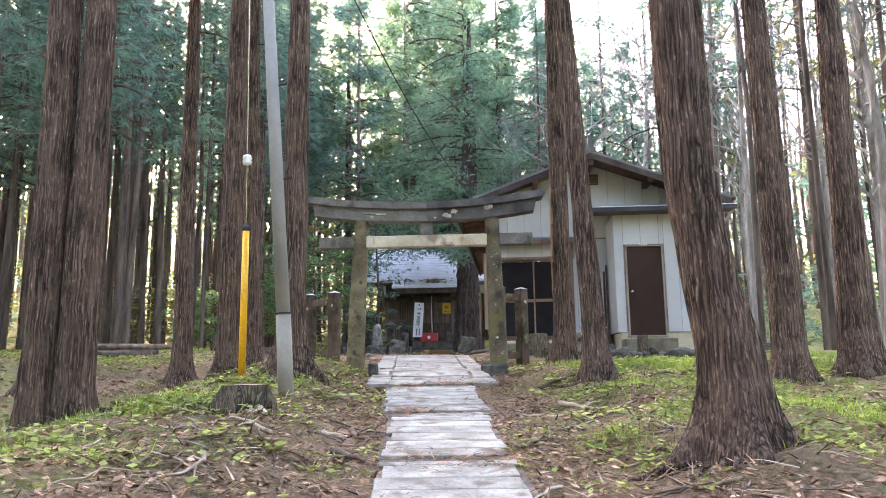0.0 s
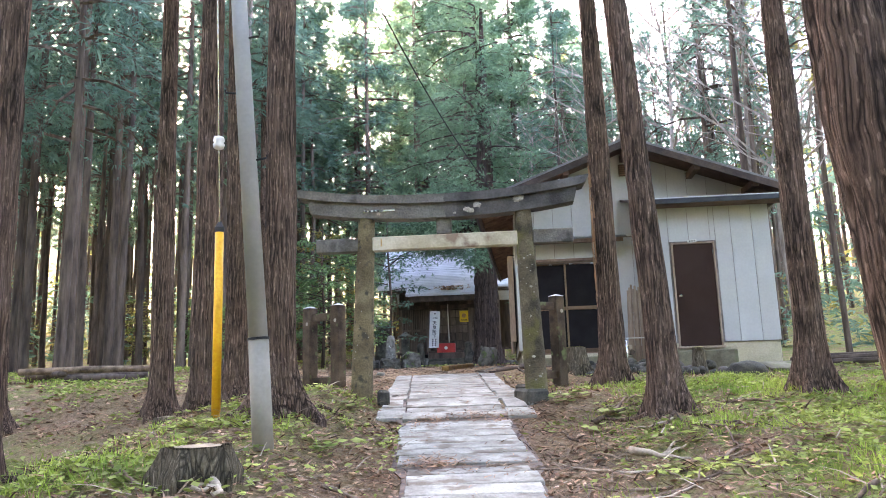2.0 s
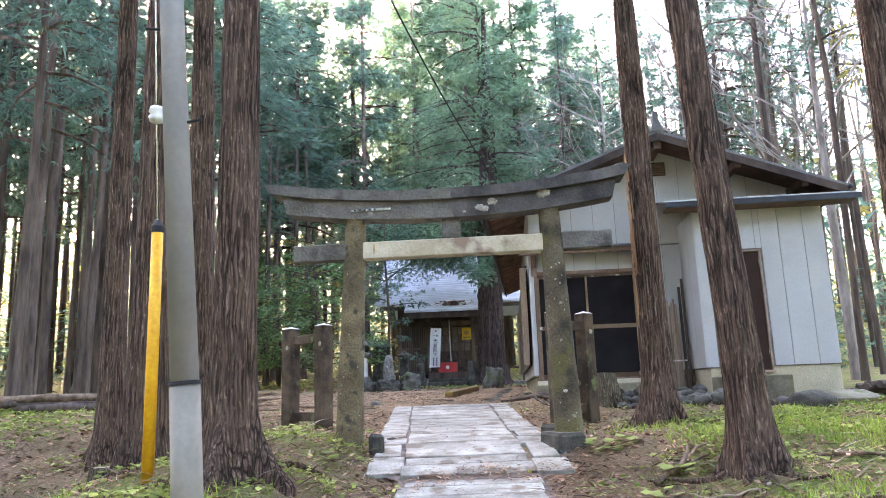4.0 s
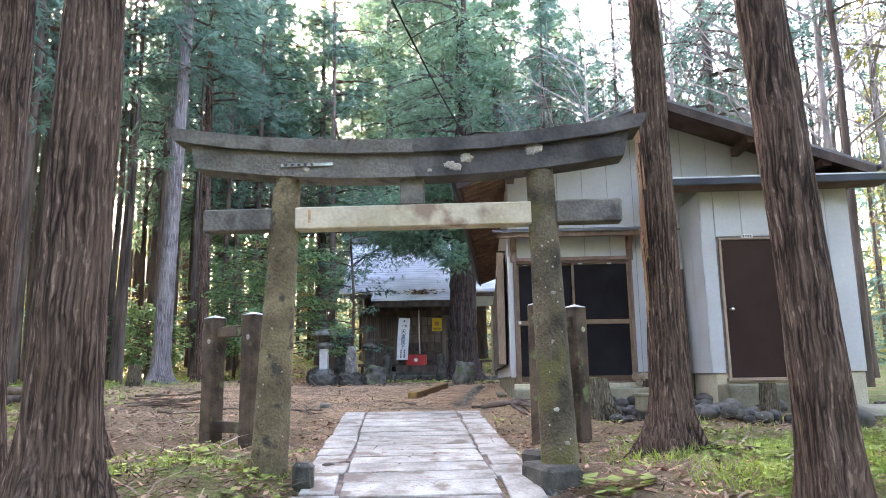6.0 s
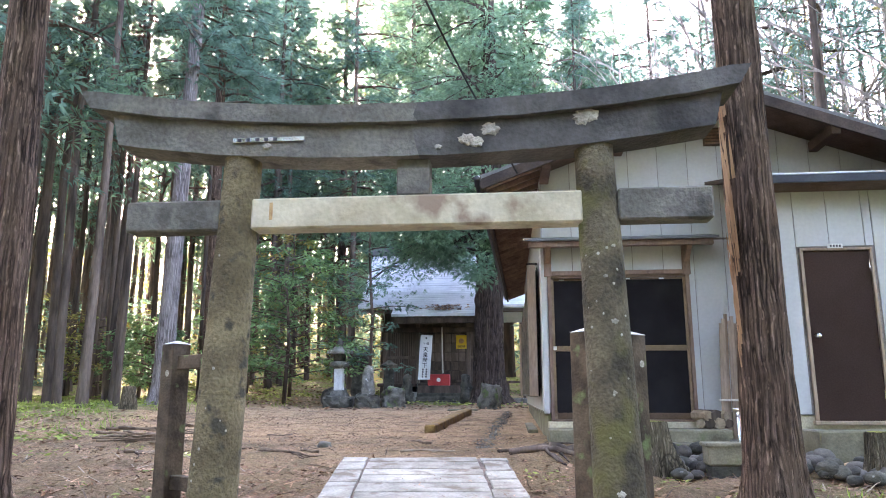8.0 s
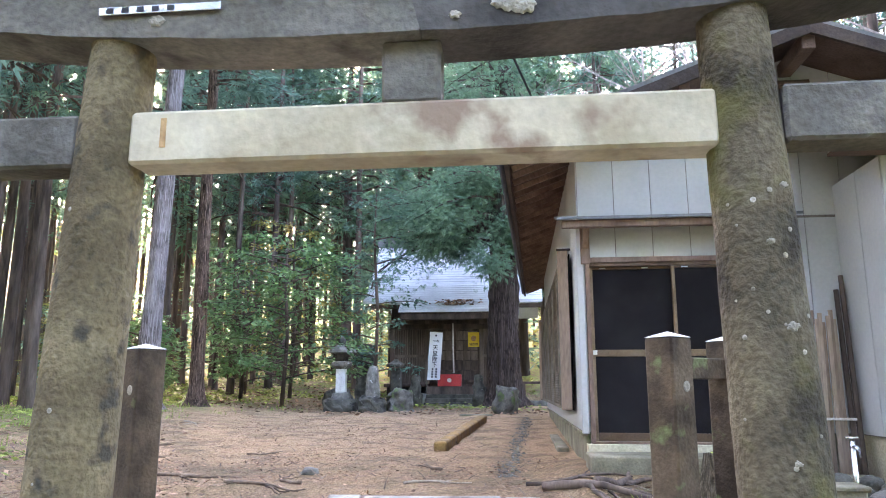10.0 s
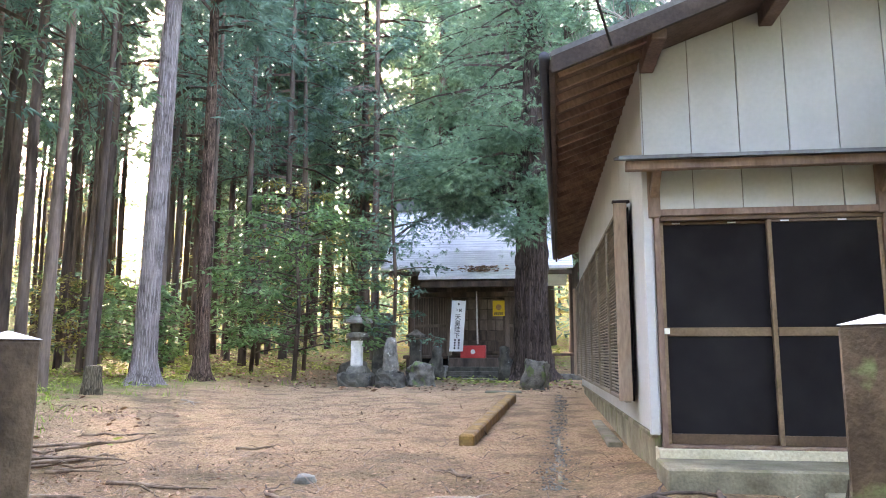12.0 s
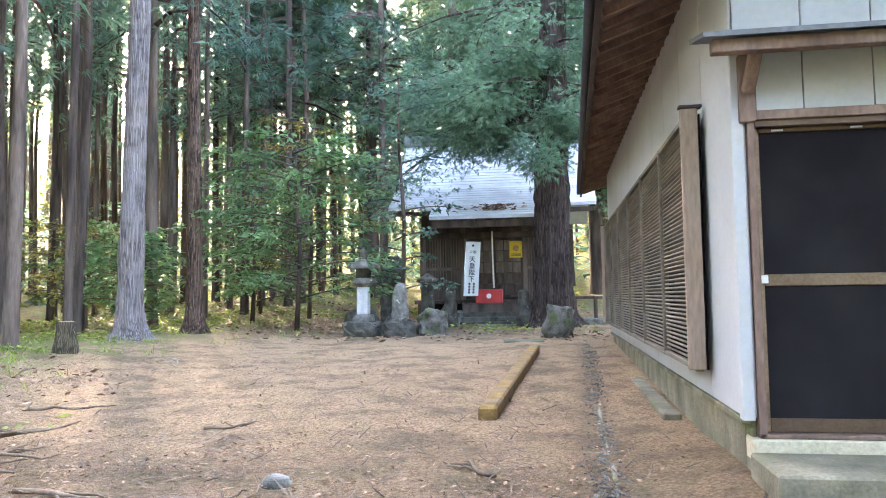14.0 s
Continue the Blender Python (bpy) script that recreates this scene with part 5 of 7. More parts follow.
def far_woods():
    """The woods beyond the near trees: foliage and stems nobody could count."""
    rnd = random.Random(23)
    lots, stems = {"a": [], "b": []}, Geo()
    # full ring; its unseen part behind the camera is there to block light
    for i in range(42000):
        az, d = radians(rnd.uniform(-180, 180)), rnd.uniform(46, 78)
        right = smooth_step(10, 24, math.degrees(az)) * (1 - smooth_step(70, 95, math.degrees(az)))
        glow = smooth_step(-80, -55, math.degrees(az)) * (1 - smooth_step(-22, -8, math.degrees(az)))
        if rnd.random() < max(0.66 * right, 0.50 * glow):
            continue
        top = 30 * (1 - right) + 13 * right
        x, y = -2 + d * math.sin(az), 16 + d * math.cos(az)
        z = ground_z(x, y) + top * rnd.random() ** 0.85
        if fbm(az * 9, z * 0.16, 3.3) < -0.34 or (near_beam(x, y, 0.8) and z > 9):
            continue
        w = rnd.uniform(0, 6.28)
        # towards the sun, half the leaves go yellow to stand for sunlit foliage
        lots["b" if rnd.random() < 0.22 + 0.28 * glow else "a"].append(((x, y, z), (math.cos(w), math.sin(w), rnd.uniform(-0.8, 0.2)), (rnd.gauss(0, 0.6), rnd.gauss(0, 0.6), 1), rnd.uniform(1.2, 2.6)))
    for i in range(330):
        az, d = radians(rnd.uniform(-112, 75)), rnd.uniform(44, 72)
        x, y = -2 + d * math.sin(az), 16 + d * math.cos(az)
        z = ground_z(x, y)
        stems.tube([(x, y, z - 0.5), (x + rnd.gauss(0, 0.3), y, z + 9), (x + rnd.gauss(0, 0.5), y, z + 22)], [0.2, 0.15, 0.04], 6, False)
    for i in range(22000):
        az, d = radians(rnd.uniform(-100, 80)), rnd.uniform(24, 52)
        x, y = -2 + d * math.sin(az), 16 + d * math.cos(az)
        if (-9 < x < 8 and y < 40) or fbm(x * 0.22, y * 0.22, 9.1) < -0.05:
            continue
        w = rnd.uniform(0, 6.28)
        z = ground_z(x, y) + 4.2 * rnd.random() ** 1.5
        lots["b" if rnd.random() < 0.3 else "a"].append(((x, y, z), (math.cos(w), math.sin(w), rnd.uniform(-0.4, 0.5)), (rnd.gauss(0, 0.6), rnd.gauss(0, 0.6), 1), rnd.uniform(0.35, 0.9)))
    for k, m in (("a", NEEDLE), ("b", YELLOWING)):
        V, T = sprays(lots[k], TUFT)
        tagged(new("far_woods", mesh_np("far_woods", V, T, m)), "distant green woods behind the trees" if k == "a" else "distant yellowing woods, extra yellow put in for sunlight", "woods", kind="stuff")
    tagged(new("far_stems", stems.mesh("far_stems", BARK_FAR)), "distant bare stems of the woods", "woods", kind="stuff")


far_woods()


# ---- understory ----
def leaf_template():
    return np.array([(0, 0, 0), (0.24, 0.45, -0.05), (0, 1, -0.1), (-0.24, 0.45, -0.05)]), np.array([(0, 1, 2), (0, 2, 3)])


def understory(x, y, h, rad, seed, label, mat=LEAF, n_limbs=26, leaves=95, size=0.15):
    rnd = random.Random(seed)
    tr = thing("understory_tree", pose(x, y, rough_z(x, y)), label, "tree", "broadleaf trees at the court edge")
    wood, placed = Geo(), []
    wood.tube([(0, 0, -0.2), (0.1, 0, h * 0.4), (-0.05, 0.05, h * 0.75), (0, 0, h)], [0.07, 0.055, 0.035, 0.012], 7)
    for i in range(n_limbs):
        k = 0.16 + 0.82 * i / n_limbs
        w = i * 2.4 + rnd.uniform(-0.4, 0.4)
        ln = rad * (1.15 - 0.75 * abs(k - 0.45)) * rnd.uniform(0.65, 1.1)
        d, s = Vector((math.cos(w), math.sin(w), 0)), Vector((-math.sin(w), math.cos(w), 0))
        line = [Vector((0, 0, h * k)) + d * (ln * t) + Vector((0, 0, ln * (0.32 * t - 0.25 * t * t))) + s * (0.12 * ln * math.sin(3 * t + i)) for t in (0, 0.25, 0.5, 0.75, 1)]
        wood.tube(line, [0.026, 0.02, 0.015, 0.01, 0.004], 4, False)
        for j in range(leaves):
            t = 0.25 + 0.75 * rnd.random() ** 0.8
            q = min(3, int(t * 4))
            p = line[q].lerp(line[q + 1], t * 4 - q) + s * rnd.gauss(0, 0.22 * ln * (1.15 - t)) + Vector((0, 0, rnd.gauss(0, 0.07)))
            placed.append((tuple(p), (rnd.gauss(0, 1) + d.x, rnd.gauss(0, 1) + d.y, rnd.gauss(-0.3, 0.4)), (rnd.gauss(0, 0.5), rnd.gauss(0, 0.5), 1), size * rnd.uniform(0.6, 1.4)))
    part("trunk", wood, BARK_FAR, tr, "thin dark stem and limbs", True)
    V, T = sprays(placed, leaf_template())
    part("crown", mesh_np("crown", V, T, mat), None, tr)


understory(-6.7, 27.0, 5.0, 2.7, 1, "spreading dark green broadleaf tree with layered boughs", n_limbs=34, leaves=130, size=0.17)
understory(-8.6, 28.6, 3.6, 1.9, 2, "dark green broadleaf shrub at the court edge")
understory(-7.6, 30.5, 6.4, 2.2, 3, "slender broadleaf tree with yellow-green leaves", YELLOWING)
understory(-10.4, 25.5, 2.4, 1.3, 4, "low broadleaf shrub at the court edge")
understory(-11.8, 27.5, 2.8, 1.5, 5, "low broadleaf shrub at the court edge")
understory(-9.6, 31.5, 4.5, 2.0, 6, "dark green broadleaf shrub at the court edge")
understory(-14.5, 29.0, 3.0, 1.7, 7, "low broadleaf shrub at the court edge", YELLOWING)
understory(-4.1, 27.6, 6.8, 1.5, 8, "thin sapling with sparse drooping boughs", NEEDLE, 22, 60)


# ---- shrine ----
def build_shrine():
    Y, X = 32.0, -2.06
    g0 = 0.30
    sh = thing("shrine", pose(0, 0, 0), "small dark wooden shrine with pale metal roof", "shrine")
    part("platform", Geo().box(X - 2.45, Y - 0.55, 0.9, X + 2.45, Y + 4.2, 1.02, 0.02), OLDWOOD, sh, "raised dark plank floor")
    for k in range(6):
        x = X - 2.3 + k * 0.92
        part("floor_post", Geo().box(x - 0.06, Y - 0.45, g0 - 0.1, x + 0.06, Y - 0.33, 0.9, 0.01), OLDWOOD, sh)
    # black sheet in place of the shaded hollow below the floor
    part("under_wall", Geo().box(X - 2.3, Y + 0.3, g0 - 0.1, X + 2.3, Y + 0.36, 0.9, 0.005), BLACK, sh, "black sheet put in for the shade under the floor")
    for x in (X - 2.25, X - 0.98, X + 0.98, X + 2.25):
        part("column", Geo().box(x - 0.075, Y - 0.075, 1.02, x + 0.075, Y + 0.075, 3.30, 0.01), PALEWOOD, sh, "greyed square column")
    for s in (-1, 1):
        w = part("wall_panel", Geo().box(X + s * 1.61 - 0.56, Y + 0.01, 1.02, X + s * 1.61 + 0.56, Y + 0.05, 3.2, 0.005), OLDWOOD, sh, "dark wall with vertical lattice")
        part("rail", Geo().box(X + s * 1.61 - 0.55, Y - 0.03, 1.95, X + s * 1.61 + 0.55, Y + 0.005, 2.05, 0.004), PALEWOOD, w)
        for k in range(13):
            x = X + s * 1.61 - 0.51 + k * 0.085
            part("lattice_bar", Geo().box(x - 0.016, Y - 0.02, 1.1, x + 0.016, Y + 0.005, 2.95, 0.003), PALEWOOD, w)
    for s in (-1, 1):
        d = part("door", Geo().box(X + s * 0.46 - 0.435, Y + 0.0, 1.08, X + s * 0.46 + 0.435, Y + 0.05, 2.95, 0.005), OLDWOOD, sh, "panelled dark wooden door")
        for i in range(3):
            for j in range(5):
                x, z = X + s * 0.46 - 0.40 + i * 0.27, 1.16 + j * 0.35
                part("door_panel", Geo().box(x, Y - 0.018, z, x + 0.245, Y - 0.001, z + 0.32, 0.004), PALEWOOD if j > 1 else OLDWOOD, d)
    part("lintel", Geo().box(X - 2.33, Y - 0.09, 2.96, X + 2.33, Y + 0.06, 3.14, 0.01), OLDWOOD, sh)
    part("wall_top", Geo().box(X - 2.3, Y - 0.02, 3.14, X + 2.3, Y + 0.08, 3.75, 0.01), OLDWOOD, sh)
    for x in (X - 2.3, X + 2.25):
        part("side_wall", Geo().box(x, Y + 0.09, 1.02, x + 0.06, Y + 4.0, 3.75, 0.006), OLDWOOD, sh)
    part("back_wall", Geo().box(X - 2.3, Y + 4.0, 1.02, X + 2.3, Y + 4.06, 3.75, 0.006), OLDWOOD, sh)
    # roof in two depths: main eaves, and the porch roof that comes further down in front
    def slope(x0, x1, ya, za, yb, zb, thick=0.10):
        return Geo().add([(x0, ya, za), (x1, ya, za), (x1, yb, zb), (x0, yb, zb), (x0, ya, za - thick), (x1, ya, za - thick), (x1, yb, zb - thick), (x0, yb, zb - thick)],
                         [(0, 1, 2, 3), (7, 6, 5, 4), (4, 5, 1, 0), (5, 6, 2, 1), (6, 7, 3, 2), (7, 4, 0, 3)])
    bands = []
    prof = [(Y - 1.0, 3.90), (Y + 0.1, 4.62), (Y + 1.1, 5.50), (Y + 1.9, 6.40)]
    for (ya, za), (yb, zb) in zip(prof, prof[1:]):
        bands.append(part("roof_slope", slope(X - 3.15, X + 3.15, ya, za, yb, zb), SILVER, sh, "pale blue-grey sheet-metal roof, faded and stained"))
    bands.append(part("roof_slope", slope(X - 1.75, X + 1.75, Y - 1.75, 3.50, Y - 1.01, 3.885), SILVER, sh))
    part("roof_slope", slope(X - 3.15, X + 3.15, Y + 5.0, 3.9, Y + 1.92, 6.40), SILVER, sh)
    for i, ((ya, za), (yb, zb)) in enumerate(list(zip(prof, prof[1:])) + [((Y - 1.75, 3.50), (Y - 1.0, 3.885))]):
        hw = 3.15 if i < 3 else 1.75
        ln = math.hypot(yb - ya, zb - za)
        m = max(3, int(ln / 0.16))
        seam = Geo().box(-hw, -0.012, 0, hw, 0.012, 0.014, 0.003).mesh("roof_seam", SILVER)
        for k in range(1, m):
            t = k / m
            part("roof_seam", seam, SILVER, bands[i], at=Matrix.Translation((X, ya + (yb - ya) * t, za + (zb - za) * t)) @ Matrix.Rotation(math.atan2(zb - za, yb - ya), 4, "X"))
    heap = Geo()
    rl = random.Random(4)
    for k in range(140):
        u, v = X + rl.gauss(0.15, 0.42), rl.uniform(0.0, 1.0) ** 1.5
        y, z = Y - 1.5 + 0.42 * v, 3.50 + (0.25 + 0.42 * v) * 0.52 + 0.015 + 0.02 * rl.random()
        w = rl.uniform(0, 6.28)
        heap.add([(u, y, z), (u + 0.12 * math.cos(w), y + 0.08 * math.sin(w), z + 0.05), (u + 0.12 * math.cos(w + 1.2), y + 0.08 * math.sin(w + 1.2), z + 0.01)], [(0, 1, 2)])
    tagged(part("roof_litter", heap, DEAD_LEAF), "brown fallen leaves lying on the shrine roof", "litter", kind="stuff")
    part("ridge", Geo().box(X - 3.2, Y + 1.72, 6.36, X + 3.2, Y + 2.12, 6.72, 0.03), ROOF, sh)
    part("porch_beam", Geo().box(X - 1.7, Y - 1.66, 3.16, X + 1.7, Y - 1.52, 3.36, 0.012), OLDWOOD, sh, "dark porch beam")
    part("eave_beam", Geo().box(X - 3.1, Y - 0.92, 3.62, X + 3.1, Y - 0.80, 3.76, 0.012), OLDWOOD, sh)
    for k in range(12):
        x = X - 1.65 + k * 0.30
        part("rafter_end", Geo().box(x - 0.03, Y - 1.70, 3.365, x + 0.03, Y - 0.1, 3.425, 0.004), OLDWOOD, sh)
    part("steps", Geo().box(X - 0.85, Y - 1.25, g0 - 0.1, X + 0.85, Y - 0.56, 0.92, 0.015), OLDWOOD, sh, "dark wooden steps")
    # things at the shrine
    st = thing("stone_steps", pose(0, 0, 0), "low dark stone steps before the shrine", "steps")
    for k in range(3):
        part("step", Geo().box(X - 0.82, 29.85 + k * 0.32, 0.15, X + 0.80, 30.3 + k * 0.32, 0.40 + k * 0.13, 0.02), STONE_DARK, st)
    for x in (X - 0.95, X + 0.93):
        part("cheek_stone", Geo().box(x - 0.13, 29.75, 0.15, x + 0.13, 30.8, 0.68, 0.025), STONE, st)
    part("landing", Geo().box(X - 1.8, 30.81, 0.1, X + 1.8, 31.4, 0.70, 0.02), STONE, st, "pale stone landing edge")
    bx = thing("offering_box", pose(X - 0.08, Y - 0.85, 0.93), "red lacquered offering box with white emblem", "offering box")
    part("box", Geo().box(-0.40, -0.2, 0, 0.40, 0.2, 0.40, 0.01), RED, bx)
    part("emblem", Geo().lathe([(0.075, 0), (0.07, 0.006), (0.02, 0.008)], 16), PORCELAIN, bx, "round white emblem", at=pose(0.0, -0.2, 0.2, 90, 0, 0))
    part("slats", Geo().box(-0.38, -0.18, 0.402, 0.38, 0.18, 0.42, 0.006), OLDWOOD, bx)
    tagged(part("bell_rope", Geo().tube([(X + 0.02, Y - 0.75, 3.1), (X + 0.03, Y - 0.76, 2.2), (X + 0.05, Y - 0.75, 1.38)], [0.022, 0.026, 0.03], 8), ROPE, smooth=True), "pale bell rope hanging before the doors", "rope")
    po = tagged(part("notice", Geo().box(X + 0.50, Y - 0.035, 2.32, X + 0.90, Y - 0.022, 2.84, 0.002), POSTER), "bright yellow notice on the shrine door", "poster")
    for k in range(3):
        part("notice_line", Geo().box(X + 0.55, Y - 0.038, 2.37 + k * 0.03, X + 0.85, Y - 0.0355, 2.385 + k * 0.03, 0.0005), INK, po)
    part("notice_mark", Geo().lathe([(0.10, 0), (0.09, 0.002)], 16), RUST, po, at=pose(X + 0.70, Y - 0.036, 2.62, 90, 0, 0))


build_shrine()


def build_banner():
    bn = thing("prayer_banner", pose(-2.92, 30.75, 0.72), "white cloth banner with black vertical characters on a pole", "banner")
    lean = Matrix.Rotation(radians(-3.5), 4, "Y")
    for z in (0,):
        part("pole", Geo().tube([(0, 0, -0.1), (0.14, 0, 2.12)], [0.016, 0.014], 8), STEEL, bn, "thin metal pole", True)
    part("crossbar", Geo().tube([(0.12, -0.01, 2.05), (0.58, -0.01, 2.03)], [0.010, 0.010], 6), STEEL, bn)
    g = Geo()
    nx, nz = 6, 24
    for j in range(nz + 1):
        for i in range(nx + 1):
            u, v = i / nx, j / nz
            z = 0.42 + 1.62 * v
            x = 0.016 + 0.062 * z + u * 0.44
            g.v.append((x, -0.02 + 0.02 * math.sin(3 * u + 5 * v) + 0.012 * math.sin(9 * v + 2 * u), z))
    for j in range(nz):
        for i in range(nx):
            a = j * (nx + 1) + i
            g.f.append((a, a + 1, a + nx + 2, a + nx + 1))
    cl = part("cloth", g, CLOTH, bn, "white cloth sheet", True)

    def char(text, x, z, size):
        cu = bpy.data.curves.new("character", "FONT")
        cu.body, cu.size, cu.align_x, cu.align_y = text, size, "CENTER", "CENTER"
        cu.offset = 0.002
        tmp = bpy.data.objects.new("character", cu)
        scene.collection.objects.link(tmp)
        bpy.context.view_layer.update()
        me = bpy.data.meshes.new_from_object(tmp.evaluated_get(bpy.context.evaluated_depsgraph_get()))
        bpy.data.objects.remove(tmp)
        me.materials.clear()
        me.materials.append(INK)
        part("character", me, INK, cl, at=pose(x, -0.055, z, 90, 0, 0))
    cx = 0.016 + 0.22
    char("奉", cx - 0.045 + 0.062 * 1.72, 1.72, 0.10)
    char("祝", cx + 0.065 + 0.062 * 1.72, 1.72, 0.10)
    for k, c in enumerate("天皇陛下"):
        z = 1.50 - k * 0.195
        char(c, cx + 0.062 * z, z, 0.19)
    part("crest", Geo().lathe([(0.035, 0), (0.02, 0.002)], 10), INK, cl, at=pose(cx + 0.12, -0.05, 1.92, 90, 0, 0))
    for c in (-0.055, 0.075):
        for k in range(4):
            z = 0.78 - k * 0.085
            part("character", Geo().box(-0.028, -0.001, -0.03, 0.028, 0.001, 0.03, 0.0005), INK, cl, at=pose(cx + c + 0.062 * z, -0.053, z))


build_banner()


# ---- stones, lanterns, statues ----
def rock(name, x, y, sx, sy, sz, seed, mat, label, sink=0.25, rough=0.22, category="rock", group=""):
    bm = bmesh.new()
    bmesh.ops.create_icosphere(bm, subdivisions=3, radius=1)
    for v in bm.verts:
        d = 1 + rough * fbm(v.co.x * 1.3 + seed, v.co.y * 1.3, v.co.z * 1.3) + 0.22 * rough * abs(fbm(v.co.x * 3 + seed, v.co.y * 3, v.co.z * 3)) + 0.05 * fbm(v.co.x * 6 + seed, v.co.y * 6, v.co.z * 6)
        d = min(d, 1.12 - 0.10 * math.sin(seed * 3 + 2 * v.co.x))
        v.co = Vector((v.co.x * sx * d, v.co.y * sy * d, v.co.z * sz * d))
    me = bpy.data.meshes.new(name)
    bm.to_mesh(me)
    bm.free()
    me.materials.append(mat)
    me.polygons.foreach_set("use_smooth", [True] * len(me.polygons))
    z = rough_z(x, y)
    return tagged(new(name, me), label, category, group) if False else place(new(name, me), x, y, z + sz * (1 - sink), label, category, group)


def place(ob, x, y, z, label, category, group):
    ob.matrix_basis = Matrix.Translation((x, y, z))
    return tagged(ob, label, category, group)


def rough_block(sx, sy, z0, z1, seed, amp=0.03, taper=0.0):
    """A hewn block with worn, uneven faces and edges."""
    bm = bmesh.new()
    bmesh.ops.create_cube(bm, size=2.0)
    bmesh.ops.subdivide_edges(bm, edges=bm.edges[:], cuts=6, use_grid_fill=True)
    g = Geo()
    for v in bm.verts:
        x, y, z = v.co
        r = 1 - 0.09 * (abs(x) ** 6 * abs(y) ** 6 + abs(x) ** 6 * abs(z) ** 6 + abs(y) ** 6 * abs(z) ** 6)
        k = 1 - taper * (z + 1) / 2
        p = Vector((x * sx * r * k, y * sy * r * k, z0 + (z * r + 1) / 2 * (z1 - z0)))
        d = Vector((fbm(p.x * 5 + seed, p.y * 5, p.z * 5), fbm(p.x * 5, p.y * 5 + seed, p.z * 5), fbm(p.x * 5, p.y * 5, p.z * 5 + seed)))
        g.v.append(tuple(p + d * amp))
    g.f = [tuple(v.index for v in f.verts) for f in bm.faces]
    bm.free()
    return g


def stone_lantern(x, y):
    z = rough_z(x, y)
    ln = thing("stone_lantern", pose(x, y, z), "weathered granite lantern with pale square shaft", "lantern")
    part("plinth", rough_block(0.44, 0.40, -0.2, 0.34, 1, 0.05), STONE_DARK, ln, "rough dark plinth")
    part("base", rough_block(0.25, 0.25, 0.33, 0.53, 2, 0.02, 0.15), STONE, ln)
    part("shaft", Geo().box(-0.135, -0.135, 0.53, 0.135, 0.135, 1.18, 0.015), STONE_PALE, ln, "pale granite shaft")
    part("platform", Geo().lathe([(0.16, 1.18), (0.30, 1.27), (0.30, 1.36), (0.20, 1.40)], 6), STONE, ln)
    part("fire_box", Geo().lathe([(0.19, 1.40), (0.19, 1.62)], 6), STONE_DARK, ln)
    part("cap", Geo().lathe([(0.20, 1.62), (0.42, 1.64), (0.40, 1.70), (0.22, 1.82), (0.10, 1.86)], 6), STONE, ln, "curved lantern roof")
    part("jewel", Geo().lathe([(0.07, 1.86), (0.11, 1.92), (0.10, 2.0), (0.02, 2.10)], 10), STONE_DARK, ln, "", True)


stone_lantern(-4.75, 26.3)


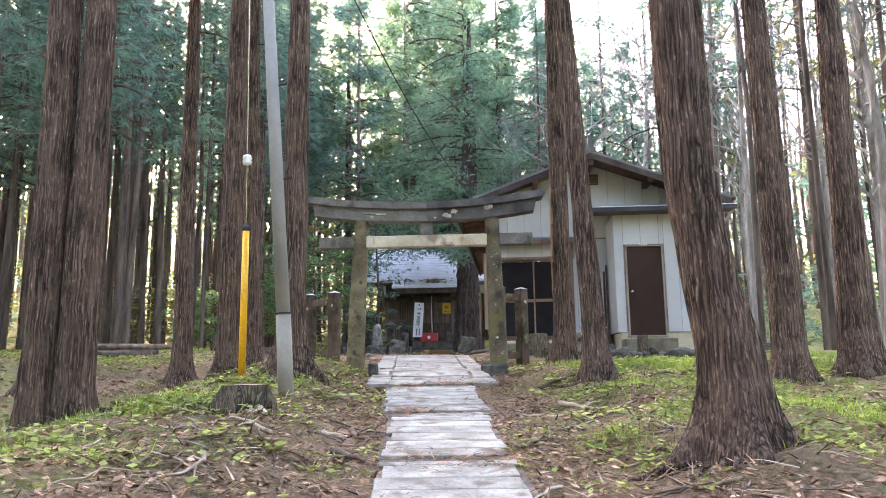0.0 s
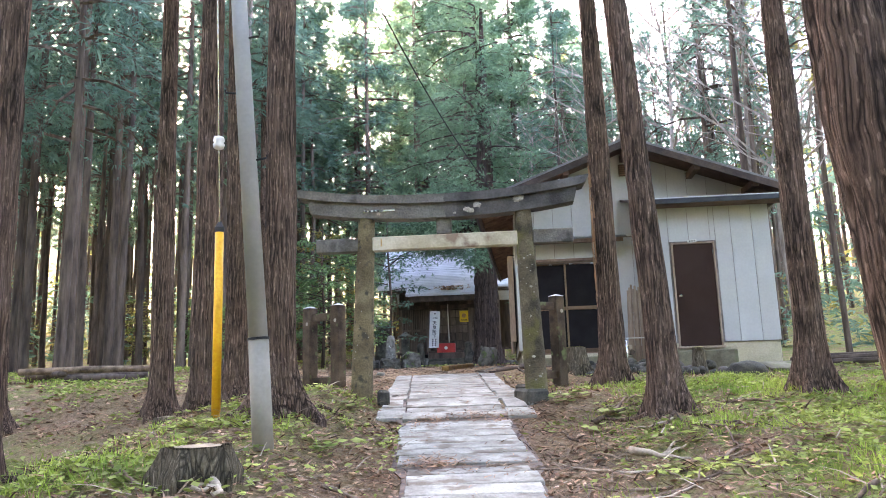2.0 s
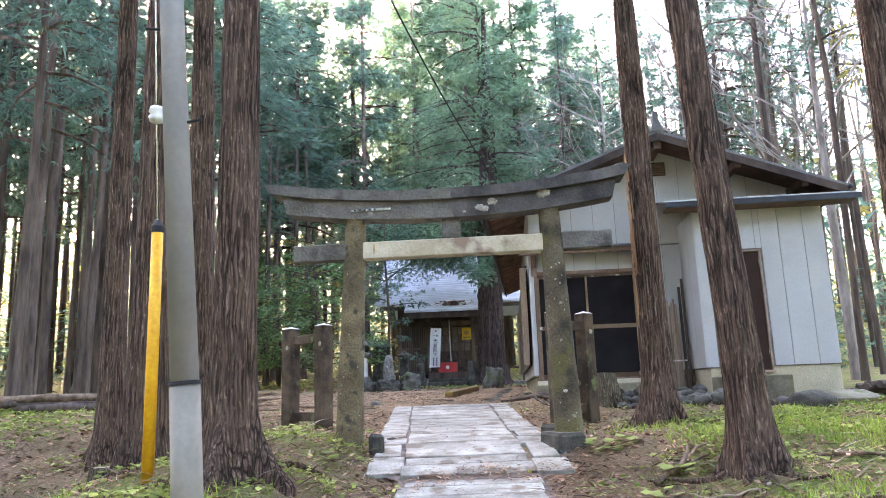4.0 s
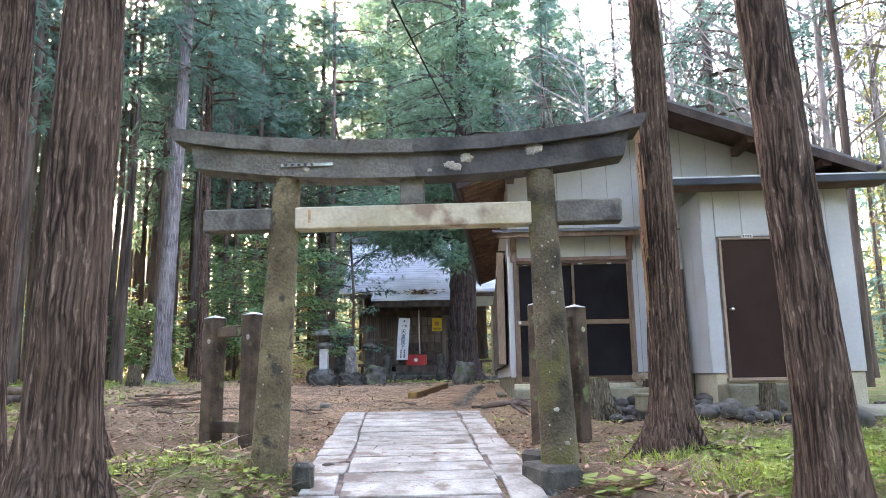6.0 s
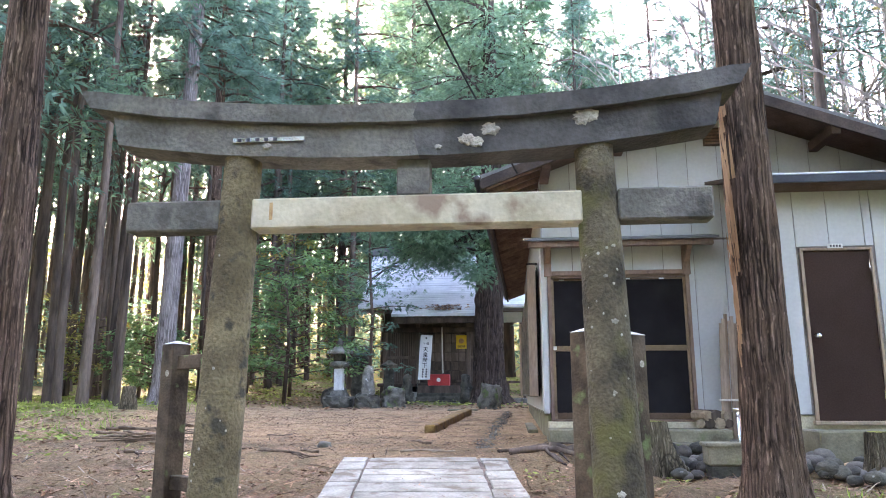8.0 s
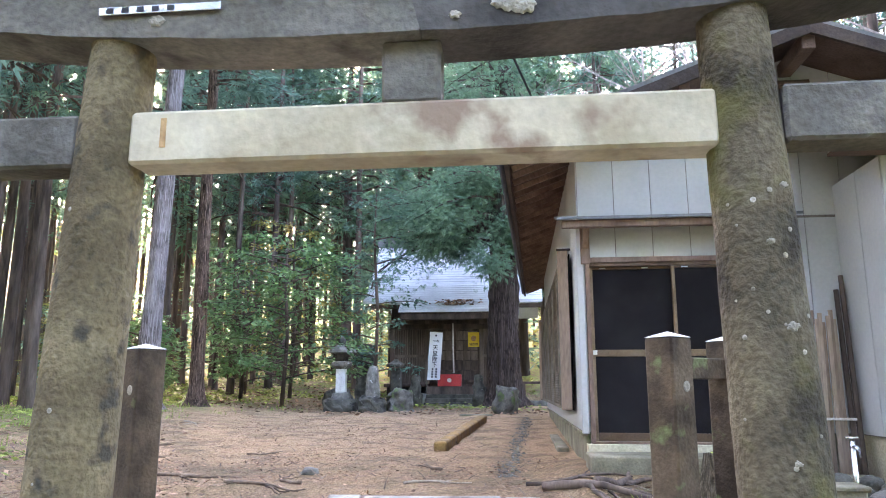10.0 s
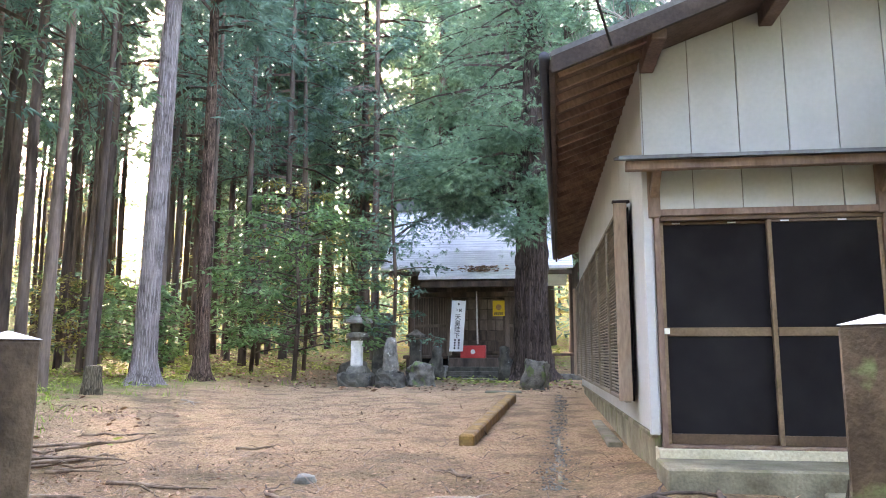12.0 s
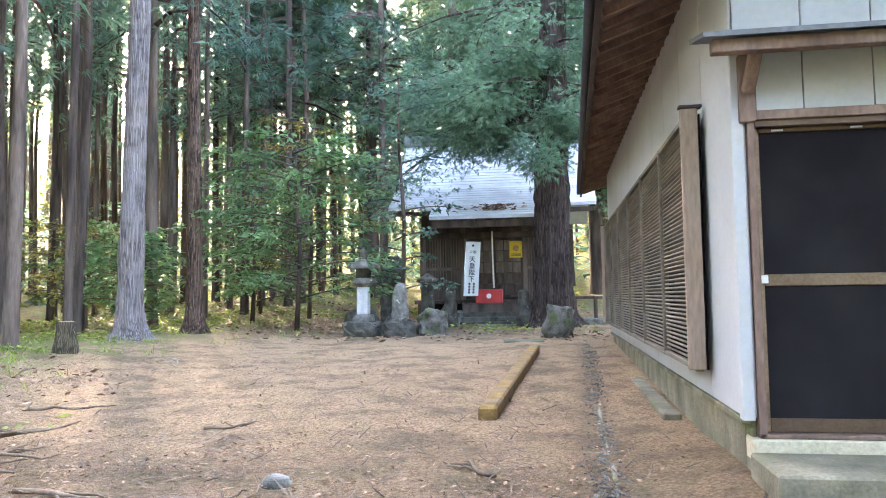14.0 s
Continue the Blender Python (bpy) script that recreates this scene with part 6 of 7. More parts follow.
def small_things():
    z = rough_z(-4.35, 28.4)
    st = thing("memorial_stone", pose(-4.55, 28.6, rough_z(-4.55, 28.6)), "dark upright memorial stone with rounded top", "memorial stone")
    part("slab", rough_block(0.34, 0.13, -0.1, 1.95, 3, 0.05, 0.18), STONE_DARK, st)
    part("base", rough_block(0.5, 0.3, -0.2, 0.12, 4, 0.04), STONE, st)
    p2 = thing("post_lantern", pose(-3.72, 29.4, rough_z(-3.72, 29.4)), "slim dark stone post lantern with flat cap", "lantern")
    part("shaft", Geo().box(-0.16, -0.16, -0.1, 0.16, 0.16, 1.22, 0.02), STONE_DARK, p2)
    part("cap", Geo().lathe([(0.20, 1.22), (0.33, 1.27), (0.32, 1.33), (0.12, 1.43), (0.05, 1.50)], 6), STONE_DARK, p2)
    part("base", Geo().box(-0.26, -0.26, -0.15, 0.26, 0.26, 0.14, 0.03), STONE, p2)
    p3 = thing("stone_marker", pose(-3.78, 26.0, rough_z(-3.78, 26.0)), "pale grey worn stone marker on a rough block", "stone marker")
    part("shaft", rough_block(0.19, 0.15, 0.34, 1.25, 5, 0.05, 0.22), STONE, p3)
    part("base", rough_block(0.38, 0.3, -0.2, 0.40, 6, 0.08, 0.12), STONE_DARK, p3)
    for x, y, sx, sy, h, turn, seed, label in ((-3.12, 26.6, 0.38, 0.30, 0.60, 25, 9, "angular grey boulder beside the marker"), (-0.12, 25.6, 0.31, 0.28, 0.66, -18, 12, "upright mossy boulder before the great cedar")):
        tagged(part("boulder", rough_block(sx, sy, -0.15, h, seed, 0.12, 0.2), BOULDER, None, "", True, pose(x, y, rough_z(x, y), 0, 6, turn)), label, "rock")
    rock("boulder", -5.3, 28.2, 0.5, 0.4, 0.36, 7, STONE_DARK, "dark rounded boulder by the lanterns")
    rock("boulder", -4.2, 27.2, 0.32, 0.28, 0.25, 8, STONE_DARK, "dark rounded boulder by the lanterns")
    for x, s in ((-3.12, 1), (-1.0, -1)):
        g = Geo().lathe([(0.26, 0.0), (0.25, 0.34), (0.24, 0.36), (0.22, 0.5), (0.19, 0.66), (0.14, 0.76), (0.16, 0.86), (0.13, 0.98), (0.05, 1.03)], 9)
        g.v = [(a + 0.05 * fbm(a * 4, b * 4, c * 4 + s) + (0.06 * s if c > 0.6 else 0), b - (0.07 if c > 0.7 else 0), c) for a, b, c in g.v]
        tagged(part("guardian_statue", g, STONE_DARK, None, "", True, pose(x, 29.35, rough_z(x, 29.35) - 0.03)), "dark squat stone guardian beside the steps", "statue", "pair of guardians")
    # mossy timber kerb with a row of stones beside it
    kb = thing("timber_kerb", pose(0, 0, 0), "squared timber kerb covered in yellow moss", "kerb")
    ang = math.degrees(math.atan2(-0.56 + 0.83, 22.3 - 16.05))
    part("beam", Geo().box(-0.085, 0, -0.08, 0.085, 6.2, 0.13, 0.02, pose(-0.83, 16.05, 0.0, 1.35, 0, -ang)), MOSS, kb)
    tagged(part("drain_kerb", Geo().box(-0.018, 0, -0.08, 0.018, 6.3, 0.012, 0.012, pose(0.16, 14.2, -0.05, 1.0, 0, -1.2)), CONCRETE), "thin pale drain kerb sunk in the soil", "kerb")
    tagged(part("flagstone", Geo().box(-0.42, -0.22, -0.05, 0.42, 0.22, 0.05, 0.02), CONCRETE, at=pose(-0.85, 24.6, rough_z(-0.85, 24.6), 0, 0, 4)), "flat pale flagstone on the soil", "stone")
    tagged(part("flagstone", Geo().box(-0.75, -0.18, -0.05, 0.75, 0.18, 0.05, 0.02), STONE, at=pose(-2.0, 29.5, rough_z(-2.0, 29.5), 0, 0, 0)), "flat pale flagstone on the soil", "stone")
    rock("boulder", 4.55, 11.2, 0.30, 0.24, 0.17, 15, STONE_DARK, "dark flat-topped rock beside the stump")
    rock("field_stone", -2.0, 13.95, 0.10, 0.08, 0.06, 9, STONE, "half-buried grey field stone in the court", 0.75, 0.35)
    # bench behind the great cedar
    bc = thing("bench", pose(1.0, 31.2, rough_z(1.0, 31.2)), "low dark wooden bench by the shrine", "bench")
    part("seat", Geo().box(-0.75, -0.2, 0.62, 0.75, 0.2, 0.70, 0.01), OLDWOOD, bc)
    for x in (-0.6, 0.0, 0.6):
        part("leg", Geo().box(x - 0.05, -0.16, -0.1, x + 0.05, 0.16, 0.62, 0.01), OLDWOOD, bc)
    tagged(part("stone_ledge", Geo().box(-0.7, -0.25, -0.1, 0.9, 0.25, 0.16, 0.03), STONE, at=pose(0.9, 29.8, rough_z(0.9, 29.8))), "pale low stone ledge on the soil", "stone")
    # rocks by the hall steps
    rnd = random.Random(8)
    cobbles = [("cobble", STONE), ("cobble", STONE_DARK)]
    for k in range(95):
        x = rnd.uniform(2.05, 4.3)
        y = rnd.uniform(11.75, 12.95) - (0.40 if x > 3.6 else 0.0)
        r = rnd.uniform(0.055, 0.105)
        rock("cobble", x, y, r * 1.15, r, r * 0.8, k, rnd.choice((COBBLE, COBBLE, STONE_DARK)), "rounded river stone heaped beside the hall", -0.1 - 0.9 * rnd.random() * smooth_step(12.1, 12.9, y), 0.15, "rock", "river stones beside the hall")
    pl = thing("planter_trough", pose(2.55, 11.9, rough_z(2.55, 11.9)), "small weathered concrete trough on a block", "planter")
    part("trough", Geo().box(-0.17, -0.12, 0.12, 0.17, 0.12, 0.32, 0.02), CONCRETE, pl)
    part("rim", Geo().box(-0.19, -0.14, 0.30, 0.19, 0.14, 0.34, 0.01), CONCRETE, pl)
    part("block", Geo().box(-0.15, -0.10, -0.08, 0.15, 0.10, 0.12, 0.012), STONE_DARK, pl)
    for k in range(7):
        g = Geo().tube([(-0.16, 0, 0), (0.16, 0, 0)], [0.055 + 0.01 * (k % 3)] * 2, 7)
        tagged(part("firewood", g, BARK_FAR if k % 2 else CUT, at=pose(2.86 + 0.09 * (k % 4), 13.85, 0.25 + 0.095 * (k // 4), 0, 0, 70 + 9 * k)), "short split firewood piece on the step", "firewood", "firewood on the step")
    tp = thing("standpipe", pose(2.80, 12.15, rough_z(2.80, 12.15)), "short galvanised standpipe with a brass tap", "water tap")
    part("pipe", Geo().tube([(0, 0, -0.1), (0, 0, 0.58)], [0.022, 0.020], 10), STEEL, tp, "", True)
    part("tap_body", Geo().tube([(0, 0.01, 0.53), (0, -0.05, 0.54), (0, -0.10, 0.53), (0, -0.115, 0.47)], [0.018, 0.018, 0.015, 0.013], 8), STEEL, tp, "chrome tap spout", True)
    part("tap_handle", Geo().box(-0.05, -0.012, 0.60, 0.05, 0.012, 0.615, 0.004), STEEL, tp)
    # boards leaning on the hall
    bd = thing("board_bundle", pose(3.32, 13.93, 0.0), "bundle of reddish boards tied and leaning on the wall", "boards")
    for k in range(9):
        h = 1.55 + 0.12 * ((k * 7) % 5) / 4
        m = pose(-0.20 + k * 0.047, -0.06 + 0.02 * (k % 3), -0.05, 3.5, 1.5 - 0.4 * k, 0)
        part("board", Geo().box(-0.020, -0.012, 0, 0.020, 0.012, h, 0.003, m), TAN, bd)
    part("tie", Geo().box(-0.24, -0.13, 0.52, 0.25, -0.105, 0.545, 0.004), ROPE, bd)
    for k, (x, h) in enumerate(((3.62, 2.0), (3.56, 1.85))):
        tagged(part("pole", Geo().tube([(x, 13.86, -0.1), (x + 0.02, 14.0, h)], [0.03, 0.025], 7), OLDWOOD), "dark timber pole leaning on the wall", "pole", "poles leaning on the hall")
    # timbers and slab beyond the hall's corner
    tagged(part("loose_slab", Geo().box(-0.34, -0.24, -0.03, 0.34, 0.24, 0.04, 0.01), CONCRETE, at=pose(5.3, 11.7, rough_z(5.3, 11.7) + 0.09, 14, 0, 10)), "flat grey slab lying by the hall corner", "slab")
    for k in range(9):
        x, y = 6.3 + 0.12 * (k % 3), 12.3 + 0.16 * (k // 3)
        tagged(part("old_timber", Geo().tube([(-0.7, 0, 0), (0.75, 0.05, 0.03)], [0.06, 0.05], 7), OLDWOOD, at=pose(x, y, rough_z(x, y) + 0.05 + 0.05 * (k % 3), 0, 0, 8 * k - 30)), "dark rotting timber heaped by the hall", "timber", "timbers by the hall corner")


small_things()


def stump(x, y, r, h, seed, label, slant=0.0, top_mat=CUT, flare=0.35):
    z = rough_z(x, y)
    st = thing("tree_stump", pose(x, y, z), label, "stump")
    g = trunk_geo([(0, 0, -0.12), (slant, 0, h)], [r, r * 0.92], 28, 0.04, flare, 0.16, seed)
    part("bark", g, STUMP_BARK, st, "", True)
    top = Geo()
    n = 22
    ring = [(slant + r * 0.93 * math.cos(2 * math.pi * k / n), r * 0.93 * math.sin(2 * math.pi * k / n), h + 0.004 + 0.012 * fbm(k, seed)) for k in range(n)]
    top.add(ring + [(slant, 0, h + 0.012)], [(k, (k + 1) % n, n) for k in range(n)])
    part("cut_face", top, top_mat, st, "pale weathered cut face")


stump(-1.28, 3.45, 0.155, 0.25, 1, "low cut stump with a bleached root", 0.03, CUT, 0.8)
stump(1.92, 12.15, 0.165, 0.52, 2, "mossy tree stump behind the fence posts", -0.03, STUMP_MOSS, 0.9)
stump(3.95, 11.75, 0.085, 0.46, 3, "slim tree stump beside the river stones", 0.0, STUMP_MOSS, 0.5)
stump(-8.2, 20.3, 0.14, 0.50, 4, "bleached tree stump at the court edge")
stump(-3.9, 8.4, 0.13, 0.16, 5, "low mossy stump under the cedars")


# ---- utility pole, stay and cables ----
def build_pole():
    b = Vector((-1.20, 4.55, rough_z(-1.20, 4.55)))
    up_pole = thing("utility_pole", Matrix.Translation(b), "slim leaning grey metal utility pole", "utility pole")
    lean = Vector((-0.075, 0.0, 1))
    top = lean * 9.2
    j = lean * 0.86
    part("lower_tube", Geo().tube([(0, 0, -0.2), j], [0.083, 0.081], 20), POLE_LOW, up_pole, "stained lower section", True)
    part("upper_tube", Geo().tube([j, lean * 4, top], [0.076, 0.066, 0.052], 20), POLE, up_pole, "galvanised upper section", True)
    part("joint_band", Geo().tube([j - lean * 0.008, j + lean * 0.012], [0.086, 0.086], 20), BLACK, up_pole, "dark joint band")
    for k, (h, s) in enumerate(((2.35, 1), (2.95, -1), (3.45, 1), (3.95, -1), (4.5, 1))):
        p = lean * h
        part("step_bolt", Geo().tube([p + Vector((s * 0.05, 0, 0)), p + Vector((s * 0.16, -0.01, 0.01)), p + Vector((s * 0.165, -0.01, 0.035))], [0.009, 0.009, 0.009], 6), BLACK, up_pole)
    g = thing("stay_guard", pose(-2.27, 6.15, rough_z(-2.27, 6.15)), "yellow plastic guard round the pole's stay wire", "stay guard")
    part("sleeve", Geo().tube([(0, 0, -0.1), (-0.01, 0, 1.93)], [0.046, 0.045], 16), YELLOW, g, "", True)
    part("cap", Geo().lathe([(0.050, 1.90), (0.052, 1.95), (0.03, 1.99), (0.012, 2.02)], 12), BLACK, g, "black end cap", at=pose(-0.01, 0, 0))
    s0, s1 = Vector((-2.28, 6.15, 1.50)), b + lean * 8.6
    tagged(part("stay_wire", Geo().tube([s0, s1], [0.006, 0.006], 6), STEEL), "thin steel stay wire from guard to pole", "wire")
    m = s0.lerp(s1, 0.135)
    ins = Geo().lathe([(0.01, -0.075), (0.05, -0.06), (0.062, -0.02), (0.045, 0.0), (0.062, 0.02), (0.05, 0.06), (0.01, 0.075)], 14)
    tagged(part("stay_insulator", ins, PORCELAIN, None, "", True, Matrix.Translation(m)), "white porcelain egg insulator on the stay wire", "insulator")
    a, e = b + lean * 7.2, Vector((0.62, 13.33, 3.42))
    pts = [a.lerp(e, t) - Vector((0, 0, 0.5 * math.sin(math.pi * t))) for t in np.linspace(0, 1, 14)]
    tagged(part("service_cable", Geo().tube(pts, [0.011] * 14, 6), BLACK), "black service cable from pole to hall gable", "cable")


build_pole()


# ---- logs, branches and floor scatter ----
def log_pile():
    for k, (x, y, ln, r, rot, dz) in enumerate(((-8.6, 14.4, 3.2, 0.075, 8, 0.26), (-8.9, 14.7, 2.6, 0.09, 14, 0.09), (-8.2, 14.2, 1.6, 0.08, 30, 0.08), (-9.4, 14.2, 1.5, 0.06, -40, 0.15))):
        g = Geo().tube([(-ln / 2, 0, 0), (0, 0.05, 0.02), (ln / 2, 0, 0)], [r, r * 1.05, r * 0.9], 12)
        tagged(part("log", g, TWIG if k == 0 else BARK_FAR, None, "", True, pose(x, y, rough_z(x, y) + dz, 0, 0, rot)), "weathered brown fallen log at the forest edge" if k == 0 else "dark fallen log at the forest edge", "log", "fallen logs")


log_pile()


def branch(x, y, ln, r, rot, seed, mat, label, fork=True, lift=0.0):
    rnd = random.Random(seed)
    g = Geo()

    def limb(p, a, length, rad, depth):
        pts, q, w = [], Vector(p), a
        n = 7
        for i in range(n):
            pts.append(Vector((q.x, q.y, rough_z(q.x, q.y) + rad * 0.6 + lift + 0.02 * rnd.random())))
            w += rnd.gauss(0, 0.22)
            q = q + Vector((math.cos(w), math.sin(w), 0)) * length / n
        g.tube(pts, [rad * (1 - 0.75 * i / n) for i in range(n)], 6)
        if depth and fork:
            for _ in range(2):
                limb(pts[rnd.randint(1, 4)], w + rnd.choice((-1, 1)) * rnd.uniform(0.4, 0.9), length * 0.5, rad * 0.55, depth - 1)
    limb((x, y, 0), radians(rot), ln, r, 1)
    tagged(part("fallen_branch", g, mat, None, "", True), label, "branch", "fallen branches")


for i, (x, y, ln, r, rot, m) in enumerate((
        (-1.15, 3.35, 0.5, 0.035, -35, BONE), (-0.75, 2.6, 0.7, 0.02, 150, BONE), (-1.0, 1.9, 0.9, 0.022, -70, BONE), (-0.4, 4.0, 0.6, 0.035, -60, TWIG), (-0.55, 3.4, 0.35, 0.03, 40, BONE),
        (-0.35, 2.9, 0.5, 0.035, -10, TWIG), (1.5, 3.9, 0.9, 0.02, 30, TWIG), (1.2, 3.2, 0.8, 0.018, 45, TWIG), (1.9, 4.6, 1.0, 0.025, 10, TWIG), (2.2, 1.0, 0.9, 0.02, -10, BONE), (1.7, 5.3, 0.6, 0.035, -20, BONE),
        (-0.1, 6.1, 0.7, 0.022, 10, TWIG), (0.1, 7.1, 0.9, 0.02, -8, TWIG), (0.5, 5.1, 0.7, 0.02, 5, TWIG), (2.9, 7.3, 1.4, 0.022, -30, TWIG), (1.6, 6.9, 1.0, 0.03, 15, TWIG),
        (-2.6, 13.1, 1.0, 0.022, 10, TWIG), (-1.9, 13.3, 0.7, 0.02, 160, TWIG), (-0.9, 13.4, 0.8, 0.018, 20, BONE), (-3.6, 13.6, 1.2, 0.02, -5, TWIG), (-0.6, 14.2, 0.5, 0.02, 170, TWIG),
        (-6.6, 20.6, 1.0, 0.02, -20, BONE), (-3.3, 15.5, 0.6, 0.015, 30, TWIG), (-5.6, 16.2, 0.9, 0.02, 15, TWIG), (-4.2, 12.9, 0.9, 0.03, 30, TWIG))):
    branch(x, y, ln, r, rot, i, m, "dead fallen branch on the forest floor" if m is TWIG else "bleached bare root or branch on the soil")
for i in range(46):
    q = random.Random(700 + i)
    left = i % 2
    branch(q.uniform(-2.0, -0.15) if left else q.uniform(1.1, 3.0), q.uniform(0.6, 5.8) if left else q.uniform(0.8, 7.0), q.uniform(0.4, 1.0), q.uniform(0.007, 0.017), q.uniform(0, 360), 700 + i, BONE if i % 3 == 0 else TWIG, "thin bare root or twig lying on the bank", i % 3 > 0)
for i in range(20):
    branch(-4.75 + random.uniform(-0.45, 0.45), 13.9 + random.uniform(-0.35, 0.35), random.uniform(0.5, 1.1), random.uniform(0.012, 0.024), random.uniform(-30, 40), 90 + i, TWIG, "dead branch in a low brushwood heap", False, 0.012 * i)
for i, (x, y, ln, r, rot) in enumerate(((0.45, 12.95, 1.3, 0.05, -8), (0.6, 13.05, 1.0, 0.04, 12), (0.9, 12.8, 0.9, 0.05, 5), (0.3, 13.3, 1.2, 0.025, -4), (-0.9, 8.9, 0.4, 0.04, 60))):
    branch(x, y, ln, r, rot, 60 + i, BARK_FAR, "gnarled surface root crossing the soil", True, -0.01)
for i in range(26):
    t = rnd_t = random.Random(300 + i)
    x, y = [(2.70, 2.5), (-1.62, 6.15), (-3.1, 3.95), (-2.86, 7.25), (2.18, 9.35), (2.36, 6.68)][i % 6]
    w = t.uniform(0, 360)
    branch(x + 0.24 * math.cos(radians(w)), y + 0.24 * math.sin(radians(w)), t.uniform(0.4, 0.9), t.uniform(0.02, 0.045), w, 400 + i, BARK, "knobbly cedar root running over the soil", False, -0.012)


def on_paving(x, y):
    return y < 12.7 and abs(x - path_x(y)) < (0.93 if y > 7.4 else 0.55 if y > 5 else 0.44)


def blocked(x, y):
    return (x > 0.9 and y > 13.5) or (x > 3.7 and y > 12.5) or not (-30 < x < 30)


def scatter(name, count, area, mat, size, seed, label, category, template, density, tilt=0.4, lift=0.01, upright=False, cluster=1, spread_r=0.1, paving=False):
    rnd = random.Random(seed)
    placed, tries = [], 0
    while len(placed) < count and tries < count * 30:
        tries += 1
        x0, y0 = rnd.uniform(area[0], area[1]), rnd.uniform(area[2], area[3])
        edge = min(x0 - area[0], area[1] - x0, y0 - area[2], area[3] - y0)
        if rnd.random() > density(x0, y0) * smooth_step(0.0, 2.0, edge + 0.8 * fbm(x0, y0, 2.2)):
            continue
        for _ in range(cluster):
            x, y = x0 + rnd.gauss(0, spread_r), y0 + rnd.gauss(0, spread_r)
            if blocked(x, y) or (not paving and on_paving(x, y)):
                continue
            z = rough_z(x, y) + lift
            if on_paving(x, y):
                z = ground_z(path_x(y), y) + 0.047
            w = rnd.uniform(0, 6.28)
            if upright:
                fw = (rnd.gauss(0, 0.45), rnd.gauss(0, 0.45), 1)
                upv = (math.cos(w), math.sin(w), 0.1)
            else:
                fw = (math.cos(w), math.sin(w), rnd.gauss(0.1, tilt * 0.5))
                upv = (rnd.gauss(0, tilt), rnd.gauss(0, tilt), 1)
            placed.append(((x, y, z), fw, upv, size * rnd.uniform(0.5, 1.5)))
    V, T = sprays(placed, template)
    tagged(new(name, mesh_np(name, V, T, mat)), label, category, kind="stuff")


SLIVER = (np.array([(-0.05, 0, 0), (0.05, 0, 0), (0.03, 0.5, 0.05), (-0.03, 0.5, 0.05), (0, 1, 0)]), np.array([(0, 1, 2), (0, 2, 3), (3, 2, 4)]))
BLADE = (np.array([(-0.05, 0, 0), (0.05, 0, 0), (0.035, 0.5, 0.06), (-0.035, 0.5, 0.06), (0, 1, 0.22)]), np.array([(0, 1, 2), (0, 2, 3), (3, 2, 4)]))
near_area = (-7.5, 8, -3.5, 13.5)
PEBBLE = (np.array([(-0.5, 0, 0), (0.5, 0, 0), (0, -0.6, 0), (0, 0.6, 0), (0.05, 0.05, 0.4), (0, 0, -0.3)]), np.array([(1, 3, 4), (3, 0, 4), (0, 2, 4), (2, 1, 4), (3, 1, 5), (0, 3, 5), (2, 0, 5), (1, 2, 5)]))


def drip_line():
    """Small stones washed bare under the eaves of the hall."""
    rnd = random.Random(77)
    placed = []
    for _ in range(800):
        y = 13.9 + 10.2 * rnd.random() ** 1.2
        x = 0.09 + 0.030 * (y - 14) + 0.03 * math.sin(y * 2.1) + rnd.gauss(0.03, 0.06)
        w = rnd.uniform(0, 6.28)
        placed.append(((x, y, rough_z(x, y) + 0.004), (math.cos(w), math.sin(w), rnd.gauss(0, 0.2)), (rnd.gauss(0, 0.2), rnd.gauss(0, 0.2), 1), rnd.uniform(0.012, 0.038)))
    V, T = sprays(placed, PEBBLE)
    tagged(new("washed_gravel", mesh_np("washed_gravel", V, T, STONE)), "small grey stones washed bare under the eaves", "gravel", kind="stuff")


drip_line()
scatter("needle_litter", 26000, near_area, LITTER, 0.11, 1, "dry fallen cedar needles and leaf bits", "litter", SLIVER, lambda x, y: 0.9, 0.35, 0.008)
scatter("needle_litter", 22000, (-9, 1, 12.5, 25), LITTER, 0.062, 2, "dry reddish needle litter on the court", "litter", SLIVER, lambda x, y: 0.9, 0.25, 0.006)
scatter("litter_on_paving", 1500, (-1.8, 1.9, -3, 12.7), LITTER, 0.07, 3, "needle litter blown over the paving", "litter", SLIVER, lambda x, y: 0.3 + 0.7 * smooth_step(-0.1, 0.3, fbm(x * 1.5, y * 1.5, 5)), 0.2, 0.01, paving=True)
scatter("litter_on_paving", 900, (-0.8, 1.4, 4.7, 5.5), LITTER, 0.08, 41, "needle litter gathered in a gap of the paving", "litter", SLIVER, lambda x, y: 1.0, 0.3, 0.01, paving=True)
scatter("litter_on_paving", 900, (-1.1, 1.2, 6.9, 7.7), LITTER, 0.08, 42, "needle litter gathered in a gap of the paving", "litter", SLIVER, lambda x, y: 1.0, 0.3, 0.01, paving=True)
scatter("litter_on_paving", 700, (-0.5, 1.7, 2.3, 3.1), LITTER, 0.08, 43, "needle litter gathered in a gap of the paving", "litter", SLIVER, lambda x, y: 1.0, 0.3, 0.01, paving=True)
scatter("twig_litter", 4200, near_area, TWIG, 0.26, 4, "thin dead twigs strewn on the ground", "litter", (SLIVER[0] * np.array([0.5, 1, 1]), SLIVER[1]), lambda x, y: 0.8, 0.2, 0.012)
scatter("pale_twigs", 1500, near_area, BONE, 0.32, 14, "thin bleached twigs strewn on the ground", "litter", (SLIVER[0] * np.array([0.4, 1, 1]), SLIVER[1]), lambda x, y: 0.8, 0.2, 0.014)
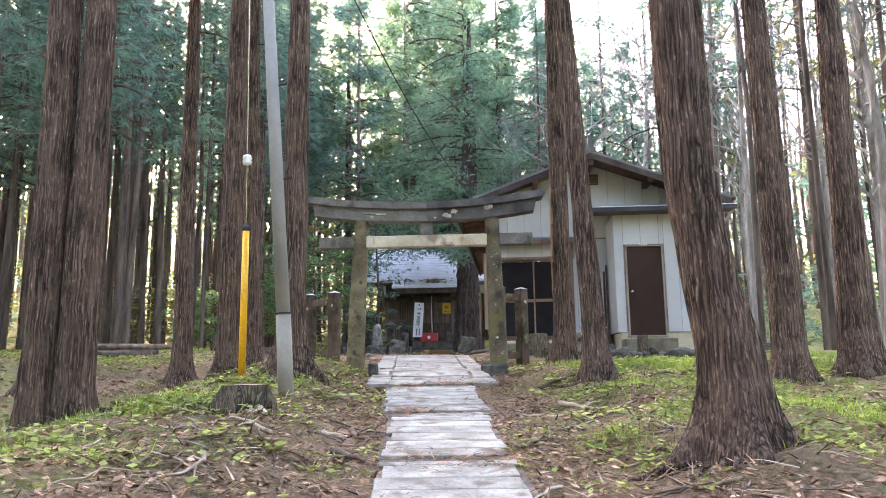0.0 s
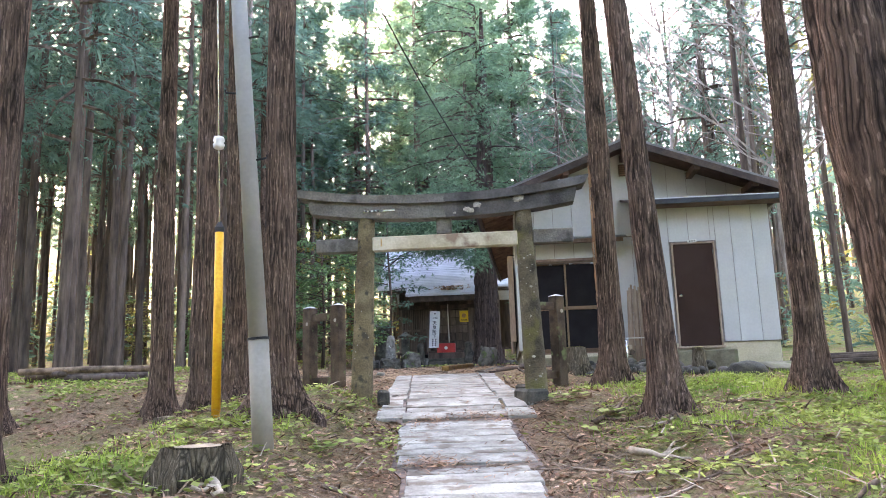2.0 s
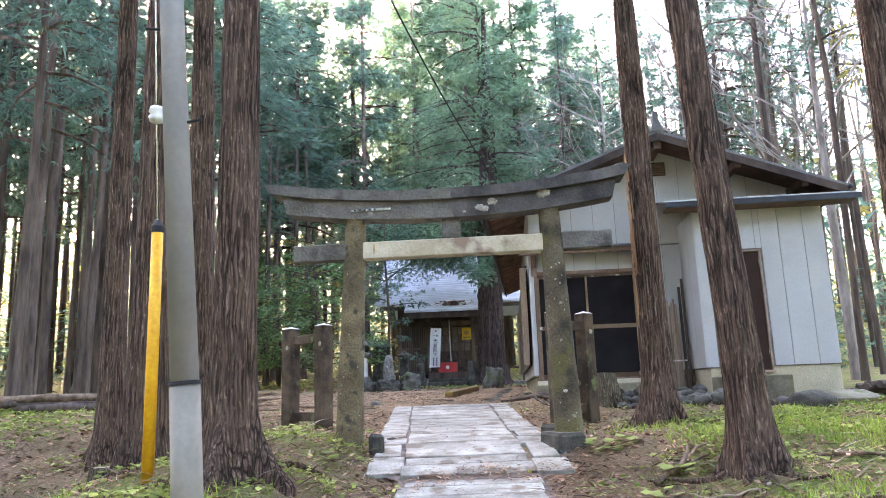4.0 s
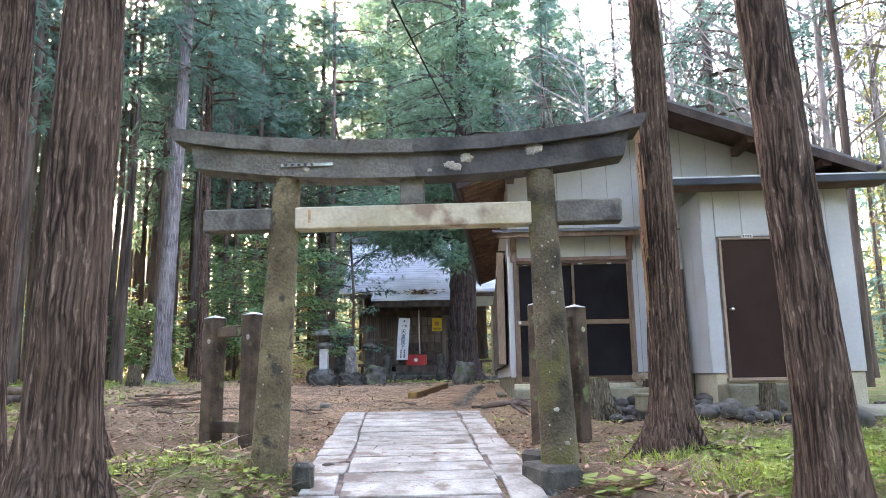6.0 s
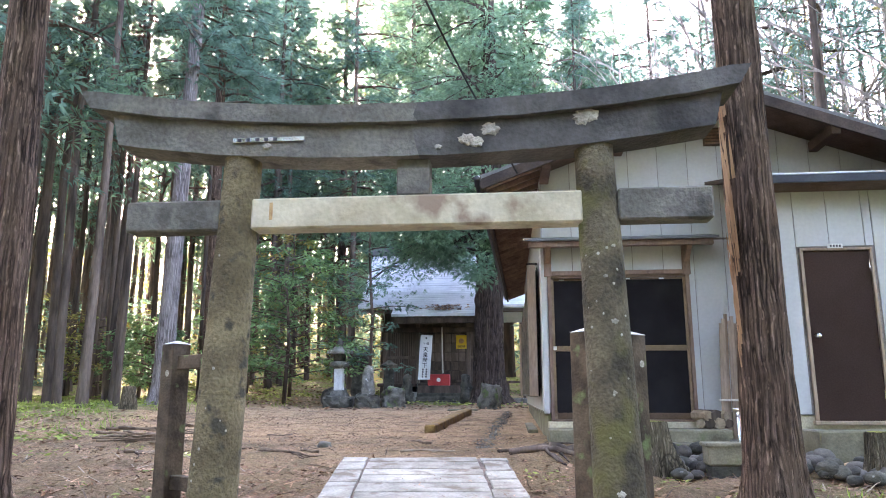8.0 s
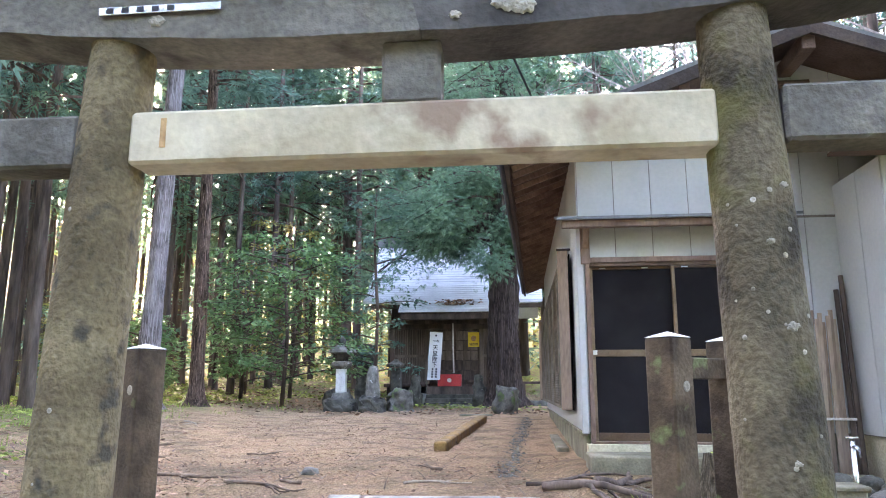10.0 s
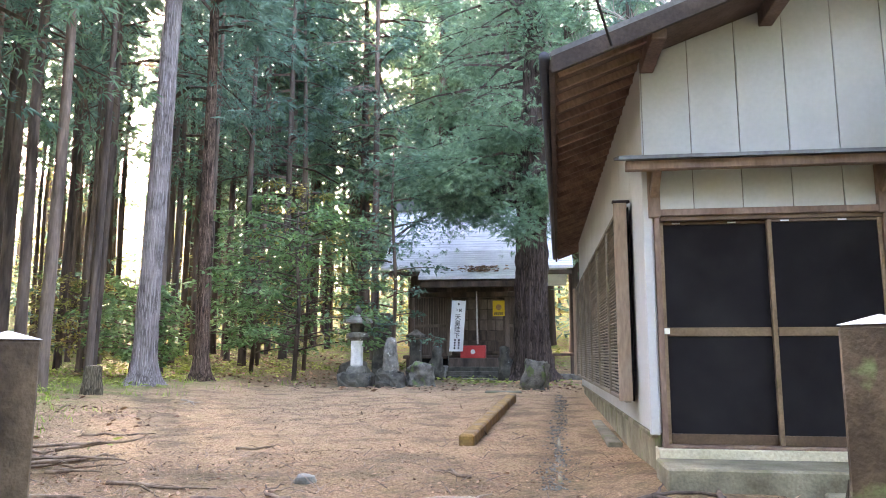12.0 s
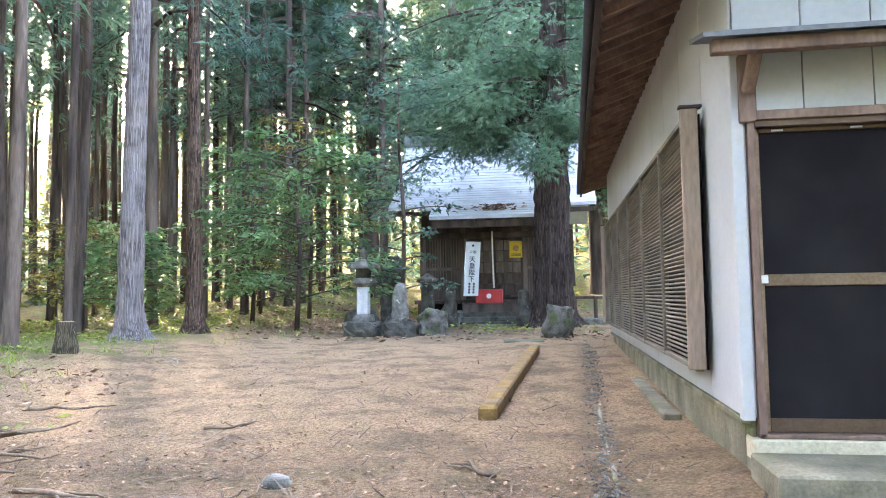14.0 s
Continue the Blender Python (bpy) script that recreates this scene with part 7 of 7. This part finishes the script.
scatter("twig_litter", 900, (-9, 1, 12.5, 22), TWIG, 0.24, 5, "thin dead twigs strewn on the ground", "litter", (SLIVER[0] * np.array([0.5, 1, 1]), SLIVER[1]), lambda x, y: 0.8, 0.2, 0.012)
scatter("bark_bits", 15000, (-3.8, 3.8, -2.0, 9.0), LITTER, 0.055, 71, "bark chips and needle bits on the banks", "litter", SLIVER, lambda x, y: 0.9, 0.6, 0.012)
scatter("twig_litter", 3200, (-3.6, 3.6, -2.0, 9.0), TWIG, 0.17, 72, "short dead twigs on the banks", "litter", (SLIVER[0] * np.array([0.7, 1, 1.6]), SLIVER[1]), lambda x, y: 0.3 + 0.7 * smooth_step(-0.1, 0.3, fbm(x * 1.4, y * 1.4, 19)), 0.4, 0.016)
scatter("dead_leaves", 4500, (-17, 4.5, 23.5, 37), DEAD_LEAF, 0.13, 73, "brown leaf litter under the trees behind the court", "litter", leaf_template(), lambda x, y: 0.9, 0.5, 0.014)
scatter("woodland_weeds", 5200, (-18, 6, 26, 42), WEED, 0.12, 74, "low green weeds round the shrine", "weeds", leaf_template(), lambda x, y: smooth_step(0.0, 0.3, fbm(x * 0.4, y * 0.4, 31)), 0.5, 0.06, cluster=8, spread_r=0.25)
scatter("dead_leaves", 30000, near_area, DEAD_LEAF, 0.055, 21, "curled brown fallen leaves on the ground", "litter", leaf_template(), lambda x, y: 0.2 + 0.8 * smooth_step(-0.1, 0.3, fbm(x * 1.1, y * 1.1, 8)), 0.5, 0.014)
scatter("twig_litter", 900, (-7, 1.5, 12, 16), TWIG, 0.2, 51, "thin dead twigs strewn on bare soil", "litter", (SLIVER[0] * np.array([0.5, 1, 1]), SLIVER[1]), lambda x, y: 0.4 + 0.6 * smooth_step(-0.1, 0.3, fbm(x, y, 9)), 0.2, 0.012)
scatter("dead_leaves", 1800, (-7, 1.5, 12, 16), DEAD_LEAF, 0.036, 52, "curled brown fallen leaves on bare soil", "litter", leaf_template(), lambda x, y: smooth_step(-0.1, 0.3, fbm(x, y, 9)), 0.5, 0.012)
scatter("dead_leaves", 2500, (-9, 1, 12.5, 24), DEAD_LEAF, 0.032, 22, "curled brown fallen leaves on the court", "litter", leaf_template(), lambda x, y: 0.9, 0.4, 0.01)
scatter("bank_weeds", 7000, (-15, -4.2, 3, 16), WEED, 0.09, 31, "low green weeds under the trees", "weeds", leaf_template(), lambda x, y: smooth_step(-0.15, 0.2, fbm(x * 0.5, y * 0.5, 6)), 0.5, 0.05, cluster=8, spread_r=0.15)
scatter("dead_leaves", 6000, (-15, -5, 3, 20), DEAD_LEAF, 0.11, 32, "curled brown fallen leaves under the trees", "litter", leaf_template(), lambda x, y: 0.8, 0.5, 0.012)
patchy = lambda x, y: moss_amount(x, y) * smooth_step(-0.05, 0.35, fbm(x * 0.9, y * 0.9, 11))
scatter("low_weeds", 24000, (-6, 8, 0.5, 12.5), WEED, 0.06, 6, "low green weeds with small leaves", "weeds", leaf_template(), patchy, 0.5, 0.03, cluster=9, spread_r=0.09)
scatter("grass", 26000, (0.6, 10, 2, 13.6), GRASS, 0.075, 7, "short bright grass and moss tufts", "grass", BLADE, lambda x, y: smooth_step(1.2, 2.4, x) * (1 - 0.93 * smooth_step(9.6, 11.0, y) * (1 - smooth_step(4.5, 6, x))) * smooth_step(-0.1, 0.3, fbm(x * 0.7, y * 0.7, 4)), 0.4, 0.0, True, 16, 0.10)
scatter("grass", 2600, (-5, -0.8, 0.5, 9), GRASS, 0.09, 8, "short bright grass and moss tufts", "grass", BLADE, patchy, 0.4, 0.0, True, 12, 0.10)
scatter("grass", 2500, (-16, -5, 12, 30), GRASS, 0.12, 9, "short grass at the court edge", "grass", BLADE, lambda x, y: smooth_step(5, 9, -x) * 0.8, 0.4, 0.0, True, 14, 0.14)
scatter("bank_weeds", 5000, (-18, -7, 14, 34), WEED, 0.10, 10, "low green weeds under the trees", "weeds", leaf_template(), lambda x, y: smooth_step(7, 10, -x) * smooth_step(-0.1, 0.3, fbm(x * 0.6, y * 0.6, 2)), 0.5, 0.06, cluster=10, spread_r=0.2)


bank = lambda x, y: smooth_step(-0.10, 0.25, fbm(x * 1.3, y * 1.3, 15))
scatter("broadleaf_weeds", 1700, (-4.2, -0.1, -0.5, 8.0), WEED, 0.055, 61, "bright broad-leaved weeds on the bank", "weeds", (leaf_template()[0] * np.array([1.5, 1, 1]), leaf_template()[1]), bank, 0.4, 0.07, cluster=6, spread_r=0.08)
scatter("broadleaf_weeds", 1500, (1.2, 7.5, 1.0, 9.8), WEED, 0.052, 62, "bright broad-leaved weeds on the bank", "weeds", (leaf_template()[0] * np.array([1.5, 1, 1]), leaf_template()[1]), bank, 0.4, 0.06, cluster=6, spread_r=0.08)


def leafy_plant(x, y, s, seed):
    rnd = random.Random(seed)
    placed = []
    for k in range(9):
        w = rnd.uniform(0, 6.28)
        placed.append(((x + rnd.gauss(0, 0.06), y + rnd.gauss(0, 0.06), rough_z(x, y) + rnd.uniform(0.02, 0.10)), (math.cos(w), math.sin(w), 0.3), (0, 0, 1), s * rnd.uniform(0.7, 1.3)))
    V, T = sprays(placed, (leaf_template()[0] * np.array([1.7, 1, 1]), leaf_template()[1]))
    tagged(new("leafy_plant", mesh_np("leafy_plant", V, T, WEED)), "small bright green leafy plant", "plant", "leafy plants by the path")


for i, (x, y) in enumerate(((1.25, 8.05), (1.35, 7.85), (1.5, 8.0), (1.75, 7.0), (-0.75, 5.6), (-0.95, 5.2), (-0.6, 2.3), (1.55, 6.6), (-1.9, 8.5), (-0.85, 5.0), (2.25, 5.4), (-3.5, 12.9), (-1.2, 7.4))):
    leafy_plant(x, y, 0.13, i)

# ragged orange slivers up the left side of the cedar nearest the hall
sliver_geo = Geo()
rt = random.Random(12)
for k in range(64):
    z0 = 0.75 + 1.95 * rt.random() ** 0.8
    a0 = 3.50 + rt.gauss(0, 0.13) * (0.4 + 0.6 * math.sin((z0 - 0.7) * 1.5))
    ln, wd = rt.uniform(0.12, 0.42), rt.uniform(0.035, 0.085)
    for z, a, rr in ((z0, a0 - wd, 0.178), (z0, a0 + wd, 0.180), (z0 + 0.6 * ln, a0 + 0.7 * wd, 0.190), (z0 + ln, a0 + rt.gauss(0, 0.04), 0.194), (z0 + 0.6 * ln, a0 - 0.7 * wd, 0.188)):
        rr += 0.020 - 0.008 * z + rt.uniform(0, 0.006)
        sliver_geo.v.append((2.175 + rr * math.cos(a), 9.35 + rr * math.sin(a), z))
    sliver_geo.f.append(tuple(range(5 * k, 5 * k + 5)))
tagged(part("bark_tear", sliver_geo, ORANGE_STRIP), "ragged strip of orange slivers along the trunk", "bark", kind="stuff")
